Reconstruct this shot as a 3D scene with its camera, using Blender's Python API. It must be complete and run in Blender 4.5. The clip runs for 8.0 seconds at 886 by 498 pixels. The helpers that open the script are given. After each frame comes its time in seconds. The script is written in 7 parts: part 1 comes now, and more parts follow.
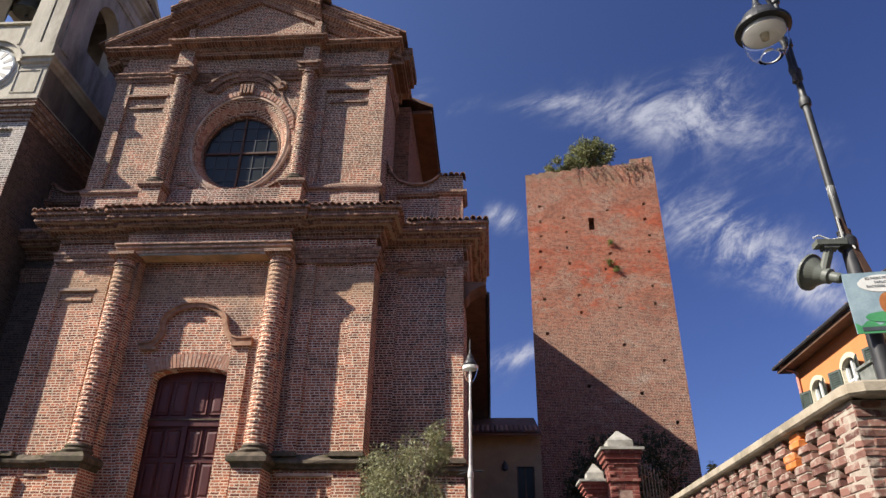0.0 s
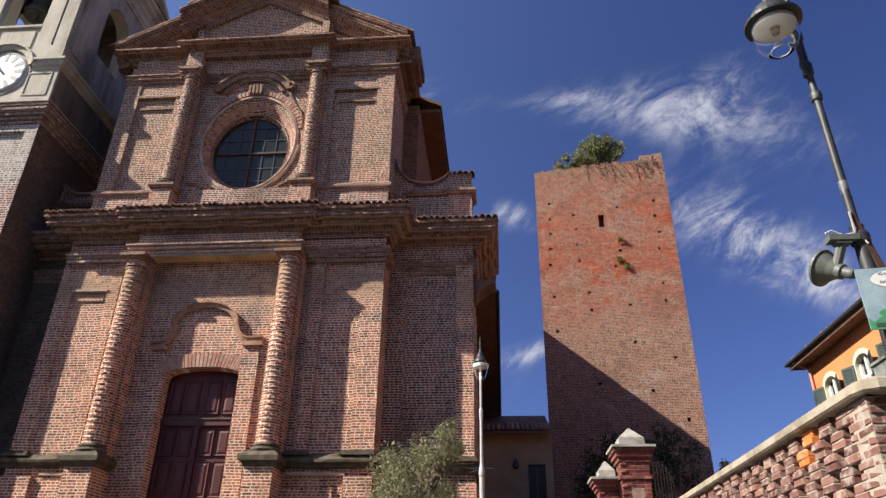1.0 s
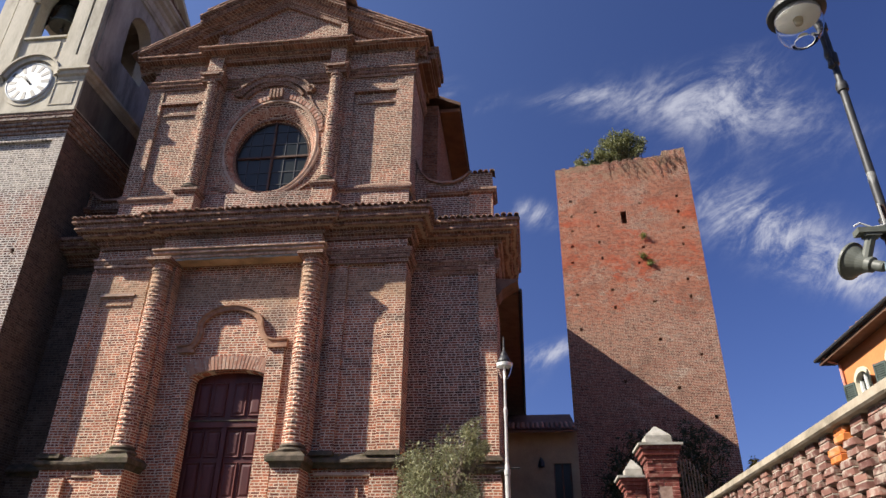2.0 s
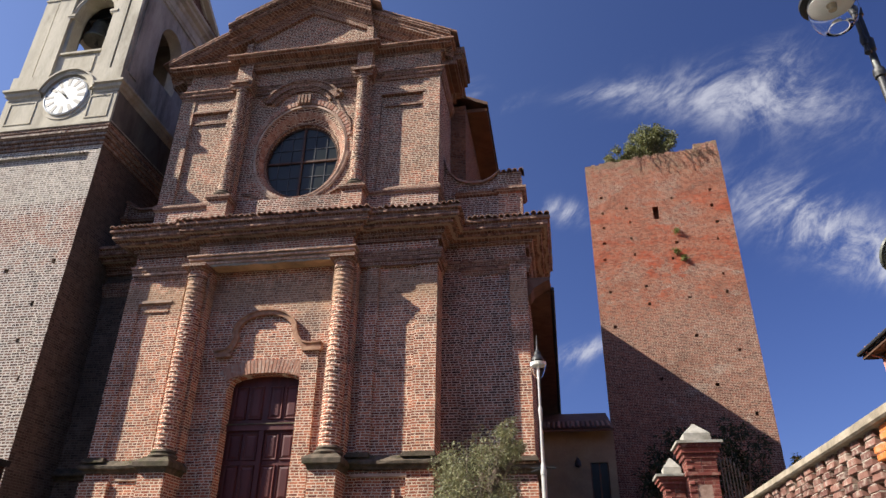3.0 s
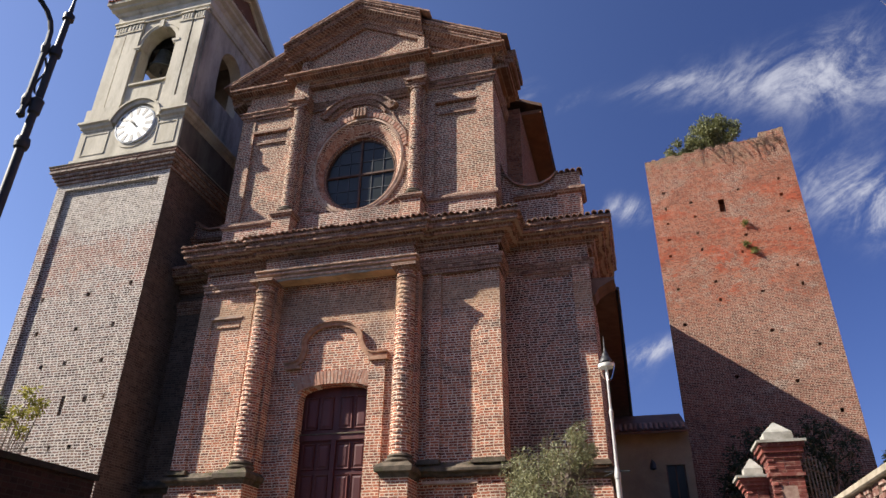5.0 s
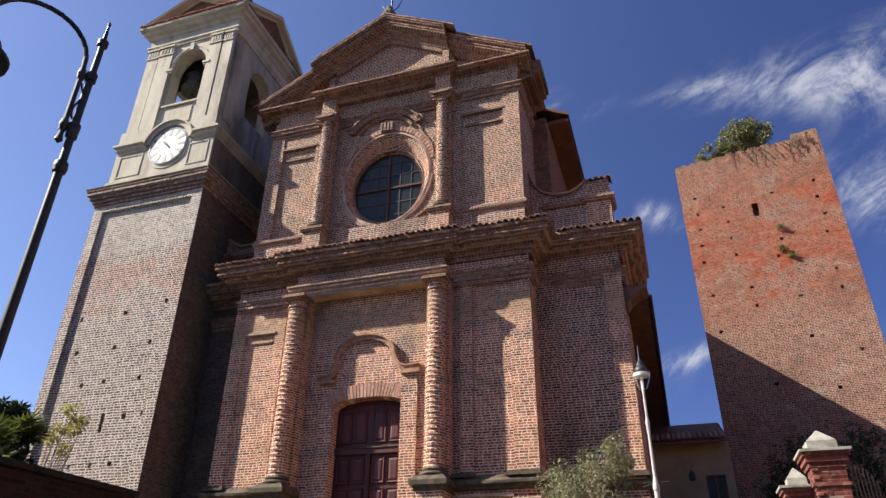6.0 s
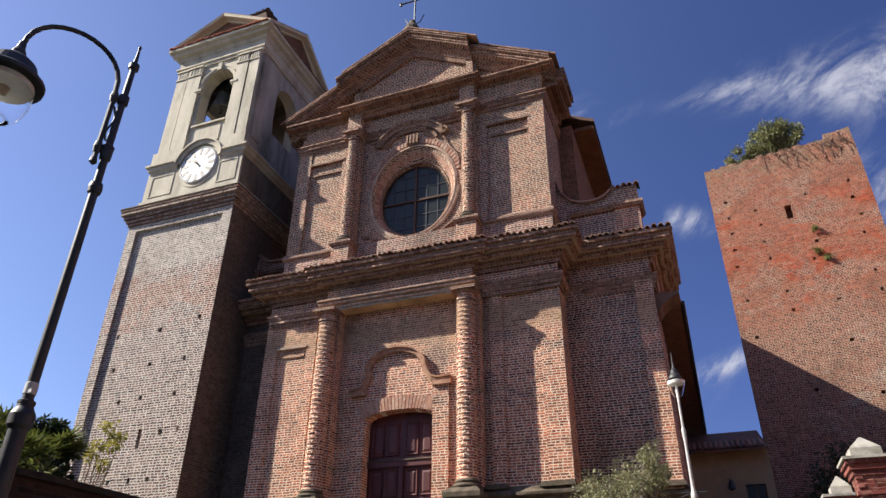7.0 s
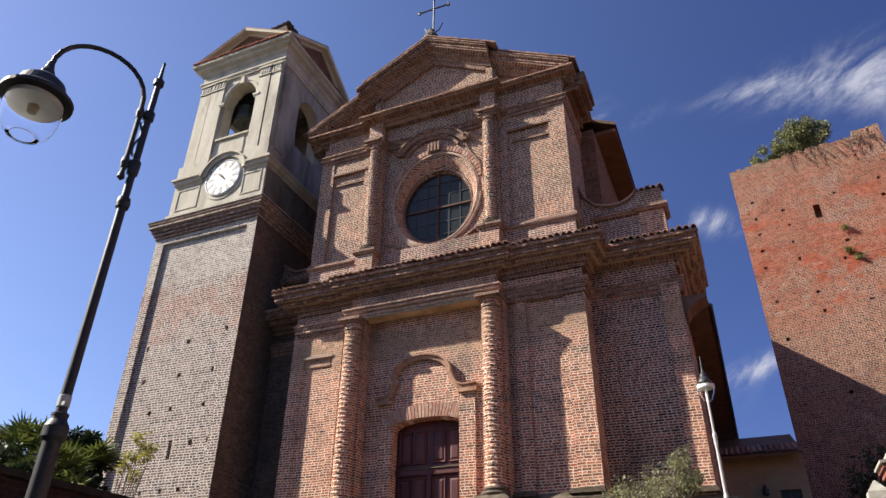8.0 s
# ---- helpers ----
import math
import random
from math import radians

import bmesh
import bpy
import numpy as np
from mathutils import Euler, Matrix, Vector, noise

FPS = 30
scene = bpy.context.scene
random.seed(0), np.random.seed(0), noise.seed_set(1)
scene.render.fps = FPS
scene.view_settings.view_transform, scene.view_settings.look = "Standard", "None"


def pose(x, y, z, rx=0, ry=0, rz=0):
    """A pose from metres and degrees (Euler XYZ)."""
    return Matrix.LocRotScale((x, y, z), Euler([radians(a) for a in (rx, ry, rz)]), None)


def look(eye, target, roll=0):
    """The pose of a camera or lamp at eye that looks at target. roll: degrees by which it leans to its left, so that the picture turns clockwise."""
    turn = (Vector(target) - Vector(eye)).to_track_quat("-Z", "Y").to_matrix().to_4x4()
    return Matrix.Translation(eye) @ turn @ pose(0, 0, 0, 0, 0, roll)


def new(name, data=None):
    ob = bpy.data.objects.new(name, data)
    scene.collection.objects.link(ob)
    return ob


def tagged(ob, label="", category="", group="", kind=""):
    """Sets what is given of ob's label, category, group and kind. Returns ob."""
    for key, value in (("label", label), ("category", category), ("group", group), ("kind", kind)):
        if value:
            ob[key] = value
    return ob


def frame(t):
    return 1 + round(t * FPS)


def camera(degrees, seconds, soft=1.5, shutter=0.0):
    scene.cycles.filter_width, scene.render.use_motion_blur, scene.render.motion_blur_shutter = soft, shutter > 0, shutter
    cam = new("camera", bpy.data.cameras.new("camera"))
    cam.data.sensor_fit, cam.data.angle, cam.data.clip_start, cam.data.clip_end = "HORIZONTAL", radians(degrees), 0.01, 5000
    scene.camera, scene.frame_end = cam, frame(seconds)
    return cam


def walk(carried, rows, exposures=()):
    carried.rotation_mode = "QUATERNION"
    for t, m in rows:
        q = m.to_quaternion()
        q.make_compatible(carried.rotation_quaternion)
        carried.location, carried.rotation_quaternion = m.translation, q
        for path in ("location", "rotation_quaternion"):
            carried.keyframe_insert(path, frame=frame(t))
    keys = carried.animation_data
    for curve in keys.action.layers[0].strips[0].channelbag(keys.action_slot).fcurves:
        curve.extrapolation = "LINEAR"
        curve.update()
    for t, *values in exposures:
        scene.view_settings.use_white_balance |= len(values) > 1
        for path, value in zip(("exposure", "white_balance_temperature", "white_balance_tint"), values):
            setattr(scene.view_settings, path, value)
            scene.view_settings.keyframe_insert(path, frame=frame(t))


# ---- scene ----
cam = camera(65.6, 8.0)
# seconds, yaw, pitch, roll: the camera turns on a tripod
TURN = ((0.0, 3.645, 27.98, -0.77), (0.5, 3.989, 27.92, -0.76), (1.0, 4.546, 27.83, -0.75), (1.5, 5.407, 27.80, -0.74),
        (3.0, 9.483, 27.78, -0.70), (3.5, 10.93, 27.77, -0.68), (4.0, 12.38, 27.70, -0.66), (4.5, 13.776, 27.86, -0.64),
        (6.0, 18.036, 29.14, -0.61), (6.5, 19.319, 29.67, -0.59), (7.0, 20.743, 30.02, -0.57), (7.5, 21.934, 30.33, -0.56), (8.0, 23.01, 30.59, -0.55))
walk(cam, [(t, pose(0, 0, 0, 90 + p, r, y)) for t, y, p, r in TURN], exposures=[(0.0, 1.05), (8.0, 1.15)])

# ---- light ----
SUN = Vector((-2.5, -1.0, 2.15)).normalized()      # towards the sun
sun = new("sun", bpy.data.lights.new("sun", "SUN"))
sun.data.energy, sun.data.angle, sun.data.color = 5.0, radians(0.53), (1.0, 0.93, 0.82)
sun.matrix_world = look((0, 0, 40), Vector((0, 0, 40)) - SUN)


def socket(node, name, value):
    node.inputs[name].default_value = value


class Graph:
    """Short hand for a node tree."""

    def __init__(self, tree):
        self.tree = tree

    def add(self, kind):
        return self.tree.nodes.new(kind)

    def put(self, value, target):
        if isinstance(value, bpy.types.NodeSocket):
            self.tree.links.new(value, target)
        elif value is not None:
            if target.type == "RGBA" and len(value) == 3:
                value = (*value, 1)
            target.default_value = value

    def math(self, op, a, b=0.0, c=None):
        node = self.add("ShaderNodeMath")
        node.operation = op
        for i, v in enumerate((a, b, c)):
            self.put(v, node.inputs[i])
        return node.outputs[0]

    def clamp(self, a, lo, hi):
        node = self.add("ShaderNodeMapRange")
        node.interpolation_type = "SMOOTHSTEP"
        self.put(a, node.inputs["Value"]), self.put(lo, node.inputs["From Min"]), self.put(hi, node.inputs["From Max"])
        return node.outputs[0]

    def xyz(self, x, y, z):
        node = self.add("ShaderNodeCombineXYZ")
        for i, v in enumerate((x, y, z)):
            self.put(v, node.inputs[i])
        return node.outputs[0]

    def split(self, v):
        node = self.add("ShaderNodeSeparateXYZ")
        self.put(v, node.inputs[0])
        return node.outputs

    def noise(self, vector, scale, detail=4.0, rough=0.55, warp=0.0):
        node = self.add("ShaderNodeTexNoise")
        self.put(vector, node.inputs["Vector"])
        socket(node, "Scale", scale), socket(node, "Detail", detail), socket(node, "Roughness", rough), socket(node, "Distortion", warp)
        return node.outputs["Fac"]

    def mix(self, fac, a, b, how="MIX"):
        node = self.add("ShaderNodeMix")
        node.data_type, node.blend_type = "RGBA", how
        self.put(fac, node.inputs[0]), self.put(a, node.inputs[6]), self.put(b, node.inputs[7])
        return node.outputs[2]

    def bump(self, height, strength, distance):
        node = self.add("ShaderNodeBump")
        self.put(height, node.inputs["Height"])
        socket(node, "Strength", strength), socket(node, "Distance", distance)
        return node.outputs[0]


world = bpy.data.worlds.new("sky")
scene.world = world
world.use_nodes = True
g = Graph(world.node_tree)
g.tree.nodes.clear()
sky = g.add("ShaderNodeTexSky")
sky.sky_type, sky.sun_disc = "NISHITA", False
sky.sun_elevation = math.asin(SUN.z)
sky.sun_rotation = math.atan2(SUN.x, SUN.y)
sky.air_density, sky.dust_density, sky.ozone_density, sky.altitude = 1.0, 1.0, 3.0, 300
way = g.add("ShaderNodeTexCoord").outputs["Generated"]
dx, dy, dz = g.split(way)
ahead = g.math("MAXIMUM", dy, 0.08)
cu, cw = g.math("DIVIDE", dx, ahead), g.math("DIVIDE", dz, ahead)
# thin cirrus: streaks that fan out towards the upper left
along = g.math("ADD", g.math("MULTIPLY", cu, 0.80), g.math("MULTIPLY", cw, 0.60))
across = g.math("SUBTRACT", g.math("MULTIPLY", cw, 0.80), g.math("MULTIPLY", cu, 0.60))
wisp = g.noise(g.xyz(g.math("MULTIPLY", along, 4.5), g.math("MULTIPLY", across, 9.0), 0.3), 1.0, 12.0, 0.68, 1.1)
fine = g.noise(g.xyz(g.math("MULTIPLY", along, 15.0), g.math("MULTIPLY", across, 34.0), 1.7), 1.0, 8.0, 0.7, 0.5)
veil = None
CLOUDS = ((0.40, 0.775, 0.20, 0.085, -0.30, 0.75), (0.26, 0.80, 0.17, 0.045, -0.12, 0.55), (0.44, 0.87, 0.10, 0.06, 0.5, 0.5), (0.12, 0.835, 0.08, 0.018, 0.12, 0.5), (0.40, 0.545, 0.135, 0.068, -0.55, 1.5), (0.50, 0.46, 0.07, 0.04, -0.5, 0.9),
          (0.035, 0.345, 0.05, 0.016, 0.3, 1.6), (0.01, 0.31, 0.05, 0.03, 0.3, 0.3), (0.03, 0.59, 0.04, 0.026, -0.35, 1.3), (-0.125, 0.865, 0.04, 0.035, 0.3, 0.5), (-0.05, 0.825, 0.05, 0.016, 0.5, 0.4))
for u, w, ru, rw, tilt, amount in CLOUDS:
    c, s = math.cos(tilt), math.sin(tilt)
    a, b = g.math("SUBTRACT", cu, u), g.math("SUBTRACT", cw, w)
    p = g.math("DIVIDE", g.math("ADD", g.math("MULTIPLY", a, c), g.math("MULTIPLY", b, s)), ru)
    q = g.math("DIVIDE", g.math("SUBTRACT", g.math("MULTIPLY", b, c), g.math("MULTIPLY", a, s)), rw)
    r2 = g.math("ADD", g.math("MULTIPLY", p, p), g.math("MULTIPLY", q, q))
    blob = g.math("MULTIPLY", g.math("EXPONENT", g.math("MULTIPLY", r2, -1.0)), amount)
    veil = blob if veil is None else g.math("ADD", veil, blob)
# haze brightens the side of the sky where the sun stands
near_sun = g.math("ADD", g.math("ADD", g.math("MULTIPLY", dx, SUN.x), g.math("MULTIPLY", dy, SUN.y)), g.math("MULTIPLY_ADD", dz, 0.32, -0.15))
haze = g.mix(g.clamp(near_sun, -0.50, 0.45), (0.57, 0.61, 1.00), (1.40, 1.36, 1.66))
colour = g.mix(1.0, sky.outputs[0], haze, "MULTIPLY")
if veil is not None:
    body = g.math("ADD", g.math("MULTIPLY", wisp, 0.78), g.math("MULTIPLY", fine, 0.32))
    cover = g.clamp(g.math("MULTIPLY", veil, g.clamp(body, 0.36, 0.78)), 0.02, 1.0)
    colour = g.mix(g.math("MULTIPLY", cover, 0.85), colour, (6.2, 6.3, 7.2))
back = g.add("ShaderNodeBackground")
g.put(colour, back.inputs["Color"])
socket(back, "Strength", 0.05)
g.tree.links.new(back.outputs[0], g.add("ShaderNodeOutputWorld").inputs[0])


# ---- materials ----
def material(name, rough=0.8, metal=0.0, spec=0.3):
    m = bpy.data.materials.new(name)
    m.use_nodes = True
    gr = Graph(m.node_tree)
    shader = m.node_tree.nodes["Principled BSDF"]
    socket(shader, "Roughness", rough), socket(shader, "Metallic", metal), socket(shader, "Specular IOR Level", spec)
    return m, gr, shader


def wall_plane(gr):
    """Place on an upright wall: metres along it and metres up."""
    geo = gr.add("ShaderNodeNewGeometry")
    x, y, z = gr.split(geo.outputs["Position"])
    nx, ny, nz = gr.split(geo.outputs["True Normal"])
    side = gr.math("GREATER_THAN", gr.math("ABSOLUTE", nx), gr.math("ABSOLUTE", ny))
    along = gr.math("ADD", gr.math("MULTIPLY", x, gr.math("SUBTRACT", 1.0, side)), gr.math("MULTIPLY", y, side))
    return geo.outputs["Position"], along, z


def brick_material(name, dark, light, mortar, row=0.0745, width=0.25, joint=0.010, stain=(0.10, 0.07, 0.06), stain_low=0.5, zones=(), wave=0.02, depth=0.016, smear=0.0, header=0.5, jitter=1.0):
    """Coursed brickwork. zones: patches of other brick and mortar, each (low, high, ramp, scale, threshold, dark, light, mortar), bounded by height and a ragged noise."""
    m, gr, shader = material(name, 0.9)
    place, along, up = wall_plane(gr)
    wob = gr.noise(place, 2.2, 2.0)
    wob2 = gr.noise(place, 9.0, 2.0)
    up2 = gr.math("ADD", up, gr.math("ADD", gr.math("MULTIPLY", gr.math("SUBTRACT", wob, 0.5), wave), gr.math("MULTIPLY", gr.math("SUBTRACT", wob2, 0.5), 0.016 * jitter)))
    along2 = gr.math("ADD", along, gr.math("MULTIPLY", gr.math("SUBTRACT", wob2, 0.5), 0.03 * jitter))
    course = gr.add("ShaderNodeTexWhiteNoise")
    course.noise_dimensions = "1D"
    gr.put(gr.math("FLOOR", gr.math("DIVIDE", up2, row)), course.inputs["W"])
    along2 = gr.math("ADD", along2, gr.math("MULTIPLY", course.outputs["Value"], width * 3))
    spot_at = gr.xyz(along2, up2, 0.0)

    worn = gr.math("MULTIPLY", gr.math("ADD", gr.math("MULTIPLY", gr.noise(place, 5.0, 4.0, 0.7), 1.6), 0.2), joint)

    def bricks(a, b, c):
        tex = gr.add("ShaderNodeTexBrick")
        tex.offset, tex.squash, tex.squash_frequency = 0.0, header, 2
        gr.put(spot_at, tex.inputs["Vector"])
        for key, value in (("Scale", 1.0), ("Brick Width", width), ("Row Height", row), ("Mortar Size", joint), ("Mortar Smooth", 0.2), ("Bias", 0.0),
                           ("Color1", (*a, 1)), ("Color2", (*b, 1)), ("Mortar", (*c, 1))):
            socket(tex, key, value)
        gr.put(worn, tex.inputs["Mortar Size"])
        return tex

    tex = bricks(dark, light, mortar)
    colour = tex.outputs["Color"]
    broad = gr.noise(place, 0.45, 5.0, 0.6)
    spot = gr.noise(place, 3.5, 5.0, 0.65)
    grain = gr.noise(place, 60.0, 3.0)
    if smear:
        colour = gr.mix(gr.math("MULTIPLY", gr.clamp(spot, 0.45, 0.75), smear), colour, mortar)
    for low, high, ramp, scale, threshold, a, b, c in zones:
        x, y, z = gr.split(place)
        ragged = gr.noise(gr.xyz(x, y, gr.math("MULTIPLY", z, 1.6)), scale, 9.0, 0.72, 0.4)
        mask = gr.clamp(ragged, threshold - 0.06, threshold + 0.07)
        edge = gr.math("ADD", z, gr.math("MULTIPLY", gr.math("SUBTRACT", spot, 0.5), ramp * 1.5))
        mask = gr.math("MULTIPLY", mask, gr.math("MULTIPLY", gr.clamp(edge, low, low + ramp), gr.math("SUBTRACT", 1.0, gr.clamp(edge, high - ramp, high))))
        colour = gr.mix(gr.math("MULTIPLY", mask, 0.9), colour, bricks(a, b, c).outputs["Color"])
    colour = gr.mix(gr.math("MULTIPLY", gr.clamp(broad, stain_low, stain_low + 0.25), 0.5), colour, stain)
    colour = gr.mix(0.5, colour, gr.mix(gr.clamp(spot, 0.25, 0.75), (0.62, 0.62, 0.62), (1.25, 1.2, 1.15)), "MULTIPLY")
    colour = gr.mix(0.6, colour, gr.mix(gr.clamp(grain, 0.3, 0.7), (0.75, 0.75, 0.75), (1.15, 1.15, 1.15)), "MULTIPLY")
    gr.put(colour, shader.inputs["Base Color"])
    relief = gr.math("ADD", gr.math("SUBTRACT", 1.0, tex.outputs["Fac"]), gr.math("MULTIPLY", grain, 0.5))
    gr.put(gr.bump(relief, 1.0, depth), shader.inputs["Normal"])
    return m


def rough_material(name, colours, scale=4.0, rough=0.85, bump=0.3, distance=0.01, stain=None, metal=0.0, spec=0.3, streak=1.0, runs=None):
    m, gr, shader = material(name, rough, metal, spec)
    place = gr.add("ShaderNodeNewGeometry").outputs["Position"]
    x, y, z = gr.split(place)
    place = gr.xyz(x, y, gr.math("MULTIPLY", z, streak))
    big, small = gr.noise(place, scale, 5.0, 0.6), gr.noise(place, scale * 14, 4.0)
    colour = gr.mix(gr.clamp(big, 0.3, 0.7), colours[0], colours[1])
    if stain:
        colour = gr.mix(gr.math("MULTIPLY", gr.clamp(gr.noise(place, scale * 0.4, 6.0, 0.65, 0.3), 0.48, 0.7), 0.75), colour, stain)
    if runs:
        wash = gr.noise(gr.xyz(gr.math("MULTIPLY", x, 1.5), gr.math("MULTIPLY", y, 1.5), gr.math("MULTIPLY", z, 0.4)), 1.0, 7.0, 0.7)
        colour = gr.mix(gr.math("MULTIPLY", gr.clamp(wash, 0.48, 0.72), 0.6), colour, runs)
    colour = gr.mix(0.5, colour, gr.mix(small, (0.7, 0.7, 0.7), (1.25, 1.25, 1.25)), "MULTIPLY")
    gr.put(colour, shader.inputs["Base Color"])
    gr.put(gr.bump(gr.math("ADD", small, big), bump, distance), shader.inputs["Normal"])
    return m


def piece_material(name, dark, light, stain=None, rough=0.9):
    """For loose pieces: each takes its own tone."""
    m, gr, shader = material(name, rough)
    info = gr.add("ShaderNodeObjectInfo").outputs["Random"]
    isle = gr.add("ShaderNodeNewGeometry")
    tone = gr.math("FRACT", gr.math("ADD", gr.math("MULTIPLY", info, 7.31), isle.outputs["Random Per Island"]))
    place = isle.outputs["Position"]
    spot, grain = gr.noise(place, 9.0, 5.0, 0.65), gr.noise(place, 120.0, 3.0)
    colour = gr.mix(tone, dark, light)
    if stain:
        colour = gr.mix(gr.math("MULTIPLY", gr.clamp(spot, 0.47, 0.66), 0.75), colour, stain)
    colour = gr.mix(0.6, colour, gr.mix(grain, (0.65, 0.65, 0.65), (1.3, 1.3, 1.3)), "MULTIPLY")
    gr.put(colour, shader.inputs["Base Color"])
    gr.put(gr.bump(gr.math("ADD", spot, gr.math("MULTIPLY", grain, 0.4)), 0.4, 0.006), shader.inputs["Normal"])
    return m


def leaf_material(name, dark, light):
    m, gr, shader = material(name, 0.55, spec=0.4)
    geo = gr.add("ShaderNodeNewGeometry")
    gr.put(gr.mix(geo.outputs["Random Per Island"], dark, light), shader.inputs["Base Color"])
    thin = gr.add("ShaderNodeBsdfTranslucent")
    gr.put(gr.mix(geo.outputs["Random Per Island"], dark, light), thin.inputs["Color"])
    both = gr.add("ShaderNodeMixShader")
    socket(both, 0, 0.3)
    gr.tree.links.new(shader.outputs[0], both.inputs[1]), gr.tree.links.new(thin.outputs[0], both.inputs[2])
    gr.tree.links.new(both.outputs[0], gr.tree.nodes["Material Output"].inputs[0])
    return m


def glass_material(name, tint=(1, 1, 1), rough=0.03):
    m, gr, shader = material(name, rough, spec=0.5)
    socket(shader, "Transmission Weight", 1.0), socket(shader, "IOR", 1.1), socket(shader, "Base Color", (*tint, 1))
    return m


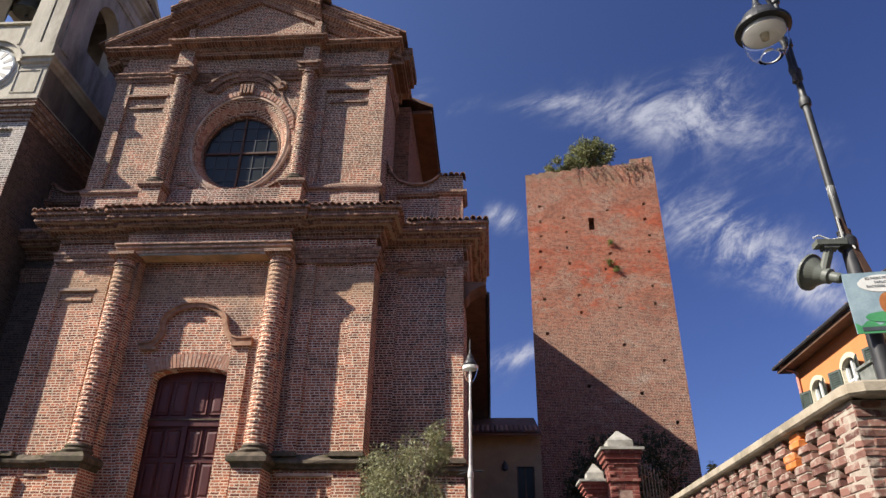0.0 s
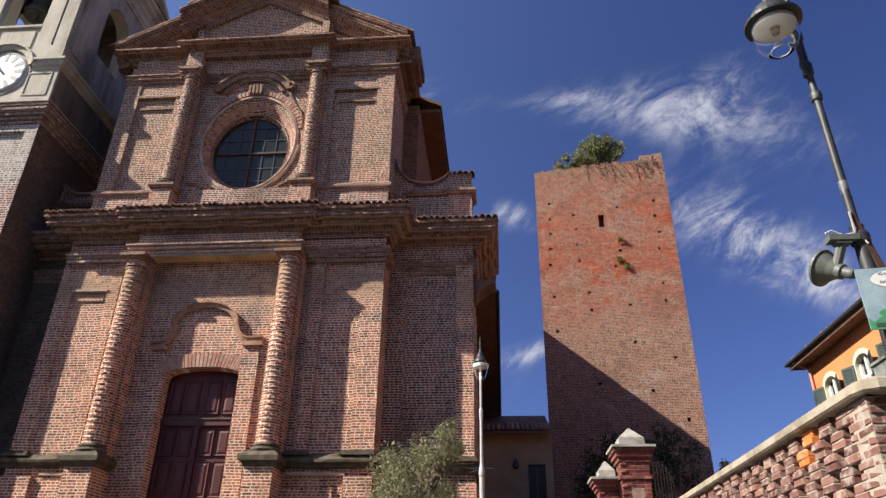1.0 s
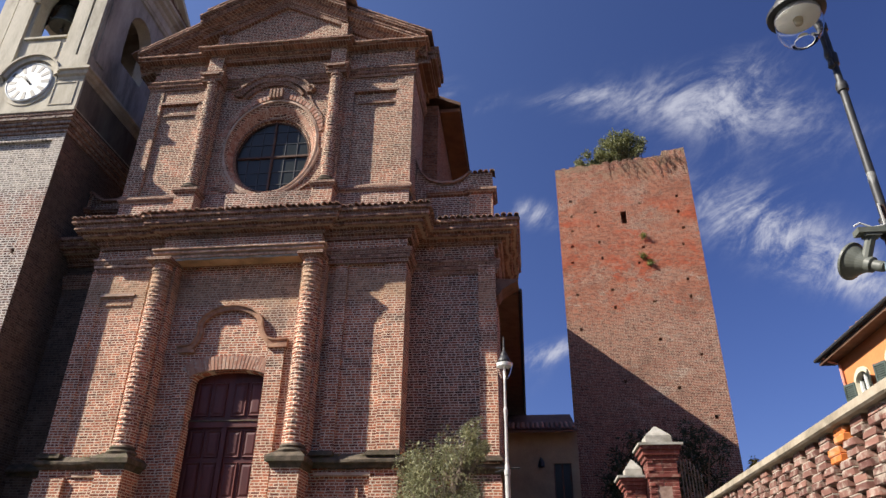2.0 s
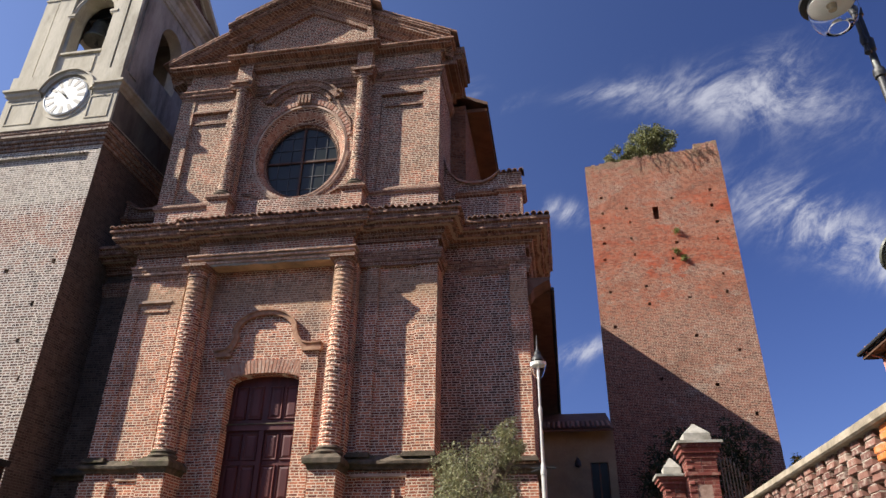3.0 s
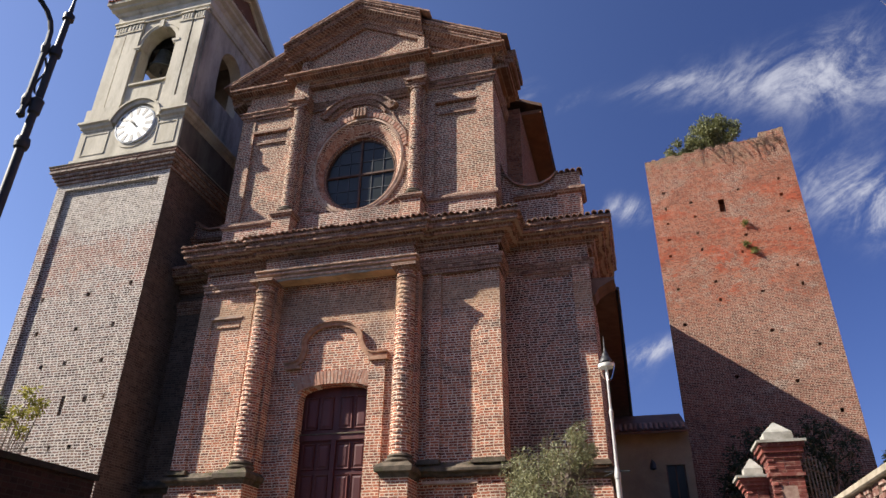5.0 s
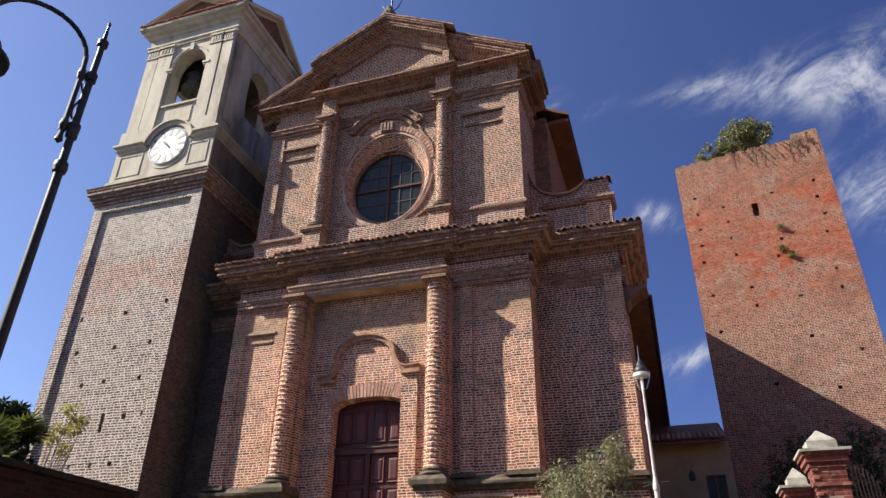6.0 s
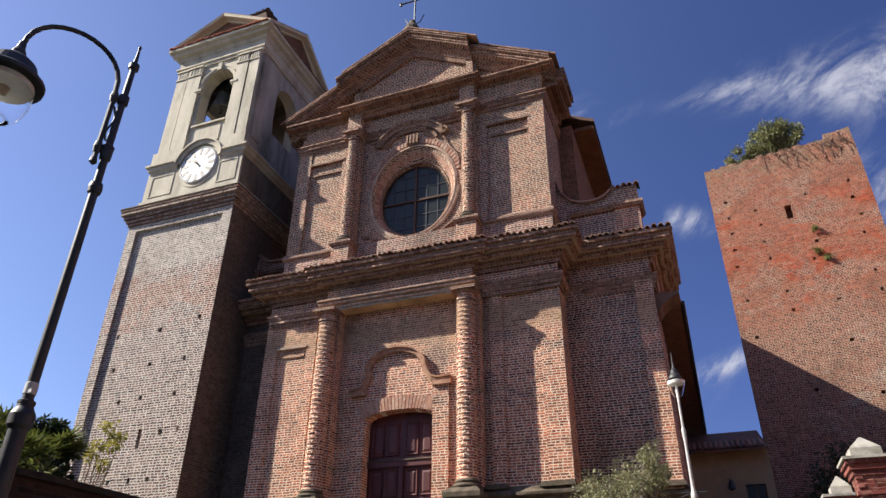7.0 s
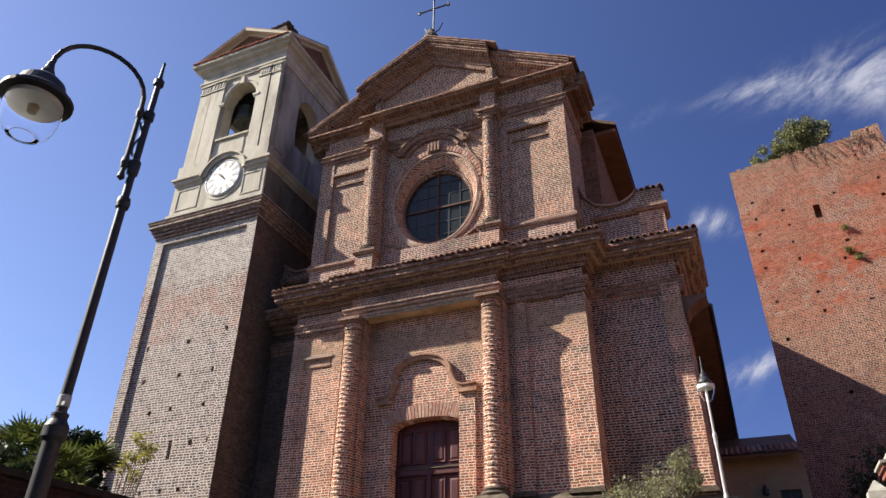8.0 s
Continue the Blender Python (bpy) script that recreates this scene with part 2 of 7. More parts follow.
MAT = dict(
    facade=brick_material("facade_brick", (0.13, 0.036, 0.024), (0.47, 0.148, 0.080), (0.62, 0.495, 0.37), joint=0.0135, stain=(0.07, 0.040, 0.030), stain_low=0.53, smear=0.10, zones=(
        (-5, 10.5, 1.0, 0.5, 0.44, (0.17, 0.044, 0.027), (0.56, 0.185, 0.098), (0.76, 0.62, 0.475)),
        (-5, 40, 1.0, 0.7, 0.60, (0.22, 0.070, 0.042), (0.52, 0.21, 0.12), (0.62, 0.45, 0.32)),
        (-5, 40, 1.0, 0.35, 0.58, (0.085, 0.046, 0.034), (0.26, 0.13, 0.085), (0.55, 0.45, 0.36)),
        (11.0, 40, 2.0, 0.5, 0.46, (0.062, 0.031, 0.022), (0.26, 0.110, 0.066), (0.56, 0.445, 0.335)),
        (7.6, 9.4, 0.8, 0.15, 0.28, (0.23, 0.125, 0.075), (0.44, 0.26, 0.16), (0.46, 0.34, 0.23)))),
    # Darker facade_brick for wings and attic base; the wings' shade is in its colour.
    wing=brick_material("shade_tinted_brick", (0.055, 0.024, 0.019), (0.30, 0.105, 0.064), (0.60, 0.49, 0.40), joint=0.0135, stain=(0.045, 0.030, 0.024), stain_low=0.47, smear=0.06),
    hood=rough_material("lime_stained_hood", ((0.26, 0.135, 0.085), (0.44, 0.26, 0.165)), 5.0, stain=(0.17, 0.125, 0.09), bump=0.5),
    plain_brick=brick_material("orange_brick_mass", (0.15, 0.055, 0.03), (0.30, 0.13, 0.07), (0.30, 0.22, 0.16), joint=0.007),
    bell=brick_material("bell_tower_brick", (0.060, 0.032, 0.026), (0.235, 0.132, 0.10), (0.59, 0.535, 0.475), joint=0.0185, smear=0.16, stain=(0.20, 0.11, 0.08), stain_low=0.58, depth=0.03, row=0.085, width=0.27, jitter=2.2, wave=0.05, zones=(
        (9.2, 12.2, 0.6, 0.6, 0.49, (0.13, 0.04, 0.03), (0.30, 0.11, 0.075), (0.56, 0.46, 0.38)),
        (11.78, 40, 0.25, 0.2, 0.1, (0.16, 0.13, 0.105), (0.42, 0.37, 0.31), (0.60, 0.545, 0.475)),
        (-5, 8, 1.5, 0.5, 0.55, (0.11, 0.085, 0.07), (0.30, 0.23, 0.18), (0.57, 0.505, 0.43)))),
    # Darker brick for the unlit tower side: shade and grime both in the colour.
    shadow_brick=brick_material("shadow_side_brick", (0.078, 0.053, 0.041), (0.18, 0.118, 0.088), (0.20, 0.165, 0.13), joint=0.010, smear=0.3, stain=(0.075, 0.061, 0.05), stain_low=0.42, zones=(
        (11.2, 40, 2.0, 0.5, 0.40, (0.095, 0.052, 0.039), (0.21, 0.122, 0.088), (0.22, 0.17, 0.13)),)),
    keep=brick_material("old_tower_brick", (0.085, 0.029, 0.021), (0.30, 0.098, 0.060), (0.47, 0.335, 0.25), row=0.080, width=0.25, joint=0.0135, wave=0.06, stain=(0.11, 0.058, 0.040), smear=0.12, depth=0.04, jitter=2.0, zones=(
        (12.5, 26.0, 3.5, 0.28, 0.47, (0.17, 0.045, 0.026), (0.42, 0.120, 0.062), (0.38, 0.20, 0.13)),
        (13.5, 22.5, 2.5, 0.45, 0.55, (0.26, 0.042, 0.018), (0.55, 0.105, 0.042), (0.30, 0.085, 0.04)),
        (21.6, 40.0, 2.6, 0.6, 0.50, (0.14, 0.085, 0.055), (0.26, 0.155, 0.10), (0.31, 0.235, 0.155)),
        (-5, 20.0, 4.0, 0.6, 0.61, (0.11, 0.070, 0.055), (0.30, 0.18, 0.13), (0.58, 0.47, 0.38)))),
    mould=brick_material("weathered_brick_moulding", (0.125, 0.058, 0.042), (0.285, 0.140, 0.092), (0.38, 0.29, 0.22), row=0.062, width=0.22, joint=0.009, stain=(0.06, 0.042, 0.030), stain_low=0.52, smear=0.25, depth=0.012),
    paleband=rough_material("lime_washed_moulding", ((0.36, 0.235, 0.165), (0.52, 0.39, 0.30)), 3.0, stain=(0.22, 0.17, 0.13), bump=0.5),
    stone=rough_material("mossy_ledge_stone", ((0.065, 0.052, 0.036), (0.145, 0.112, 0.08)), 5.0, stain=(0.06, 0.06, 0.022), bump=0.6, distance=0.02),
    render=rough_material("cream_render", ((0.40, 0.36, 0.275), (0.53, 0.485, 0.385)), 1.7, stain=(0.15, 0.13, 0.10), bump=0.35, streak=0.3, runs=(0.21, 0.185, 0.14)),
    # Greyer, stained copy of cream_render; the dim side's shade is in its colour.
    sidewash=rough_material("stained_shade_render", ((0.29, 0.255, 0.20), (0.46, 0.41, 0.325)), 1.2, stain=(0.075, 0.065, 0.052), bump=0.35, streak=0.3, runs=(0.09, 0.078, 0.06)),
    orange=rough_material("orange_soffit", ((0.13, 0.058, 0.032), (0.20, 0.095, 0.05)), 1.5, stain=(0.10, 0.055, 0.035)),
    door=rough_material("red_brown_door_paint", ((0.06, 0.012, 0.012), (0.115, 0.028, 0.024)), 3.0, 0.5, 0.15, 0.004, streak=0.15, spec=0.4),
    tile=piece_material("clay_tile", (0.17, 0.085, 0.06), (0.36, 0.21, 0.15), (0.14, 0.13, 0.09)),
    ochre=rough_material("orange_wall_paint", ((0.52, 0.19, 0.07), (0.58, 0.225, 0.085)), 0.8, bump=0.1),
    cream=rough_material("cream_trim_paint", ((0.52, 0.47, 0.35), (0.60, 0.55, 0.42)), 2.0, bump=0.1),
    shutter=rough_material("grey_green_shutter_paint", ((0.05, 0.068, 0.06), (0.075, 0.095, 0.085)), 3.0, 0.6, 0.1),
    eavewood=rough_material("dark_eave_wood", ((0.09, 0.05, 0.035), (0.15, 0.085, 0.055)), 3.0, 0.7),
    iron=rough_material("dark_grey_cast_iron", ((0.022, 0.023, 0.025), (0.040, 0.040, 0.043)), 8.0, 0.5, 0.1, 0.002, spec=0.4),
    silver=rough_material("pale_grey_metal_paint", ((0.40, 0.40, 0.385), (0.50, 0.49, 0.47)), 8.0, 0.45, 0.1, 0.002, spec=0.5),
    rust=rough_material("brown_rusty_steel", ((0.055, 0.028, 0.02), (0.10, 0.055, 0.038)), 8.0, 0.75),
    white=rough_material("white_enamel", ((0.62, 0.62, 0.60), (0.70, 0.70, 0.68)), 6.0, 0.5, 0.05),
    clockface=rough_material("weathered_clock_enamel", ((0.46, 0.48, 0.475), (0.54, 0.56, 0.55)), 6.0, 0.5, 0.05),
    black=rough_material("black_paint", ((0.015, 0.015, 0.016), (0.03, 0.03, 0.03)), 6.0, 0.5, 0.05),
    bronze=rough_material("dark_bronze", ((0.05, 0.055, 0.05), (0.09, 0.095, 0.085)), 5.0, 0.45, 0.1, metal=0.6),
    concrete=rough_material("weathered_concrete", ((0.27, 0.225, 0.165), (0.37, 0.32, 0.245)), 5.0, stain=(0.14, 0.12, 0.085), bump=0.5),
    greystone=rough_material("grey_granite", ((0.27, 0.26, 0.225), (0.38, 0.365, 0.32)), 6.0, stain=(0.15, 0.14, 0.11), bump=0.4),
    brick_piece=piece_material("loose_brick", (0.10, 0.043, 0.035), (0.24, 0.12, 0.092), (0.38, 0.32, 0.265)),
    orange_piece=piece_material("bright_orange_brick", (0.55, 0.15, 0.035), (0.62, 0.20, 0.055), (0.5, 0.28, 0.16)),
    post_piece=piece_material("deep_red_brick", (0.12, 0.033, 0.028), (0.24, 0.070, 0.054), (0.30, 0.17, 0.13)),
    # Near-black brick: the garden wall's shade is put into the colour.
    shade_brick=brick_material("shaded_garden_brick", (0.022, 0.010, 0.008), (0.06, 0.026, 0.019), (0.05, 0.036, 0.028), joint=0.008, stain=(0.02, 0.018, 0.012)),
    soffit=rough_material("patchy_lintel_plaster", ((0.52, 0.33, 0.18), (0.68, 0.47, 0.28)), 1.6, stain=(0.20, 0.16, 0.10), bump=0.5),
    cornice_piece=piece_material("cornice_brick", (0.14, 0.070, 0.050), (0.44, 0.265, 0.185), (0.12, 0.09, 0.066)),
    pale_piece=piece_material("lime_stained_brick", (0.40, 0.25, 0.175), (0.62, 0.44, 0.33), (0.30, 0.22, 0.165)),
    bell_piece=piece_material("grey_cornice_brick", (0.17, 0.125, 0.10), (0.40, 0.32, 0.26), (0.12, 0.10, 0.085)),
    moss=leaf_material("ledge_moss", (0.07, 0.075, 0.02), (0.19, 0.165, 0.05)),
    # Stained render, also darkened: the unlit side's shade is in the colour.
    shade_render=rough_material("dark_shade_render", ((0.075, 0.064, 0.05), (0.22, 0.19, 0.145)), 0.9, stain=(0.038, 0.034, 0.029), bump=0.4, streak=0.3),
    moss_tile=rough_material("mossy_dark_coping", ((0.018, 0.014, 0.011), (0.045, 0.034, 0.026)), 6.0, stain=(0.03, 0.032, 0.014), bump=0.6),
    mortar=rough_material("lime_mortar", ((0.30, 0.245, 0.20), (0.44, 0.375, 0.31)), 12.0, bump=0.5),
    dark_gap=rough_material("deep_shadowed_mortar", ((0.22, 0.14, 0.11), (0.34, 0.24, 0.19)), 10.0),
    yellow_wall=rough_material("dull_yellow_plaster", ((0.30, 0.25, 0.155), (0.38, 0.32, 0.20)), 1.0, stain=(0.20, 0.16, 0.11)),
    bark=rough_material("grey_brown_bark", ((0.14, 0.105, 0.08), (0.24, 0.19, 0.15)), 12.0, bump=0.8, distance=0.02),
    olive=leaf_material("olive_leaf", (0.12, 0.125, 0.055), (0.32, 0.31, 0.165)),
    green=leaf_material("green_leaf", (0.06, 0.085, 0.018), (0.21, 0.22, 0.05)),
    dullgreen=leaf_material("dull_green_leaf", (0.075, 0.085, 0.03), (0.24, 0.24, 0.10)),
    darkgreen=leaf_material("dark_green_leaf", (0.012, 0.024, 0.010), (0.045, 0.065, 0.025)),
    palm=leaf_material("palm_leaf", (0.022, 0.04, 0.010), (0.13, 0.15, 0.035)),
    yellowish=leaf_material("yellow_green_leaf", (0.20, 0.19, 0.03), (0.42, 0.38, 0.07)),
    dryvine=rough_material("dry_vine_stem", ((0.09, 0.05, 0.035), (0.15, 0.085, 0.06)), 12.0),
    ground=rough_material("dark_asphalt_ground", ((0.055, 0.055, 0.05), (0.085, 0.08, 0.07)), 2.0, bump=0.6, distance=0.02, stain=(0.05, 0.06, 0.035)),
    glass=glass_material("clear_lamp_glass"),
    arch_piece=piece_material("pale_arch_brick", (0.28, 0.125, 0.085), (0.46, 0.26, 0.18), (0.5, 0.4, 0.32)),
    # Dark plaster that holds the bell chamber's shade in its colour.
    chamber_shade=rough_material("shade_dark_plaster", ((0.10, 0.08, 0.06), (0.16, 0.13, 0.10)), 2.0),
    redtile=piece_material("red_clay_tile", (0.34, 0.10, 0.06), (0.48, 0.18, 0.11)),
    darktile=piece_material("blackened_clay_tile", (0.05, 0.035, 0.028), (0.12, 0.075, 0.055)),
    gatepaint=rough_material("worn_grey_gate_paint", ((0.12, 0.13, 0.12), (0.22, 0.23, 0.21)), 9.0, 0.6),
    frosted=rough_material("pale_lamp_glass", ((0.62, 0.62, 0.60), (0.72, 0.72, 0.70)), 5.0, 0.25, 0.02, spec=0.5),
    speaker=rough_material("grey_green_speaker_paint", ((0.085, 0.092, 0.08), (0.13, 0.14, 0.12)), 6.0, 0.5, 0.05, spec=0.4),
    pinkpipe=rough_material("pinkish_pipe_paint", ((0.50, 0.22, 0.17), (0.56, 0.27, 0.21)), 4.0, 0.6, 0.05),
    sign_blue=rough_material("sign_pale_blue", ((0.20, 0.28, 0.33), (0.32, 0.41, 0.45)), 4.0, 0.4, 0.02),
    sign_green=rough_material("sign_green", ((0.05, 0.22, 0.10), (0.08, 0.30, 0.13)), 6.0, 0.4, 0.02),
    sign_brown=rough_material("sign_brown", ((0.32, 0.11, 0.04), (0.42, 0.17, 0.06)), 6.0, 0.4, 0.02),
    sign_dark=rough_material("sign_dark_ink", ((0.05, 0.06, 0.07), (0.07, 0.08, 0.09)), 6.0, 0.5, 0.02),
)
m, gr, shader = material("dark_window_glass", 0.22, spec=0.25)
socket(shader, "Base Color", (0.022, 0.026, 0.024, 1))
MAT["pane"] = m


# ---- mesh helpers ----
def thing(name, x, y, z, label, category, group="", kind=""):
    ob = new(name)
    ob.location = (x, y, z)
    ob.empty_display_size = 0.3
    return tagged(ob, label, category, group, kind)


def base_of(ob):
    at = Vector(ob.location)
    while ob.parent:
        ob = ob.parent
        at += Vector(ob.location)
    return at


def part(name, bm, mat, parent=None, label="", smooth=False, kind=""):
    """One mesh object, built in world metres, under its thing or part."""
    bmesh.ops.recalc_face_normals(bm, faces=bm.faces)
    mesh = bpy.data.meshes.new(name)
    if smooth:
        for f in bm.faces:
            f.smooth = True
    ob = new(name, mesh)
    if parent:
        ob.parent = parent
        bmesh.ops.translate(bm, verts=bm.verts, vec=-base_of(parent))
    bm.to_mesh(mesh)
    bm.free()
    mesh.materials.append(MAT[mat])
    return tagged(ob, label, kind=kind)


def quad(bm, *pts):
    return bm.faces.new([bm.verts.new(p) for p in pts])


def box(bm, x0, x1, y0, y1, z0, z1):
    v = [bm.verts.new((x, y, z)) for x in (x0, x1) for y in (y0, y1) for z in (z0, z1)]
    for a, b, c, d in ((0, 1, 3, 2), (4, 6, 7, 5), (0, 4, 5, 1), (2, 3, 7, 6), (0, 2, 6, 4), (1, 5, 7, 3)):
        bm.faces.new((v[a], v[b], v[c], v[d]))
    return v


def boxes(*sets):
    bm = bmesh.new()
    for s in sets:
        box(bm, *s)
    return bm


def loft(bm, rings, closed=True, caps=True):
    rows = [[bm.verts.new(p) for p in ring] for ring in rings]
    n = len(rows[0])
    for a, b in zip(rows, rows[1:]):
        for i in range(n if closed else n - 1):
            j = (i + 1) % n
            bm.faces.new((a[i], a[j], b[j], b[i]))
    if caps:
        bm.faces.new(rows[0]), bm.faces.new(rows[-1][::-1])
    return rows


def lathe(bm, profile, x, y, seg=20, twist=None):
    """profile: (radius, z) from the bottom up."""
    loft(bm, [[(x + r * math.cos(2 * math.pi * i / seg), y + r * math.sin(2 * math.pi * i / seg), z) for i in range(seg)] for r, z in profile])


def sweep_plan(bm, profile, path, rough=0.0):
    """A moulding: profile (out, z) along a plan path that has the outside on its right."""
    rings = []
    if rough:
        finer = [path[0]]
        for p, q in zip(path, path[1:]):
            n = max(1, round((Vector(q) - Vector(p)).length / 0.35))
            finer += [tuple(Vector(p).lerp(Vector(q), k / n)) for k in range(1, n + 1)]
        path = finer
    for i, p in enumerate(path):
        p = Vector(p)
        d = []
        if i:
            d.append((p - Vector(path[i - 1])).normalized())
        if i < len(path) - 1:
            d.append((Vector(path[i + 1]) - p).normalized())
        n = [Vector((v.y, -v.x)) for v in d]
        m = n[0] if len(n) == 1 else (n[0] + n[1]) / max(0.3, 1 + n[0].dot(n[1]))
        sag = random.uniform(-rough, rough)
        wob = [random.uniform(-rough, rough) * (o > 0.02) for o, _ in profile]
        rings.append([(p.x + m.x * (o + w), p.y + m.y * (o + w), z + sag) for (o, z), w in zip(profile, wob)])
    loft(bm, rings)


def sweep_front(bm, path, y, wide, deep):
    """A band that follows a curve (x, z) on a front wall at y: wide across the curve, deep towards the front."""
    rings = []
    for i, (x, z) in enumerate(path):
        a, b = Vector(path[max(0, i - 1)]), Vector(path[min(len(path) - 1, i + 1)])
        t = (b - a).normalized()
        n = Vector((-t.y, t.x)) * wide / 2
        rings.append([(x - n.x, y + 0.02, z - n.y), (x - n.x, y - deep * 0.6, z - n.y), (x + n.x * 0.3, y - deep * 0.7, z + n.y * 0.3), (x + n.x * 0.4, y - deep, z + n.y * 0.4), (x + n.x, y - deep, z + n.y), (x + n.x, y + 0.02, z + n.y)])
    loft(bm, rings)


def tube(bm, pts, radius, seg=10):
    pts = [Vector(p) for p in pts]
    rings = []
    side = None
    for i, p in enumerate(pts):
        t = (pts[min(i + 1, len(pts) - 1)] - pts[max(i - 1, 0)]).normalized()
        if side is None:
            side = t.orthogonal().normalized()
        side = (side - t * side.dot(t)).normalized()
        other = t.cross(side)
        r = radius[i] if isinstance(radius, (list, tuple)) else radius
        rings.append([p + (side * math.cos(2 * math.pi * k / seg) + other * math.sin(2 * math.pi * k / seg)) * r for k in range(seg)])
    loft(bm, rings)


def meet(poly, c, a):
    """Where the ray from c at angle a leaves the closed outline poly."""
    d = Vector((math.cos(a), math.sin(a)))
    best = None
    for i, p in enumerate(poly):
        p, q = Vector(p), Vector(poly[(i + 1) % len(poly)])
        e = q - p
        den = d.x * e.y - d.y * e.x
        if abs(den) < 1e-9:
            continue
        w = p - Vector(c)
        t, s = (w.x * e.y - w.y * e.x) / den, (w.x * d.y - w.y * d.x) / den
        if t > 0 and -1e-6 <= s <= 1 + 1e-6 and (best is None or t > best):
            best = t
    return (c[0] + d.x * best, c[1] + d.y * best)


def pierced(bm, outer, levels, seg=64, side=None):
    """A front wall with a hole: outer outline (x, z) at y, then hole outlines ((x, z)..., y) from front to back, so that the reveal has depth. side = x of an upright wall seen from the side."""
    first, y0 = levels[0]
    c = tuple(sum(p[k] for p in first) / len(first) for k in (0, 1))
    angles = sorted({round(2 * math.pi * i / seg, 6) for i in range(seg)} | {round(math.atan2(p[1] - c[1], p[0] - c[0]) % (2 * math.pi), 6) for p in list(outer[0]) + (list(first) if len(first) < 12 else [])})
    rings = [([meet(outer[0], c, a) for a in angles], outer[1])]
    for poly, y in levels:
        k = tuple(sum(p[i] for p in poly) / len(poly) for i in (0, 1))
        rings.append(([meet(poly, c, a) for a in angles], y))
    loft(bm, [[((x, y, z) if side is None else (y, x, z)) for x, z in ring] for ring, y in rings], caps=False)


def arch_outline(x0, x1, z0, spring, top, n=16):
    """Opening with an arched head."""
    c, w, h = (x0 + x1) / 2, (x1 - x0) / 2, top - spring
    return [(x0, z0), (x1, z0)] + [(c + w * math.cos(math.pi * i / n), spring + h * math.sin(math.pi * i / n)) for i in range(n + 1)]


def oval(cx, cz, rx, rz, n=64):
    return [(cx + rx * math.cos(2 * math.pi * i / n), cz + rz * math.sin(2 * math.pi * i / n)) for i in range(n)]


def tile_row(bm, x0, x1, y_front, z, step=0.2, length=0.5, rise=0.12, radius=0.085, axis="x"):
    """A row of bent clay tiles whose ends show at the front edge."""
    n = max(1, int(abs(x1 - x0) / step))
    for i in range(n):
        c = x0 + (x1 - x0) * (i + 0.5) / n + random.uniform(-0.012, 0.012)
        yf, zz, r = y_front + random.uniform(-0.03, 0.03), z + random.uniform(-0.015, 0.015), radius * random.uniform(0.92, 1.08)
        front, back = [], []
        for thick in (r, r - 0.022):
            for k in range(7) if thick == r else range(6, -1, -1):
                a = math.pi * k / 6
                front.append((c + thick * math.cos(a), yf, zz + thick * math.sin(a)))
                back.append((c + thick * math.cos(a), yf + length, zz + rise + thick * math.sin(a)))
        if axis == "y":
            front = [(q[1], q[0], q[2]) for q in front]
            back = [(q[1], q[0], q[2]) for q in back]
        loft(bm, [front, back])


def leaves(bm, clumps, count, length, width, spread=1.0, droop=0.3):
    """Small bent leaves thrown into clumps of (centre, radius)."""
    total = sum(r ** 2 for _, r in clumps)
    for c, r in clumps:
        for _ in range(max(3, int(count * r ** 2 / total))):
            d = Vector((random.gauss(0, 1), random.gauss(0, 1), random.gauss(0, 1))).normalized()
            p = Vector(c) + d * r * random.random() ** 0.45
            t = (d * 0.8 + Vector((random.gauss(0, 0.6), random.gauss(0, 0.6), random.gauss(0, 0.6) - droop))).normalized()
            s = t.orthogonal().normalized()
            s = (Matrix.Rotation(random.uniform(0, 6.28), 3, t) @ s) * width * random.uniform(0.7, 1.2)
            k = t * length * random.uniform(0.6, 1.25)
            v = [bm.verts.new(q) for q in (p, p + k * 0.5 + s * 0.5, p + k, p + k * 0.5 - s * 0.5)]
            bm.faces.new(v)


# ---- ground ----
def ground_height(x, y):
    s = min(1.0, max(0.0, (y - 3.0) / 8.0))
    z = -1.6 + 2.8 * s * s * (3 - 2 * s)
    if x > 3.05 and y > 5.5:
        z = max(z, 0.7)
    if x < -8.0:
        z = max(z, 0.2)
    return z


bm = bmesh.new()
XS = (-3000, -300, -60, -25, -12, -8.3, -7.9, -6, -4, -2, 0, 1.5, 2.9, 3.2, 6, 12, 30, 80, 400, 3000)
YS = (-3000, -300, -60, -20, -8, -3, 0, 2, 3, 4, 5, 5.4, 5.7, 6.5, 7.5, 8.5, 9.5, 10.5, 11.5, 14, 20, 30, 60, 200, 800, 3000)
rows = [[bm.verts.new((x, y, ground_height(x, y))) for x in XS] for y in YS]
for a, b in zip(rows, rows[1:]):
    for i in range(len(XS) - 1):
        bm.faces.new((a[i], a[i + 1], b[i + 1], b[i]))
tagged(part("ground", bm, "ground"), "dark worn asphalt ground rising to the church", "ground", kind="structure")
FLOOR = 1.2      # level of the churchyard

# ---- church ----
church = thing("church", -8.3, 18.0, FLOOR, "red brick baroque church with columns, cornices and pediment", "church")
XL, XR = -13.0, -3.28          # outer edges of the front
WING = 19.0
XB = -13.2                      # left edge of the bay wall below the cornice


def slab(name, x0, x1, y0, y1, z0, z1, mat="facade", label=""):
    return part(name, boxes((x0, x1, y0, y1, z0, z1)), mat, church, label)


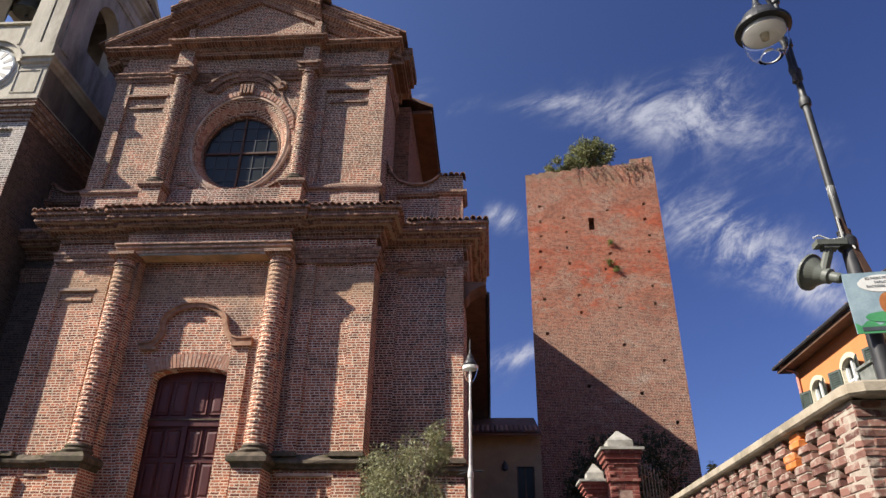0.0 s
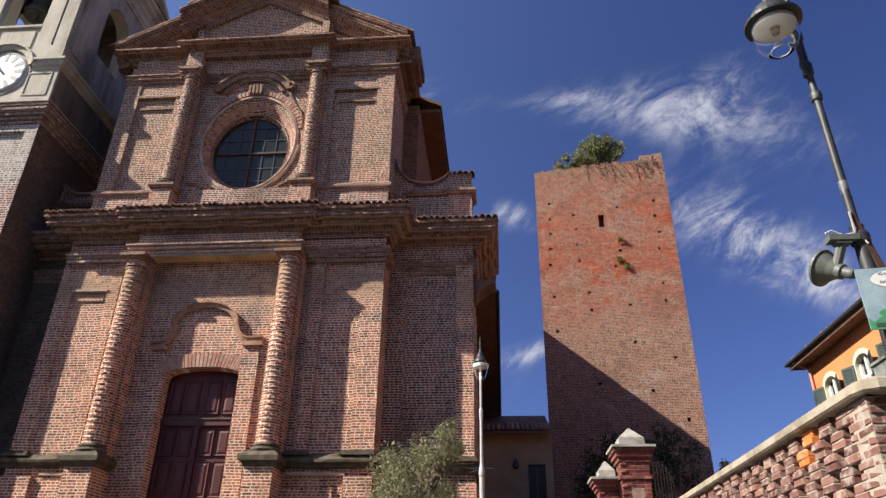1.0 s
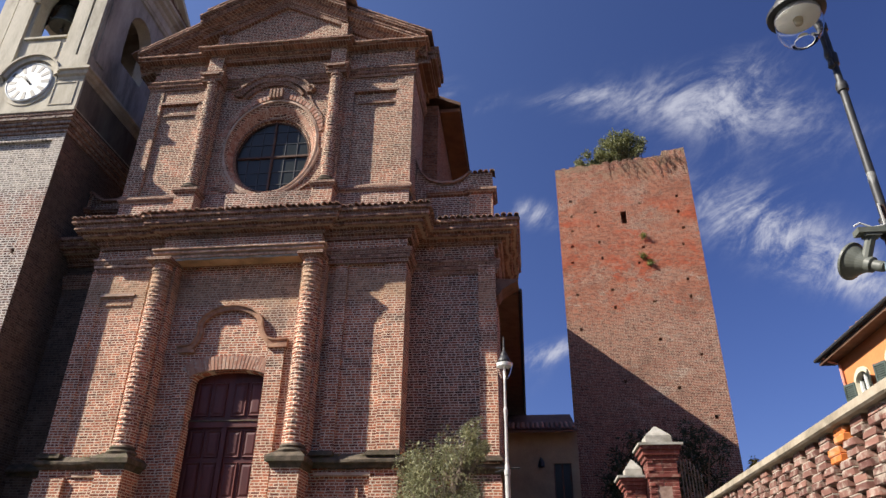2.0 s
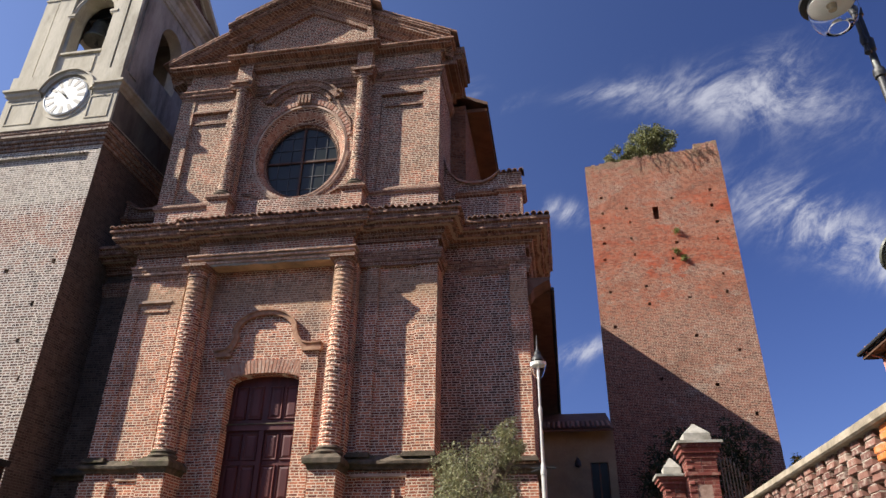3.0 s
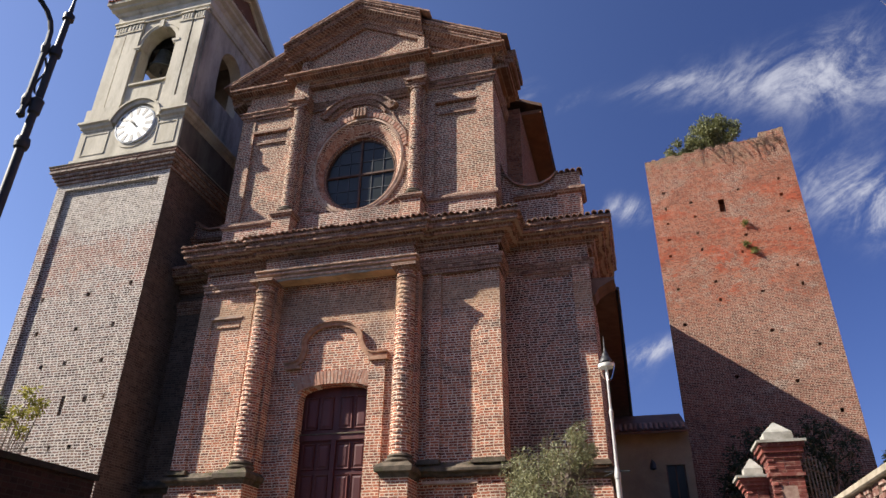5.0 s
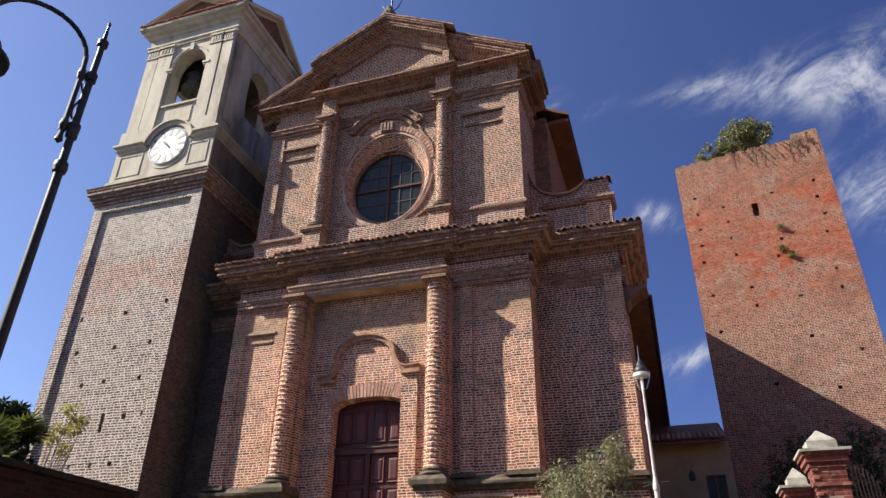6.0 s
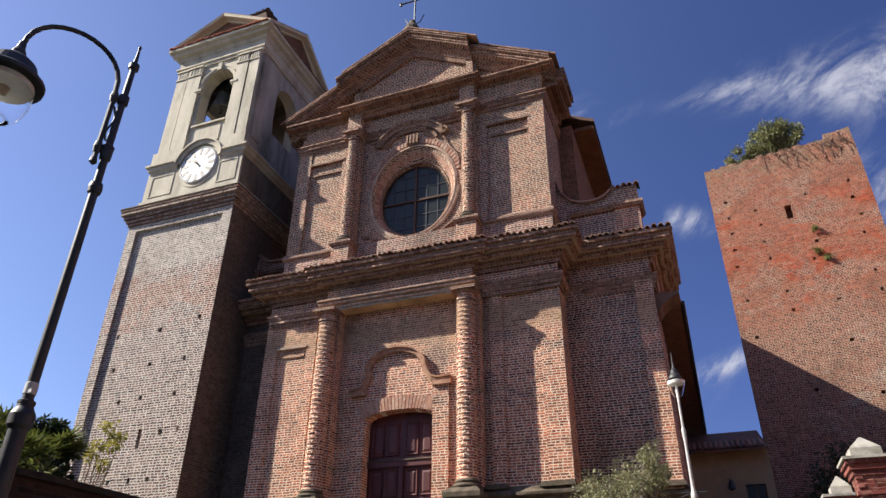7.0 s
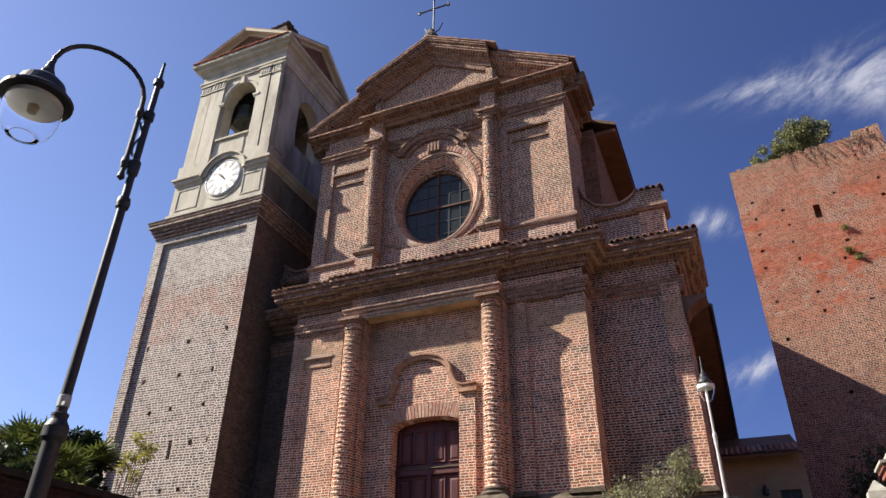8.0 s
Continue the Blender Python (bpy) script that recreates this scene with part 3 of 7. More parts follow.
# lower storey: portal wall with the arched doorway, side bays, set-back wings
DOOR = arch_outline(-9.36, -7.22, 1.25, 5.74, 6.0)
bm = bmesh.new()
pierced(bm, ([(-11.3, 1.0), (-5.4, 1.0), (-5.4, 10.4), (-11.3, 10.4)], 18.1), [(DOOR, 18.1), (DOOR, 18.42)], 48)
part("portal_wall", bm, "facade", church)
slab("bay_wall", XB, -11.3, 18.0, 20.5, 1.0, 10.5)
slab("bay_wall", -5.4, XR, 18.06, 20.5, 1.0, 10.5)
for a, b, o in ((XB, -12.72, 0.0), (-11.62, -11.28, 0.0), (-5.42, -5.05, 0.03), (-3.92, XR, 0.03)):
    slab("pilaster", a, b, 17.95 + o, 18.1, 3.4, 9.25)
# Left wing beside the tower: the recess's shade is put into its brick colour.
slab("wing_wall", -16.0, XL, WING, 22.0, 1.0, 10.4, "shadow_brick")
slab("wing_wall", XR, -0.70, WING, 22.0, 1.0, 10.4, "wing")
slab("wing_pilaster", XR, -2.72, 18.9, 19.05, 3.4, 10.0, "wing")
slab("wing_pilaster", -13.7, XB, 18.9, 19.05, 3.4, 10.0, "shadow_brick")
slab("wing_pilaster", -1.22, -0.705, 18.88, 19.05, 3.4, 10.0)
slab("wing_pilaster", -15.9, -15.4, 18.88, 19.05, 3.4, 10.0, "shadow_brick")
# panel frames on the left and right bays
for x0, x1 in ((-12.72, -11.62),):
    bm = boxes((x0, x1, 17.955, 18.08, 8.42, 9.25), (x0 + 0.12, x1 - 0.08, 17.96, 18.08, 8.06, 8.16))
    part("panel_head", bm, "facade", church)
    part("panel_mould", boxes((x0, x1, 17.91, 18.08, 8.36, 8.44)), "paleband", church)

PLAN_LOW = [(-16.0, 22.0), (-16.0, WING), (XL, WING), (XL, 18.0), (-10.62, 18.0), (-10.62, 17.85), (-6.0, 17.85), (-6.0, 18.0), (XR, 18.0), (XR, WING), (-0.70, WING), (-0.70, 22.0)]
PLAN_BAY_L = [(-16.0, 22.0), (-16.0, WING), (XL, WING), (XL, 17.96), (-11.0, 17.96)]
PLAN_BAY_R = [(-5.7, 17.96), (XR, 17.96), (XR, WING), (-0.70, WING), (-0.70, 22.0)]


def brick_course(name, path, out, z, high, mat="cornice_piece", length=0.125, gap=0.014, parent=None, deep=0.10):
    """Single bricks laid in a row along a plan path whose outside is on its right, a little uneven, some of them lost."""
    b = bmesh.new()
    for (ax, ay), (bx, by) in zip(path, path[1:]):
        d = Vector((bx - ax, by - ay))
        n = max(1, round((d.length + 2 * out) / length))
        d.normalize()
        o = Vector((d.y, -d.x))
        start, step = Vector((ax, ay)) - d * out, ((Vector((bx, by)) - Vector((ax, ay))).length + 2 * out) / n
        for i in range(n):
            if random.random() < 0.03:
                continue
            p, q = start + d * (i * step + gap / 2), start + d * ((i + 1) * step - gap / 2)
            f = out + random.uniform(-0.010, 0.010)
            zz = z + random.uniform(-0.005, 0.005)
            plan = [p + o * (out - deep), q + o * (out - deep), q + o * f, p + o * f]
            loft(b, [[(v.x, v.y, zz) for v in plan], [(v.x, v.y, zz + high) for v in plan]])
    return part(name, b, mat, parent or church, kind="stuff")


def moulding(name, profile, path, mat="mould", label=""):
    b = bmesh.new()
    sweep_plan(b, profile, path, 0.012)
    return part(name, b, mat, church, label)


# frieze blocks under the main cornice
slab("frieze", XL, -10.8, 17.97, 18.3, 9.6, 10.3)
slab("frieze", -5.9, XR, 17.97, 18.3, 9.6, 10.3)
slab("wing_frieze", XR, -0.71, 18.86, 19.1, 9.55, 10.2, "wing")
slab("frieze", -10.85, -5.85, 17.66, 18.3, 9.6, 10.3)
ARCHITRAVE = [(-0.05, 9.16), (0.05, 9.16), (0.06, 9.26), (0.10, 9.28), (0.10, 9.40), (0.13, 9.42), (0.16, 9.52), (0.16, 9.60), (-0.05, 9.64)]
moulding("architrave", ARCHITRAVE, PLAN_BAY_L)
moulding("architrave", ARCHITRAVE, PLAN_BAY_R)
CORNICE = [(-0.1, 9.96), (0.10, 9.96), (0.12, 10.06), (0.22, 10.10), (0.24, 10.20), (0.50, 10.24), (0.52, 10.33), (0.70, 10.36), (0.72, 10.56), (0.80, 10.60), (0.80, 10.70), (-0.1, 10.95)]
moulding("main_cornice", CORNICE, PLAN_LOW, "mould", "weathered brick cornice")
for out, z in ((0.82, 10.585), (0.745, 10.40), (0.545, 10.245)):
    brick_course("cornice_course", PLAN_LOW[1:-1], out, z, 0.062)
for out, z in ((0.125, 9.315), (0.185, 9.53)):
    brick_course("architrave_course", PLAN_BAY_L[2:], out, z, 0.062, "pale_piece")
    brick_course("architrave_course", PLAN_BAY_R[:-1], out, z, 0.062, "cornice_piece")
# dentils below the cornice
bm = bmesh.new()
for x0, x1, y in ((-12.95, -10.9, 17.74), (-10.6, -6.0, 17.6), (-5.95, -3.3, 17.74), (-3.1, -0.7, 18.74)):
    for i in range(int((x1 - x0) / 0.19)):
        box(bm, x0 + 0.19 * i, x0 + 0.19 * i + 0.10, y, y + 0.2, 10.10, 10.21)
part("dentil_course", bm, "mould", church, kind="stuff")
# portal entablature on the two columns
b = bmesh.new()
sweep_plan(b, [(-0.02, 9.34), (0.0, 9.34), (0.0, 9.40), (0.06, 9.405), (0.06, 9.46), (0.025, 9.465), (0.025, 9.515), (0.12, 9.525), (0.13, 9.59), (0.10, 9.595), (0.10, 9.625), (0.17, 9.635), (0.18, 9.68), (-0.02, 9.74)], [(-10.9, 18.1), (-10.9, 17.62), (-5.86, 17.62), (-5.86, 18.1)])
part("entablature_mould", b, "paleband", church, "pale moulded lintel edge")
LINTEL = [(-10.9, 18.0), (-10.9, 17.62), (-5.86, 17.62), (-5.86, 18.0)]
for out, z, h in ((0.075, 9.402, 0.056), (0.145, 9.53, 0.056), (0.20, 9.638, 0.044)):
    brick_course("lintel_course", LINTEL, out, z, h, "pale_piece", 0.075, 0.012)
part("entablature_soffit", boxes((-10.9, -5.86, 17.62, 18.12, 9.345, 9.68)), "soffit", church, "patchy stained plaster soffit")
b = bmesh.new()
rings = []
for k in range(41):
    x = -10.92 + 5.08 * k / 40
    low = 9.355 - 0.03 * abs(math.sin(k * 0.4)) - random.uniform(0.0, 0.012)
    rings.append([(x, 17.60, low), (x, 17.64, low + 0.01), (x, 17.64, 9.41), (x, 17.60, 9.41)])
loft(b, rings)
part("lintel_slab", b, "greystone", church, "thin uneven stone slab under the lintel")

# ledge, dado and plinth under the bays
LEDGE = [(-0.05, 3.24), (0.05, 3.26), (0.07, 3.33), (0.18, 3.37), (0.19, 3.44), (0.03, 3.60), (-0.05, 3.63)]
moulding("ledge", LEDGE, [(-16.0, 22.0), (-16.0, WING), (XB, WING), (XB, 18.0), (-11.1, 18.0)], "stone", "mossy stone ledge")
moulding("ledge", LEDGE, [(-5.65, 18.0), (XR, 18.0), (XR, WING), (-0.70, WING), (-0.70, 22.0)], "stone", "mossy stone ledge")
for x0, x1, y in ((XB - 0.05, -12.6, 17.95), (-4.15, XR + 0.05, 17.95), (-5.66, -5.0, 17.95), (-1.4, -0.62, 18.85)):
    part("ledge_plate", boxes((x0, x1, y - 0.16, y + 0.1, 3.54, 3.60), (x0 + 0.03, x1 - 0.03, y - 0.10, y + 0.1, 3.60, 3.67)), "stone", church, "dark mossy stone plate")
b = bmesh.new()
for x0, x1, y in ((XL, -11.2, 17.88), (-5.55, XR, 17.88), (XR + 0.1, -0.75, 18.88)):
    for _ in range(int((x1 - x0) * 26)):
        x = random.uniform(x0, x1)
        if math.sin(x * 3.1) + math.sin(x * 7.3) > -0.3:
            leaves(b, [((x, y + random.uniform(-0.06, 0.06), 3.55 + random.uniform(-0.03, 0.02)), 0.05)], 7, 0.05, 0.02, droop=-0.2)
part("ledge_moss", b, "moss", church, "tufts of yellow-green moss on the ledge", kind="stuff")
for x0, x1 in ((XB - 0.02, -12.35), (-4.0, XR + 0.02)):
    slab("dado_block", x0, x1, 17.86, 18.08, 1.0, 3.02)
for x0, x1 in ((-12.35, -11.1), (-5.65, -4.0)):
    part("dado_strip", boxes((x0 + 0.15, x1, 17.95, 18.08, 3.06, 3.14)), "paleband", church)
    slab("dado_panel", x0, x1 - 0.3, 17.972, 18.08, 1.0, 2.75)
slab("dado_block", -1.35, -0.66, 18.84, 19.05, 1.0, 3.02)


def twisted_column(name, x, y, r, z0, z1, pitch, ridge):
    """Engaged column of brick courses that stand out in a winding ridge."""
    bm = bmesh.new()
    seg, rings, n = 28, [], int((z1 - z0) / (pitch / 4))
    for k in range(n + 1):
        z = z0 + (z1 - z0) * k / n
        ring = []
        for i in range(seg):
            a = 2 * math.pi * i / seg
            f = ((z - z0) / pitch + 2 * i / seg) % 1.0
            rr = r * (0.985 - 0.05 * (z - z0) / (z1 - z0)) + ridge * (1 - abs(2 * f - 1)) + random.uniform(-0.006, 0.006)
            ring.append((x + rr * math.cos(a), y + rr * math.sin(a), z))
        rings.append(ring)
    loft(bm, rings)
    col = part(name, bm, "facade", church, "engaged column of winding brick courses")
    b = bmesh.new()
    lathe(b, [(r + 0.0, z1 - 0.32), (r + 0.04, z1 - 0.30), (r + 0.04, z1 - 0.26), (r - 0.02, z1 - 0.25), (r - 0.01, z1 - 0.10), (r + 0.05, z1 - 0.04), (r + 0.09, z1)], x, y, 28)
    box(b, x - r - 0.12, x + r + 0.12, y - r - 0.12, y + r, z1, z1 + 0.09)
    part("capital", b, "mould", col)
    b = bmesh.new()
    lathe(b, [(r + 0.10, z0 - 0.22), (r + 0.13, z0 - 0.17), (r + 0.10, z0 - 0.12), (r + 0.04, z0 - 0.10), (r + 0.07, z0 - 0.05), (r + 0.04, z0), (r, z0 + 0.02)], x, y, 28)
    part("column_base", b, "stone", col, "dark mossy column base")
    return col


for x in (-10.7, -6.02):
    twisted_column("column", x, 17.62, 0.27, 3.76, 9.22, 0.145, 0.036)
    slab("backing_pilaster", x - 0.36, x + 0.36, 17.72, 18.12, 3.4, 9.36)
    ped = slab("pedestal", x - 0.38, x + 0.36, 17.24, 18.1, 1.0, 3.22)
    b = bmesh.new()
    sweep_plan(b, [(-0.1, 3.12), (0.02, 3.14), (0.06, 3.24), (0.14, 3.28), (0.15, 3.40), (0.02, 3.52), (-0.1, 3.54)], [(x - 0.38, 18.1), (x - 0.38, 17.24), (x + 0.36, 17.24), (x + 0.36, 18.1)])
    part("pedestal_cap", b, "stone", ped, "mossy stone pedestal cap")
    b = bmesh.new()
    box(b, x - 0.36, x + 0.34, 17.28, 18.1, 3.5, 3.56)
    part("cap_plate", b, "stone", ped)

# doorway: brick jambs, arch of bricks, winding hood
slab("door_jamb", -9.84, -9.37, 18.04, 18.12, 1.0, 5.62)
slab("door_jamb", -7.21, -6.72, 18.02, 18.12, 1.0, 6.72)
c, rise = -8.29, 0.26
N = 34
for i in range(N):
    b = bmesh.new()
    f0, f1 = i / N, (i + 0.80) / N
    pts = []
    for f in (f0, f1):
        a = math.pi * (1 - f)
        x = c + 1.13 * math.cos(a) * 1.02
        zin = 5.75 + rise * math.sin(a)
        lean = math.cos(a) * 0.18
        pts.append(((x, zin), (x + lean, zin + 0.40)))
    (p0, q0), (p1, q1) = pts
    loft(b, [[(p0[0], 18.13, p0[1]), (p1[0], 18.13, p1[1]), (q1[0], 18.13, q1[1]), (q0[0], 18.13, q0[1])],
             [(p0[0], 18.035, p0[1]), (p1[0], 18.035, p1[1]), (q1[0], 18.035, q1[1]), (q0[0], 18.035, q0[1])]])
    part("arch_brick", b, "arch_piece", church)
b = bmesh.new()
sweep_front(b, [(c + 1.24 * math.cos(math.pi * (1 - k / 16)), 5.95 + rise * math.sin(math.pi * (1 - k / 16))) for k in range(17)], 18.1, 0.36, 0.05)
part("arch_mortar", b, "mortar", church)
hood = [(-9.95, 6.66), (-9.62, 6.68), (-9.48, 6.76), (-9.38, 6.93), (-9.33, 7.14)]
hood += [(c - 0.16 + 0.93 * math.cos(math.pi * (1 - k / 14)), 7.28 + 0.62 * math.sin(math.pi * (1 - k / 14))) for k in range(15)]
hood += [(-7.47, 7.14), (-7.40, 6.98), (-7.26, 6.84), (-7.05, 6.78), (-6.66, 6.80)]
b = bmesh.new()
sweep_front(b, hood, 18.1, 0.17, 0.17)
part("door_hood", b, "hood", church, "curling brick hood moulding over the door")
part("hood_bracket", boxes((-7.22, -6.64, 17.93, 18.1, 6.60, 6.72)), "hood", church)
part("hood_bracket", boxes((-9.9, -9.4, 17.96, 18.1, 6.52, 6.62)), "hood", church)

door = part("door", boxes((-9.4, -7.18, 18.44, 18.5, 1.2, 6.05)), "door", church, "dark red panelled double door")
b = boxes((-9.36, -7.22, 18.36, 18.45, 4.44, 4.60), (-8.36, -8.22, 18.37, 18.45, 1.25, 4.45))
part("transom", b, "door", door)
part("transom_cap", boxes((-9.36, -7.22, 18.33, 18.45, 4.60, 4.635)), "stone", door)
for x0, x1 in ((-9.28, -8.86), (-8.80, -8.38), (-8.20, -7.78), (-7.72, -7.30)):
    for z0, z1 in ((4.75, 5.72), (3.62, 4.36), (2.55, 3.50), (1.45, 2.43)):
        b = bmesh.new()
        loft(b, [[(x0, 18.44, z0), (x1, 18.44, z0), (x1, 18.44, z1), (x0, 18.44, z1)], [(x0 + 0.02, 18.40, z0 + 0.02), (x1 - 0.02, 18.40, z0 + 0.02), (x1 - 0.02, 18.40, z1 - 0.02), (x0 + 0.02, 18.40, z1 - 0.02)],
                 [(x0 + 0.06, 18.425, z0 + 0.06), (x1 - 0.06, 18.425, z0 + 0.06), (x1 - 0.06, 18.425, z1 - 0.06), (x0 + 0.06, 18.425, z1 - 0.06)],
                 [(x0 + 0.12, 18.405, z0 + 0.12), (x1 - 0.12, 18.405, z0 + 0.12), (x1 - 0.12, 18.405, z1 - 0.12), (x0 + 0.12, 18.405, z1 - 0.12)]])
        part("door_panel", b, "door", door)

# upper storey
UL, UR = -12.92, -3.30
UC = -12.72                    # left end of the upper cornice
ROSE = (-8.2, 13.66)
b = bmesh.new()
hole = oval(-8.13, 13.82, 1.56, 1.86)
pierced(b, ([(-10.6, 10.8), (-5.75, 10.8), (-5.75, 17.3), (-10.6, 17.3)], 18.1), [(hole, 18.1), (oval(-8.15, 13.76, 1.50, 1.80), 18.16), (oval(*ROSE, 1.30, 1.48), 18.52)], 72)
part("rose_wall", b, "facade", church)
slab("upper_wall", UL, -10.6, 18.06, 20.4, 10.8, 17.3)
slab("upper_wall", -5.75, UR, 18.06, 20.4, 10.8, 17.3)
for a, bb, o in ((UL, -12.36, 0.0), (-11.0, -10.58, 0.02), (-5.77, -5.36, 0.02), (-3.88, UR, 0.0)):
    slab("upper_pilaster", a, bb, 17.95 + o, 18.1, 11.95, 16.5)
for x0, x1 in ((-12.36, -11.0), (-5.36, -3.88)):
    slab("panel_head", x0, x1, 17.99, 18.1, 15.86, 16.5)
    part("panel_mould", boxes((x0, x1 + 0.05, 17.93, 18.1, 15.78, 15.88), (x0 + 0.14, x1, 17.99, 18.1, 15.30, 15.38)), "mould", church)
slab("attic_base", UL, UR, 17.96, 18.3, 10.8, 11.9, "wing")
for x in (-10.45, -5.96):
    twisted_column("upper_column", x, 17.72, 0.185, 12.12, 16.6, 0.145, 0.024)
    slab("backing_pilaster", x - 0.26, x + 0.26, 17.80, 18.12, 11.9, 16.6)
    ped = slab("upper_pedestal", x - 0.33, x + 0.33, 17.46, 18.1, 10.8, 11.72)
    b = bmesh.new()
    sweep_plan(b, [(-0.1, 11.66), (0.03, 11.68), (0.10, 11.76), (0.10, 11.84), (0.0, 11.90), (-0.1, 11.92)], [(x - 0.33, 18.1), (x - 0.33, 17.46), (x + 0.33, 17.46), (x + 0.33, 18.1)])
    part("pedestal_cap", b, "mould", ped)
UPBASE = [(-0.05, 11.70), (0.04, 11.72), (0.09, 11.80), (0.09, 11.88), (0.02, 11.96), (-0.05, 11.98)]
moulding("base_mould", UPBASE, [(UL, 20.4), (UL, 17.96), (-10.8, 17.96)])
moulding("base_mould", UPBASE, [(-5.62, 17.96), (UR, 17.96), (UR, 20.4)])
UPARCH = [(-0.05, 16.40), (0.05, 16.42), (0.05, 16.50), (0.10, 16.54), (0.10, 16.64), (0.15, 16.70), (0.15, 16.76), (-0.05, 16.80)]
UP_ARCH_PLAN = [(UL + 0.06, 20.4), (UL + 0.06, 17.97), (-10.75, 17.97), (-10.75, 17.62), (-10.15, 17.62), (-10.15, 18.06), (-6.25, 18.06), (-6.25, 17.62), (-5.66, 17.62), (-5.66, 17.97), (UR, 17.97), (UR, 20.4)]
moulding("upper_architrave", UPARCH, UP_ARCH_PLAN)
for out, z in ((0.125, 16.56), (0.175, 16.70)):
    brick_course("architrave_course", UP_ARCH_PLAN[1:3] , out, z, 0.055)
    brick_course("architrave_course", UP_ARCH_PLAN[-3:-1], out, z, 0.055)
    brick_course("architrave_course", [(-10.1, 18.06), (-6.3, 18.06)], out, z, 0.055)
slab("upper_frieze", UC, UR, 17.97, 20.4, 16.7, 17.62)
for x in (-10.45, -5.96):
    slab("upper_frieze_block", x - 0.27, x + 0.27, 17.64, 18.0, 16.76, 17.55)
BELOW_CROWN = {o.name for o in church.children}
UP_PLAN = [(UC, 20.4), (UC, 17.85), (-10.3, 17.85), (-10.3, 17.55), (-5.86, 17.55), (-5.86, 17.85), (UR, 17.85), (UR, 20.4)]
for out, z in ((0.57, 17.455), (0.185, 17.25)):
    brick_course("cornice_course", UP_PLAN, out, z, 0.055)
UPCORN = [(-0.15, 17.10), (0.05, 17.12), (0.08, 17.20), (0.16, 17.24), (0.18, 17.33), (0.46, 17.38), (0.48, 17.43), (0.55, 17.45), (0.55, 17.52), (-0.15, 17.62)]
moulding("upper_cornice", UPCORN, UP_PLAN, "mould", "weathered brick cornice")
bm = bmesh.new()
for x0, x1, y in ((-12.65, -10.7, 17.60), (-10.2, -5.9, 17.32), (-5.6, -3.35, 17.60)):
    for i in range(int((x1 - x0) / 0.17)):
        box(bm, x0 + 0.17 * i, x0 + 0.17 * i + 0.09, y, y + 0.2, 17.27, 17.36)
part("dentil_course", bm, "mould", church, kind="stuff")

CROWN = {o.name for o in church.children} - BELOW_CROWN
# rose window: rings, hood, glazing
b = bmesh.new()
for k in range(84):
    ring = []
    for a in (2 * math.pi * (k + 0.06) / 84, 2 * math.pi * (k + 0.90) / 84):
        c_, s_ = math.cos(a), math.sin(a)
        lift = 0.028 + random.uniform(-0.006, 0.006)
        ring.append([(-8.15 + (1.50 - lift) * c_, 18.17, 13.76 + (1.80 - lift) * s_), (-8.18 + (1.36 - lift) * c_, 18.45, 13.70 + (1.56 - lift) * s_), (-8.18 + 1.40 * c_, 18.45, 13.70 + 1.60 * s_), (-8.15 + 1.53 * c_, 18.17, 13.76 + 1.83 * s_)])
    loft(b, ring)
part("reveal_bricks", b, "arch_piece", church, "radial bricks lining the round opening", kind="stuff")
for r, w, d_, mat_ in ((1.73, 0.06, 0.07, "paleband"),):
    b = bmesh.new()
    sweep_front(b, [(-8.13 + r * math.cos(a), 13.80 + (r + 0.31) * math.sin(a)) for a in [math.radians(205 + 150 * k / 48) for k in range(49)]], 18.1, w, d_)
    part("rose_ring", b, mat_, church)
b = bmesh.new()
sweep_front(b, [(-8.25 + 1.18 * math.cos(math.radians(a)), 15.36 + 1.10 * math.sin(math.radians(a))) for a in range(150, 29, -6)], 18.08, 0.10, 0.11)
part("rose_hood", b, "mould", church)
b = bmesh.new()
sweep_front(b, [(-8.13 + 1.62 * math.cos(a), 13.80 + 1.93 * math.sin(a)) for a in [2 * math.pi * k / 72 for k in range(73)]], 18.1, 0.085, 0.06)
part("rose_ring", b, "paleband", church, "pale moulded brick ring round the window")
b = bmesh.new()
sweep_front(b, [(-8.17 + 1.36 * math.cos(a), 13.68 + 1.55 * math.sin(a)) for a in [2 * math.pi * k / 72 for k in range(73)]], 18.46, 0.12, 0.08)
part("rose_ring", b, "mould", church)
b = bmesh.new()
sweep_front(b, [(-9.66, 16.02), (-9.60, 16.10)] + [(-8.25 + 1.44 * math.cos(math.radians(a)), 15.42 + 1.30 * math.sin(math.radians(a))) for a in range(150, 29, -6)] + [(-6.92, 16.12), (-6.86, 16.02)], 18.08, 0.26, 0.22)
part("rose_hood", b, "mould", church, "arched brick hood above the round window")
for k in range(34):
    b = bmesh.new()
    a = math.radians(16 + 148 * k / 33)
    e, f = math.radians(1.7), 0.16
    pts = [(-8.13 + r * math.cos(a + s) * 1.0, 13.80 + r * 1.19 * math.sin(a + s)) for r, s in ((1.70, -e), (1.70 + f, -e), (1.70 + f, e), (1.70, e))]
    loft(b, [[(x, 18.12, z) for x, z in pts], [(x, 18.055, z) for x, z in pts]])
    part("arch_brick", b, "arch_piece", church)
b = bmesh.new()
for k in range(4):
    box(b, -8.42 + 0.13 * k, -8.34 + 0.13 * k, 17.95, 18.1, 15.82, 16.2)
part("keystone", b, "mould", church)
b = bmesh.new()
sweep_front(b, [(-6.98, 15.98), (-6.92, 15.7), (-6.75, 15.35), (-6.52, 15.02), (-6.42, 14.7), (-6.42, 14.3)], 18.1, 0.07, 0.06)
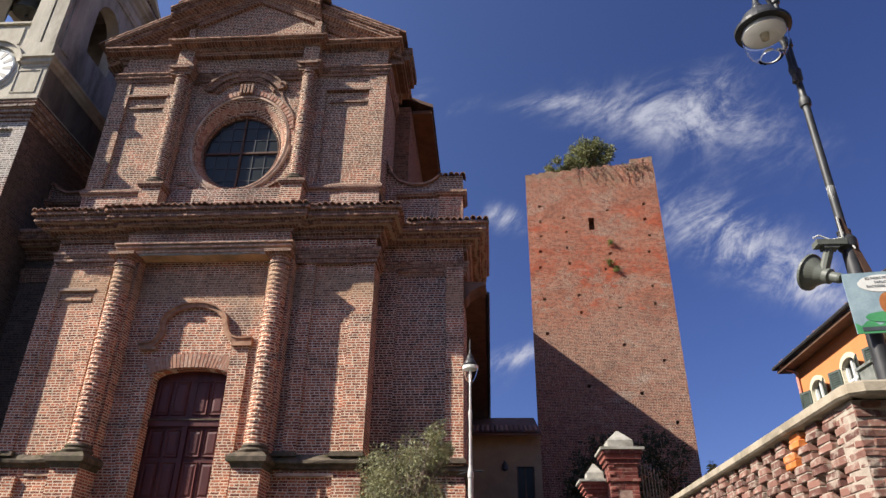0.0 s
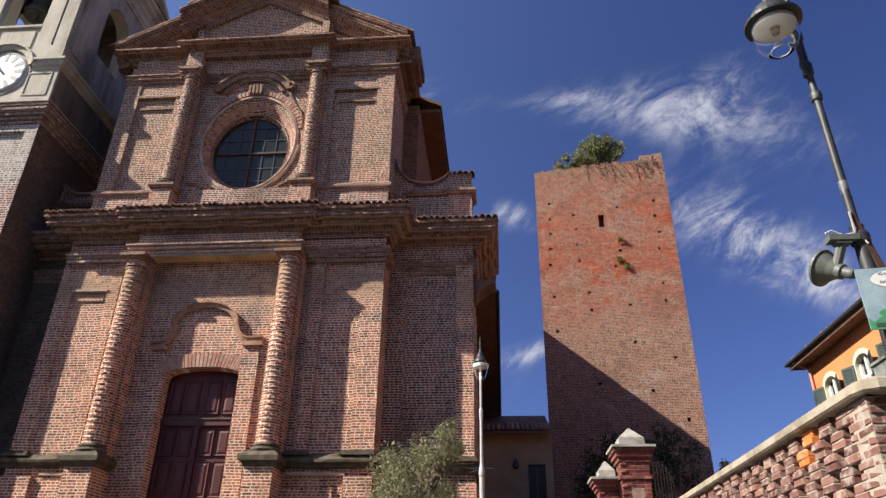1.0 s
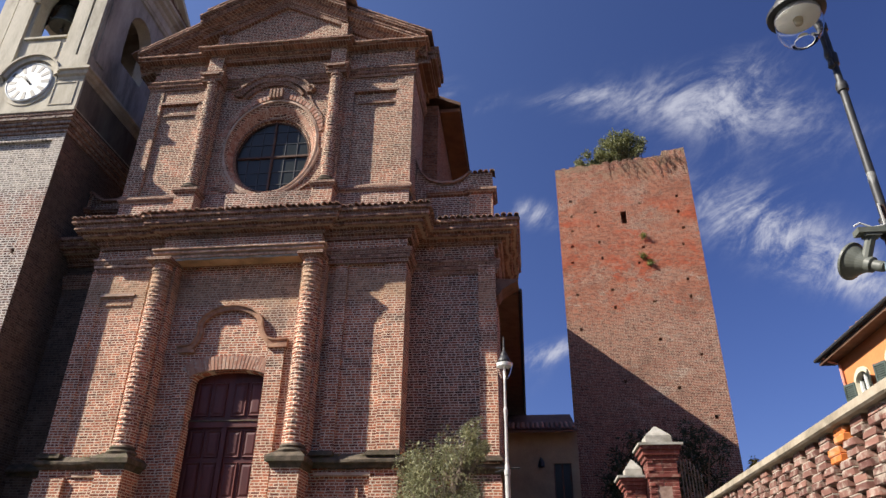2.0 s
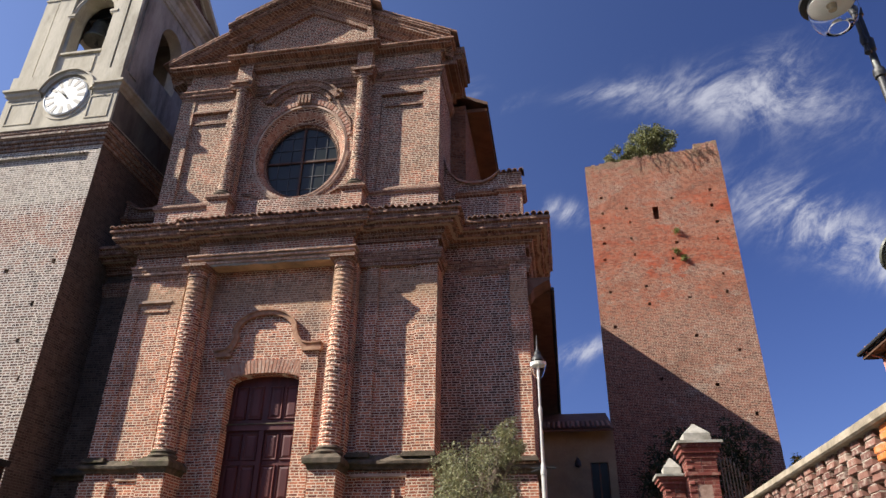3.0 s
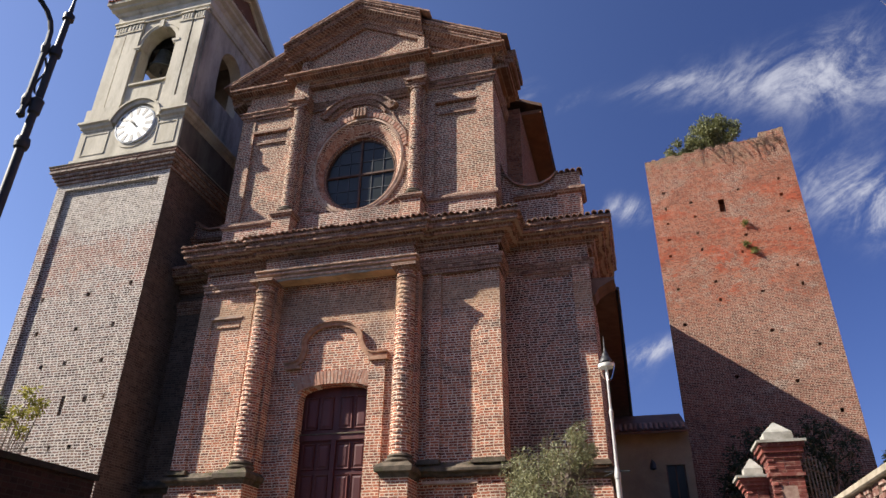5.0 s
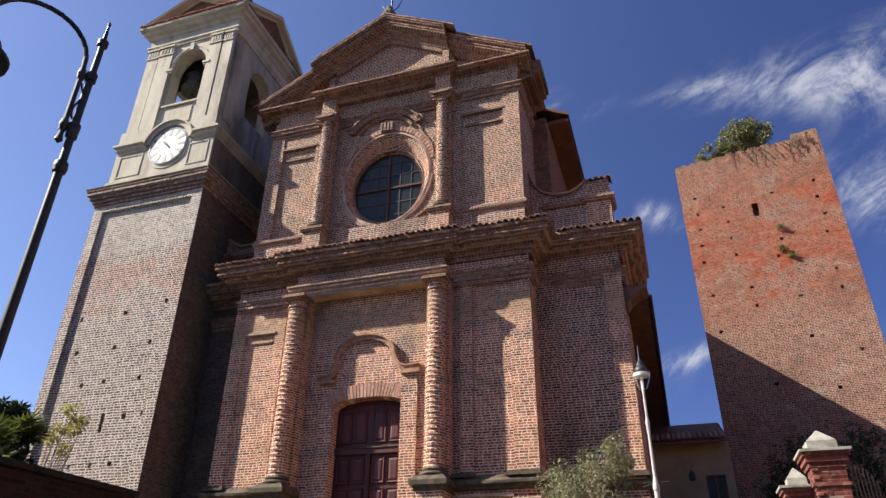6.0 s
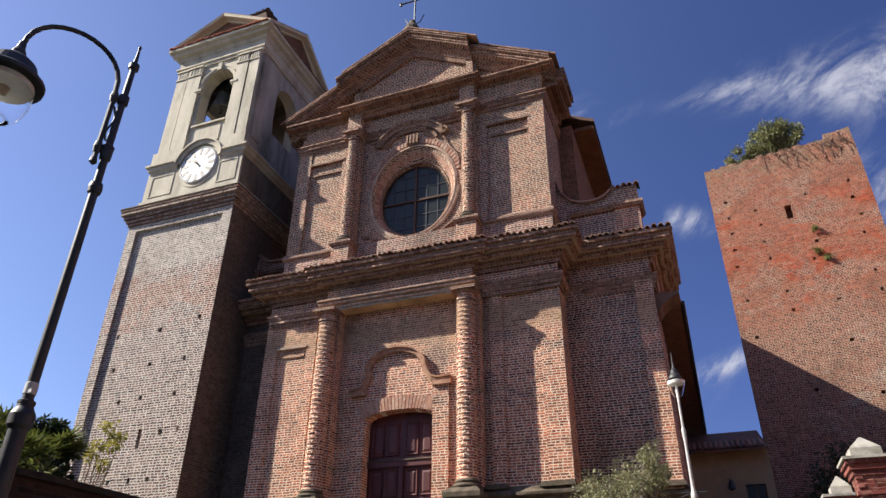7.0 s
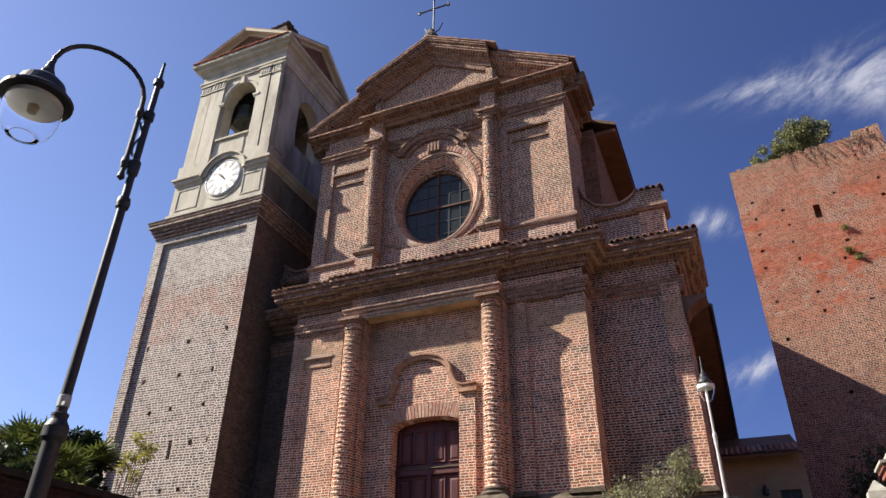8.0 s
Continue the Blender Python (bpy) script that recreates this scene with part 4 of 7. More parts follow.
part("rose_scroll", b, "mould", church)
b = bmesh.new()
sweep_front(b, [(-6.4, 12.2), (-6.7, 12.16), (-7.0, 11.95), (-7.4, 11.68)], 18.1, 0.1, 0.09)
part("rose_foot_mould", b, "mould", church)
b = bmesh.new()
sweep_front(b, [(-9.95, 12.2), (-9.65, 12.16), (-9.35, 11.95), (-8.95, 11.68)], 18.1, 0.1, 0.09)
part("rose_foot_mould", b, "mould", church)
window = thing("rose_window", ROSE[0], 18.5, ROSE[1], "", "")
window.parent = church
window.location = Vector((ROSE[0], 18.5, ROSE[1])) - Vector(church.location)
b = bmesh.new()
sweep_front(b, [(ROSE[0] + 1.29 * math.cos(a), ROSE[1] + 1.47 * math.sin(a)) for a in [2 * math.pi * k / 64 for k in range(65)]], 18.56, 0.10, 0.05)
box(b, -8.235, -8.165, 18.49, 18.57, 12.2, 15.12), box(b, -9.48, -6.92, 18.488, 18.572, 13.615, 13.685)
part("window_frame", b, "rust", window, "dark red-brown iron window frame")
for x in (-9.05, -8.62, -7.78, -7.36):
    h = 1.46 * math.sqrt(max(0.02, 1 - ((x - ROSE[0]) / 1.3) ** 2))
    part("glazing_bar", boxes((x - 0.013, x + 0.013, 18.53, 18.57, ROSE[1] - h, ROSE[1] + h)), "iron", window)
for z in (12.55, 13.05, 14.2, 14.72):
    h = 1.29 * math.sqrt(max(0.02, 1 - ((z - ROSE[1]) / 1.48) ** 2))
    part("glazing_bar", boxes((ROSE[0] - h, ROSE[0] + h, 18.532, 18.568, z - 0.013, z + 0.013)), "iron", window)
cuts_x, cuts_z = (-9.5, -9.05, -8.62, -8.2, -7.78, -7.36, -6.9), (12.18, 12.55, 13.05, 13.65, 14.2, 14.72, 15.14)
for i in range(6):
    for j in range(6):
        xa, xb, za, zb = cuts_x[i], cuts_x[i + 1], cuts_z[j], cuts_z[j + 1]
        t1, t2 = random.uniform(-0.006, 0.006), random.uniform(-0.006, 0.006)
        b = bmesh.new()
        loft(b, [[(xa, 18.555 + t1, za), (xb, 18.555 - t1, za), (xb, 18.555 - t1 + t2, zb), (xa, 18.555 + t1 + t2, zb)], [(xa, 18.562 + t1, za), (xb, 18.562 - t1, za), (xb, 18.562 - t1 + t2, zb), (xa, 18.562 + t1 + t2, zb)]])
        part("pane", b, "pane", window)

# pediment
BELOW_CROWN = {o.name for o in church.children}
APEX, SLOPE = (-8.1, 20.72), 0.53


def rake(name, x0, x1, y, profile, mat="mould"):
    b = bmesh.new()
    rings = []
    for x in (x0, x1):
        z = APEX[1] - abs(x - APEX[0]) * SLOPE
        rings.append([(x, y - o, z + d) for o, d in profile])
    loft(b, rings)
    return part(name, b, mat, church)


def gable(name, x0, x1, y0, y1, low, drop, mat="facade"):
    b = bmesh.new()
    xs = sorted({x0, x1} | ({APEX[0]} if x0 < APEX[0] < x1 else set()))
    pts = [(x0, low), (x1, low)] + [(x, max(low + 0.02, APEX[1] - abs(x - APEX[0]) * SLOPE - drop)) for x in reversed(xs)]
    loft(b, [[(x, y0, z) for x, z in pts], [(x, y1, z) for x, z in pts]])
    return part(name, b, mat, church)


RAKE = [(-0.6, -0.75), (0.0, -0.75), (0.04, -0.62), (0.16, -0.56), (0.18, -0.46), (0.40, -0.40), (0.42, -0.22), (0.52, -0.18), (0.54, -0.04), (-0.6, 0.0)]
rake("rake_cornice", -11.1, APEX[0], 17.53, RAKE), rake("rake_cornice", APEX[0], -5.72, 17.53, RAKE)
RAKE_OUT = [(o, d - 0.13) for o, d in RAKE]
rake("rake_cornice", -13.35, -11.1, 17.83, RAKE_OUT), rake("rake_cornice", -5.72, -2.85, 17.83, RAKE_OUT)
b = bmesh.new()
for x0, x1, y, drop in ((-11.1, APEX[0], 17.53, 0.0), (APEX[0], -5.72, 17.53, 0.0), (-13.35, -11.1, 17.83, -0.13), (-5.72, -2.85, 17.83, -0.13)):
    for out, d_ in ((0.56, -0.12), (0.445, -0.32), (0.205, -0.53)):
        n = int((x1 - x0) / 0.115)
        for i in range(n):
            xa, xb = x0 + (x1 - x0) * i / n + 0.006, x0 + (x1 - x0) * (i + 1) / n - 0.006
            f = y - out + random.uniform(-0.008, 0.008)
            za, zb = (APEX[1] - abs(x - APEX[0]) * SLOPE + d_ + drop for x in (xa, xb))
            loft(b, [[(x, f, z), (x, f + 0.1, z), (x, f + 0.1, z + 0.06), (x, f, z + 0.06)] for x, z in ((xa, za), (xb, zb))])
part("rake_course", b, "cornice_piece", church, kind="stuff")
gable("tympanum", -10.6, -5.6, 17.72, 18.2, 17.5, 0.6)
gable("tympanum", UC, UR, 17.95, 20.4, 17.3, 0.5)
b = bmesh.new()
for s in (-1, 1):
    rings = []
    for x in (APEX[0] + s * 2.15, APEX[0]):
        z = APEX[1] - abs(x - APEX[0]) * SLOPE - 0.82
        rings.append([(x, 17.75, z - 0.10), (x, 17.60, z - 0.10), (x, 17.56, z + 0.06), (x, 17.75, z + 0.06)])
    loft(b, rings)
part("tympanum_frame", b, "mould", church)
slab("tympanum_end", -10.5, -10.28, 17.58, 17.8, 17.5, 18.55)
slab("tympanum_end", -5.95, -5.7, 17.58, 17.8, 17.5, 18.75)
b = bmesh.new()
for s in (-1, 1):
    for k in range(26):
        x = APEX[0] + s * (0.12 + 0.21 * k)
        edge = 16.98 if abs(x - APEX[0]) < 2.7 else 17.28
        z = APEX[1] - abs(x - APEX[0]) * SLOPE - (0.0 if edge < 17.1 else 0.13)
        w = 0.22
        loft(b, [[(x - w / 2, edge + random.uniform(-0.03, 0.02), z + s * w / 2 * SLOPE), (x + w / 2, edge, z - s * w / 2 * SLOPE), (x + w / 2, edge, z + 0.05 - s * w / 2 * SLOPE + random.uniform(0, 0.03)), (x - w / 2, edge, z + 0.05 + s * w / 2 * SLOPE + random.uniform(0, 0.03))],
                 [(x - w / 2, 18.4, z + s * w / 2 * SLOPE), (x + w / 2, 18.4, z - s * w / 2 * SLOPE), (x + w / 2, 18.4, z + 0.05 - s * w / 2 * SLOPE), (x - w / 2, 18.4, z + 0.05 + s * w / 2 * SLOPE)]])
part("gable_tiles", b, "tile", church, "clay tiles along the gable")
# side eaves of the front block
part("side_cornice", boxes((UR, -2.54, 18.0, 19.5, 17.1, 17.32), (UR, -2.74, 18.0, 19.55, 16.92, 17.1), (UR, -2.46, 17.95, 19.55, 17.32, 17.62)), "mould", church)
# cross on the gable
b = bmesh.new()
lathe(b, [(0.36, 20.6), (0.32, 21.05), (0.17, 21.32), (0.13, 21.5)], -8.12, 17.42, 12)
part("cross_pedestal", b, "stone", church)
b = bmesh.new()
tube(b, [(-8.12, 17.6, 21.2), (-8.12, 17.6, 24.0)], 0.035, 8)
tube(b, [(-8.78, 17.6, 22.95), (-7.46, 17.6, 22.95)], 0.035, 8)
for s in (-1, 1):
    tube(b, [(-8.12, 17.6, 21.5), (-8.12 + s * 0.25, 17.6, 21.62), (-8.12 + s * 0.40, 17.6, 21.95)], 0.025, 6)
    tube(b, [(-8.12 + s * 0.62, 17.6, 22.87), (-8.12 + s * 0.68, 17.6, 22.95), (-8.12 + s * 0.62, 17.6, 23.03)], 0.05, 6)
part("cross", b, "iron", church, "iron cross with trefoil ends")

# cornice and pediment stand further back and a little larger than first laid out
CROWN |= {o.name for o in church.children} - BELOW_CROWN
for ob in church.children:
    if ob.name in CROWN:
        ob.scale = (1.016, 1.016, 1.016)
        ob.location = Vector(church.location) * 0.016

# tiles on the ledges of the main cornice
b = bmesh.new()
for x0, x1, y in ((XL - 0.80, -11.4, 17.10), (-11.44, -5.2, 16.95), (-5.2, XR + 0.80, 17.10), (XR + 0.84, 0.10, 18.10)):
    tile_row(b, x0, x1, y, 10.69, 0.185, 0.8, 0.2, 0.08)
part("cornice_tiles", b, "tile", church, "row of bent clay tiles on the cornice")

# attic piers and curved walls over the wings
for s in (1, -1):
    def mx(x):
        return x if s > 0 else -16.28 - x
    b = bmesh.new()
    prof = [(-3.35, 13.7), (-3.15, 13.05), (-2.85, 12.68), (-2.45, 12.52), (-2.0, 12.52), (-1.7, 12.66), (-1.5, 12.86), (-1.4, 12.9)]
    pts = [(-1.4, 10.8), (-3.35, 10.8)] + prof
    loft(b, [[(mx(x), 19.05, z) for x, z in pts], [(mx(x), 19.5, z) for x, z in pts]])
    part("curved_attic", b, "wing", church)
    b = bmesh.new()
    loft(b, [[(mx(x), 18.93, z), (mx(x), 19.6, z), (mx(x), 19.6, z + 0.07), (mx(x), 18.93, z + 0.07)] for x, z in prof])
    part("attic_coping", b, "tile", church)
    x0, x1 = sorted((mx(-1.50), mx(-0.73)))
    slab("attic_pier", x0, x1, 18.96, 19.7, 10.8, 12.1)
    slab("attic_pier_head", x0, x1, 18.98, 19.7, 12.2, 12.86)
    b = bmesh.new()
    sweep_plan(b, [(-0.1, 12.04), (0.06, 12.06), (0.14, 12.14), (0.14, 12.22), (-0.1, 12.28)], [(mx(-2.9), 19.04), (x0, 19.04), (x0, 18.96), (x1, 18.96), (x1, 19.75)] if s > 0 else [(x0, 19.75), (x0, 18.96), (x1, 18.96), (x1, 19.04), (mx(-2.9), 19.04)])
    part("attic_mould", b, "mould", church)
    b = bmesh.new()
    tile_row(b, x0 - 0.08, x1 + 0.1, 18.88, 12.84, 0.19, 0.6, 0.1)
    part("attic_tiles", b, "tile", church)

# nave and aisle behind the front
slab("nave_wall", -13.3, -2.75, 20.4, 46.0, 1.0, 17.0, "plain_brick")
b = bmesh.new()
for s in (1, -1):
    def mx(x):
        return x if s > 0 else -16.2 - x
    pts = [(-8.1, 20.35), (mx(-1.95), 17.42), (mx(-1.95), 17.28), (-8.1, 20.2)]
    loft(b, [[(x, 20.8, z) for x, z in pts], [(x, 46.5, z) for x, z in pts]])
part("nave_roof", b, "eavewood", church, "dark nave roof edge")
part("nave_eave", boxes((-2.75, -2.0, 20.95, 46, 17.1, 17.26)), "orange", church, "orange-brown plastered eave")
slab("aisle_wall", -3.0, -0.85, 21.9, 46.0, 1.0, 8.9, "plain_brick")
b = bmesh.new()
pts = [(-2.9, 10.6), (0.0, 9.06), (0.0, 8.92), (-2.9, 10.4)]
loft(b, [[(x, 19.75, z) for x, z in pts], [(x, 46.0, z) for x, z in pts]])
part("aisle_roof", b, "tile", church)
part("aisle_eave", boxes((-0.85, -0.06, 19.8, 46, 8.78, 8.93)), "eavewood", church)
b = bmesh.new()
tube(b, [(0.03, 19.8, 8.93), (0.03, 46, 8.93)], 0.06, 8)
part("gutter", b, "iron", church)
b = bmesh.new()
sweep_plan(b, [(0.0, 8.4), (0.1, 8.45), (0.2, 8.62), (0.45, 8.78), (0.7, 8.9), (0.7, 8.96), (0.0, 8.98)], [(-0.72, 19.02), (-0.72, 19.8)])
part("eave_bracket", b, "eavewood", church)


# ---- bell tower ----
tower = thing("bell_tower", -18.0, 20.1, 1.0, "grey-brown brick bell tower with cream rendered belfry and clock", "bell tower")
TX0, TX1, TY0, TY1 = -20.53, -15.50, 17.70, 22.5


def holed_wall(bm, x0, x1, z0, z1, y, holes, deep=0.35):
    """A front wall with square holes of real depth: (x, z, half width, half height)."""
    xs, zs = {x0, x1}, {z0, z1}
    for x, z, w, h in holes:
        xs |= {x - w, x + w}
        zs |= {z - h, z + h}
    xs, zs = sorted(xs), sorted(zs)
    for a, b in zip(xs, xs[1:]):
        for c, d in zip(zs, zs[1:]):
            if b - a < 1e-6 or d - c < 1e-6:
                continue
            mx, mz = (a + b) / 2, (c + d) / 2
            if any(abs(mx - x) < w and abs(mz - z) < h for x, z, w, h in holes):
                continue
            quad(bm, (a, y, c), (b, y, c), (b, y, d), (a, y, d))
    for x, z, w, h in holes:
        p = [(x - w, z - h), (x + w, z - h), (x + w, z + h), (x - w, z + h)]
        for (ax, az), (bx, bz) in zip(p, p[1:] + p[:1]):
            quad(bm, (ax, y, az), (bx, y, bz), (bx, y + deep, bz), (ax, y + deep, az))
        quad(bm, *[(q[0], y + deep, q[1]) for q in p])


def tpart(name, bm, mat, label="", parent=None, **more):
    return part(name, bm, mat, parent or tower, label, **more)


b = bmesh.new()
HOLES = [(-17.78, 9.79), (-16.42, 8.54), (-17.89, 8.51), (-16.52, 7.30), (-17.96, 7.29), (-19.69, 9.77), (-18.88, 7.23), (-16.12, 10.07), (-16.78, 6.02), (-16.05, 6.06), (-17.65, 4.51), (-16.90, 4.52), (-19.5, 8.45), (-18.5, 4.5)]
holed_wall(b, TX0 + 0.05, TX1 - 0.05, 1.0, 14.8, TY0 + 0.12, [(x, z, random.uniform(0.055, 0.085), random.uniform(0.07, 0.1)) for x, z in HOLES] + [(-17.62, 5.86, 0.075, 0.33)])
tpart("shaft_front", b, "bell")
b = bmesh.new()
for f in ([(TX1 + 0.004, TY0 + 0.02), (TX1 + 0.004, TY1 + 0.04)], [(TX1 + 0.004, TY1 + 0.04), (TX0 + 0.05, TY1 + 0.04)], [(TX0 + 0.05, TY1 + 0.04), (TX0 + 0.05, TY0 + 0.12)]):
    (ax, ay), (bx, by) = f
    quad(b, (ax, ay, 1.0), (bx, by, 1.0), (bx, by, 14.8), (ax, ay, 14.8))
tpart("shaft_sides", b, "shadow_brick", "brick sides of the shaft, grime and shade in their dark colour")
for x0, x1 in ((TX0, -20.10), (-15.94, TX1)):
    tpart("corner_strip", boxes((x0, x1, TY0, TY0 + 0.45, 1.0, 14.36)), "bell")
tpart("corner_strip", boxes((TX1 - 0.2, TX1 - 0.002, TY1 - 0.45, TY1 + 0.03, 1.0, 14.36)), "bell")
tpart("top_band", boxes((TX0, TX1, TY0, TY1, 14.36, 14.85)), "bell")
RING = [(TX0, TY1), (TX0, TY0), (TX1, TY0), (TX1, TY1)]
b = bmesh.new()
sweep_plan(b, [(-0.1, 14.62), (0.04, 14.64), (0.06, 14.74), (0.10, 14.76), (0.12, 14.88), (0.18, 14.90), (0.20, 15.02), (0.27, 15.06), (0.30, 15.20), (0.33, 15.24), (0.33, 15.34), (-0.1, 15.46)], RING, 0.008)
tpart("shaft_cornice", b, "mould", "dark stepped brick cornice")
for out, z in ((0.065, 14.65), (0.135, 14.78), (0.215, 14.92), (0.305, 15.08)):
    brick_course("cornice_course", RING, out, z, 0.085, "bell_piece", 0.13, 0.014, tower)
tpart("drip_edge", boxes((TX0 - 0.36, TX1 + 0.36, TY0 - 0.36, TY1, 15.335, 15.375)), "stone")

# clock storey
BX0, BX1, BY0, BY1 = -20.10, -15.54, 17.76, 22.45
tpart("clock_storey", boxes((BX0 - 0.16, BX1 + 0.02, BY0 - 0.04, BY1 + 0.1, 15.37, 17.2)), "render")
tpart("clock_storey_side", boxes((BX1 + 0.02, BX1 + 0.035, BY0 + 0.05, BY1 + 0.1, 15.75, 17.12)), "shade_render", "stained render with the shaded side's darkness in its colour")
tpart("clock_storey_foot", boxes((BX0 - 0.24, BX1 + 0.08, BY0 - 0.12, BY1 + 0.1, 15.37, 15.75)), "render", "stained render base course")
for x0, x1 in ((-20.0, -18.85), (-16.62, -15.7)):
    w = 0.05
    tpart("panel_edge", boxes((x0, x1, 17.695, 17.73, 15.95, 15.95 + w), (x0, x1, 17.695, 17.73, 16.95, 16.95 + w), (x0, x0 + w, 17.694, 17.73, 15.95, 17.0), (x1 - w, x1, 17.694, 17.73, 15.95, 17.0)), "render")
STRING = [(-0.1, 17.10), (0.06, 17.12), (0.08, 17.22), (0.16, 17.28), (0.18, 17.42), (0.26, 17.46), (0.26, 17.56), (-0.1, 17.66)]
CLX, CLZ, CLR = -17.64, 17.06, 0.90
b = bmesh.new()
sweep_plan(b, STRING, [(BX0, BY1), (BX0, BY0), (CLX - 1.1, BY0)])
tpart("string_course", b, "render", "moulded render string course")
b = bmesh.new()
sweep_plan(b, STRING, [(CLX + 1.1, BY0), (BX1, BY0), (BX1, BY1)])
tpart("string_course", b, "render", "moulded render string course")
b = bmesh.new()
sweep_front(b, [(CLX + 1.10 * math.cos(math.radians(a)), CLZ + 1.16 * math.sin(math.radians(a))) for a in range(166, 13, -8)], BY0, 0.26, 0.27)
tpart("clock_hood", b, "render", "curved hood over the clock")
b = bmesh.new()
loft(b, [[(CLX + 1.04 * math.cos(2 * math.pi * k / 40), y, CLZ + 1.06 * math.sin(2 * math.pi * k / 40)) for k in range(40)] for y in (17.9, 17.69)])
tpart("clock_ground", b, "render")
b = bmesh.new()
loft(b, [[(CLX + r * math.cos(2 * math.pi * k / 40), y, CLZ + r * math.sin(2 * math.pi * k / 40)) for k in range(40)] for r, y in ((CLR, 17.72), (CLR, 17.64), (CLR - 0.05, 17.62), (CLR - 0.07, 17.64), (0.01, 17.64))])
clock = tpart("clock_face", b, "clockface", "white clock face with black Roman marks")
for k in range(12):
    a = 2 * math.pi * k / 12
    d, s = Vector((math.cos(a), math.sin(a))), Vector((-math.sin(a), math.cos(a)))
    b = bmesh.new()
    for off in (0.0,):
        q = [Vector((CLX, CLZ)) + d * r + s * (off + w) for r, w in ((0.48, -0.050), (0.82, -0.088), (0.82, 0.088), (0.48, 0.050))]
        loft(b, [[(p.x, 17.642, p.y) for p in q], [(p.x, 17.632, p.y) for p in q]])
    tpart("hour_mark", b, "black", parent=clock)
for ang, ln, w in ((128, 0.42, 0.035), (141, 0.62, 0.028)):
    a = math.radians(ang)
    d, s = Vector((math.cos(a), math.sin(a))), Vector((-math.sin(a), math.cos(a)))
    q = [Vector((CLX, CLZ)) + d * r + s * h for r, h in ((-0.14, -w), (ln * 0.7, -w * 1.2), (ln, 0), (ln * 0.7, w * 1.2), (-0.14, w))]
    b = bmesh.new()
    loft(b, [[(p.x, 17.628, p.y) for p in q], [(p.x, 17.615, p.y) for p in q]])
    tpart("clock_hand", b, "black", parent=clock)

# belfry with arched openings on each side
ARCH = arch_outline(-18.50, -16.84, 19.36, 21.42, 22.44, 20)
SIDE = arch_outline(19.22, 20.9, 19.36, 21.3, 22.3, 20)
b = bmesh.new()
pierced(b, ([(BX0, 17.4), (BX1, 17.4), (BX1, 23.9), (BX0, 23.9)], BY0), [(ARCH, BY0), (ARCH, BY0 + 0.55)], 40)
pierced(b, ([(BX0 + 0.55, 17.4), (BX1 - 0.55, 17.4), (BX1 - 0.55, 23.9), (BX0 + 0.55, 23.9)], BY0 + 0.55), [(ARCH, BY0 + 0.55), (ARCH, BY0 + 0.5)], 40)
tpart("belfry_wall", b, "render", "cream rendered belfry wall")
b = bmesh.new()
pierced(b, ([(BX0, 17.4), (BX1, 17.4), (BX1, 23.9), (BX0, 23.9)], BY1), [(ARCH, BY1), (ARCH, BY1 - 0.55)], 40)
tpart("belfry_wall", b, "render")
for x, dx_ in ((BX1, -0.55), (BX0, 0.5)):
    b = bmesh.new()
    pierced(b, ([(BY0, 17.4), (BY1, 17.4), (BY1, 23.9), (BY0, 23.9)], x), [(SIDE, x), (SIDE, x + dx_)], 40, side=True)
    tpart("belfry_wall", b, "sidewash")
# Lining added inside the walls; its dark colour stands for the chamber's shade.
tpart("belfry_lining", boxes((BX0 + 0.5, BX0 + 0.6, BY0 + 0.6, 19.2, 19.34, 23.5), (BX0 + 0.5, BX0 + 0.6, 20.92, BY1 - 0.6, 19.34, 23.5), (BX0 + 0.5, BX0 + 0.6, 19.2, 20.92, 22.32, 23.5), (BX0 + 0.6, -18.35, BY1 - 0.7, BY1 - 0.6, 19.34, 23.5), (-17.2, BX1 - 0.6, BY1 - 0.7, BY1 - 0.6, 19.34, 23.5), (-18.35, -17.2, BY1 - 0.7, BY1 - 0.6, 21.2, 23.5)), "chamber_shade", "added lining, dark to shade the bell chamber")
tpart("belfry_floor", boxes((BX0 + 0.1, BX1 - 0.1, BY0 + 0.1, BY1 - 0.1, 19.1, 19.34)), "dark_gap")
tpart("belfry_ceiling", boxes((BX0 + 0.1, BX1 - 0.1, BY0 + 0.1, BY1 - 0.1, 23.5, 23.8)), "chamber_shade")
tpart("belfry_foot", boxes((BX0 - 0.07, -18.62, BY0 - 0.18, BY0 + 0.2, 17.6, 18.2)), "render")
tpart("belfry_foot", boxes((-16.74, BX1 + 0.06, BY0 - 0.18, BY0 + 0.2, 17.6, 18.2)), "render")
tpart("sill", boxes((-18.56, -16.78, BY0 - 0.10, BY0 + 0.5, 19.28, 19.37)), "render")
tpart("sill_panel", boxes((-18.3, -17.0, BY0 - 0.04, BY0 + 0.1, 18.3, 19.1)), "render")
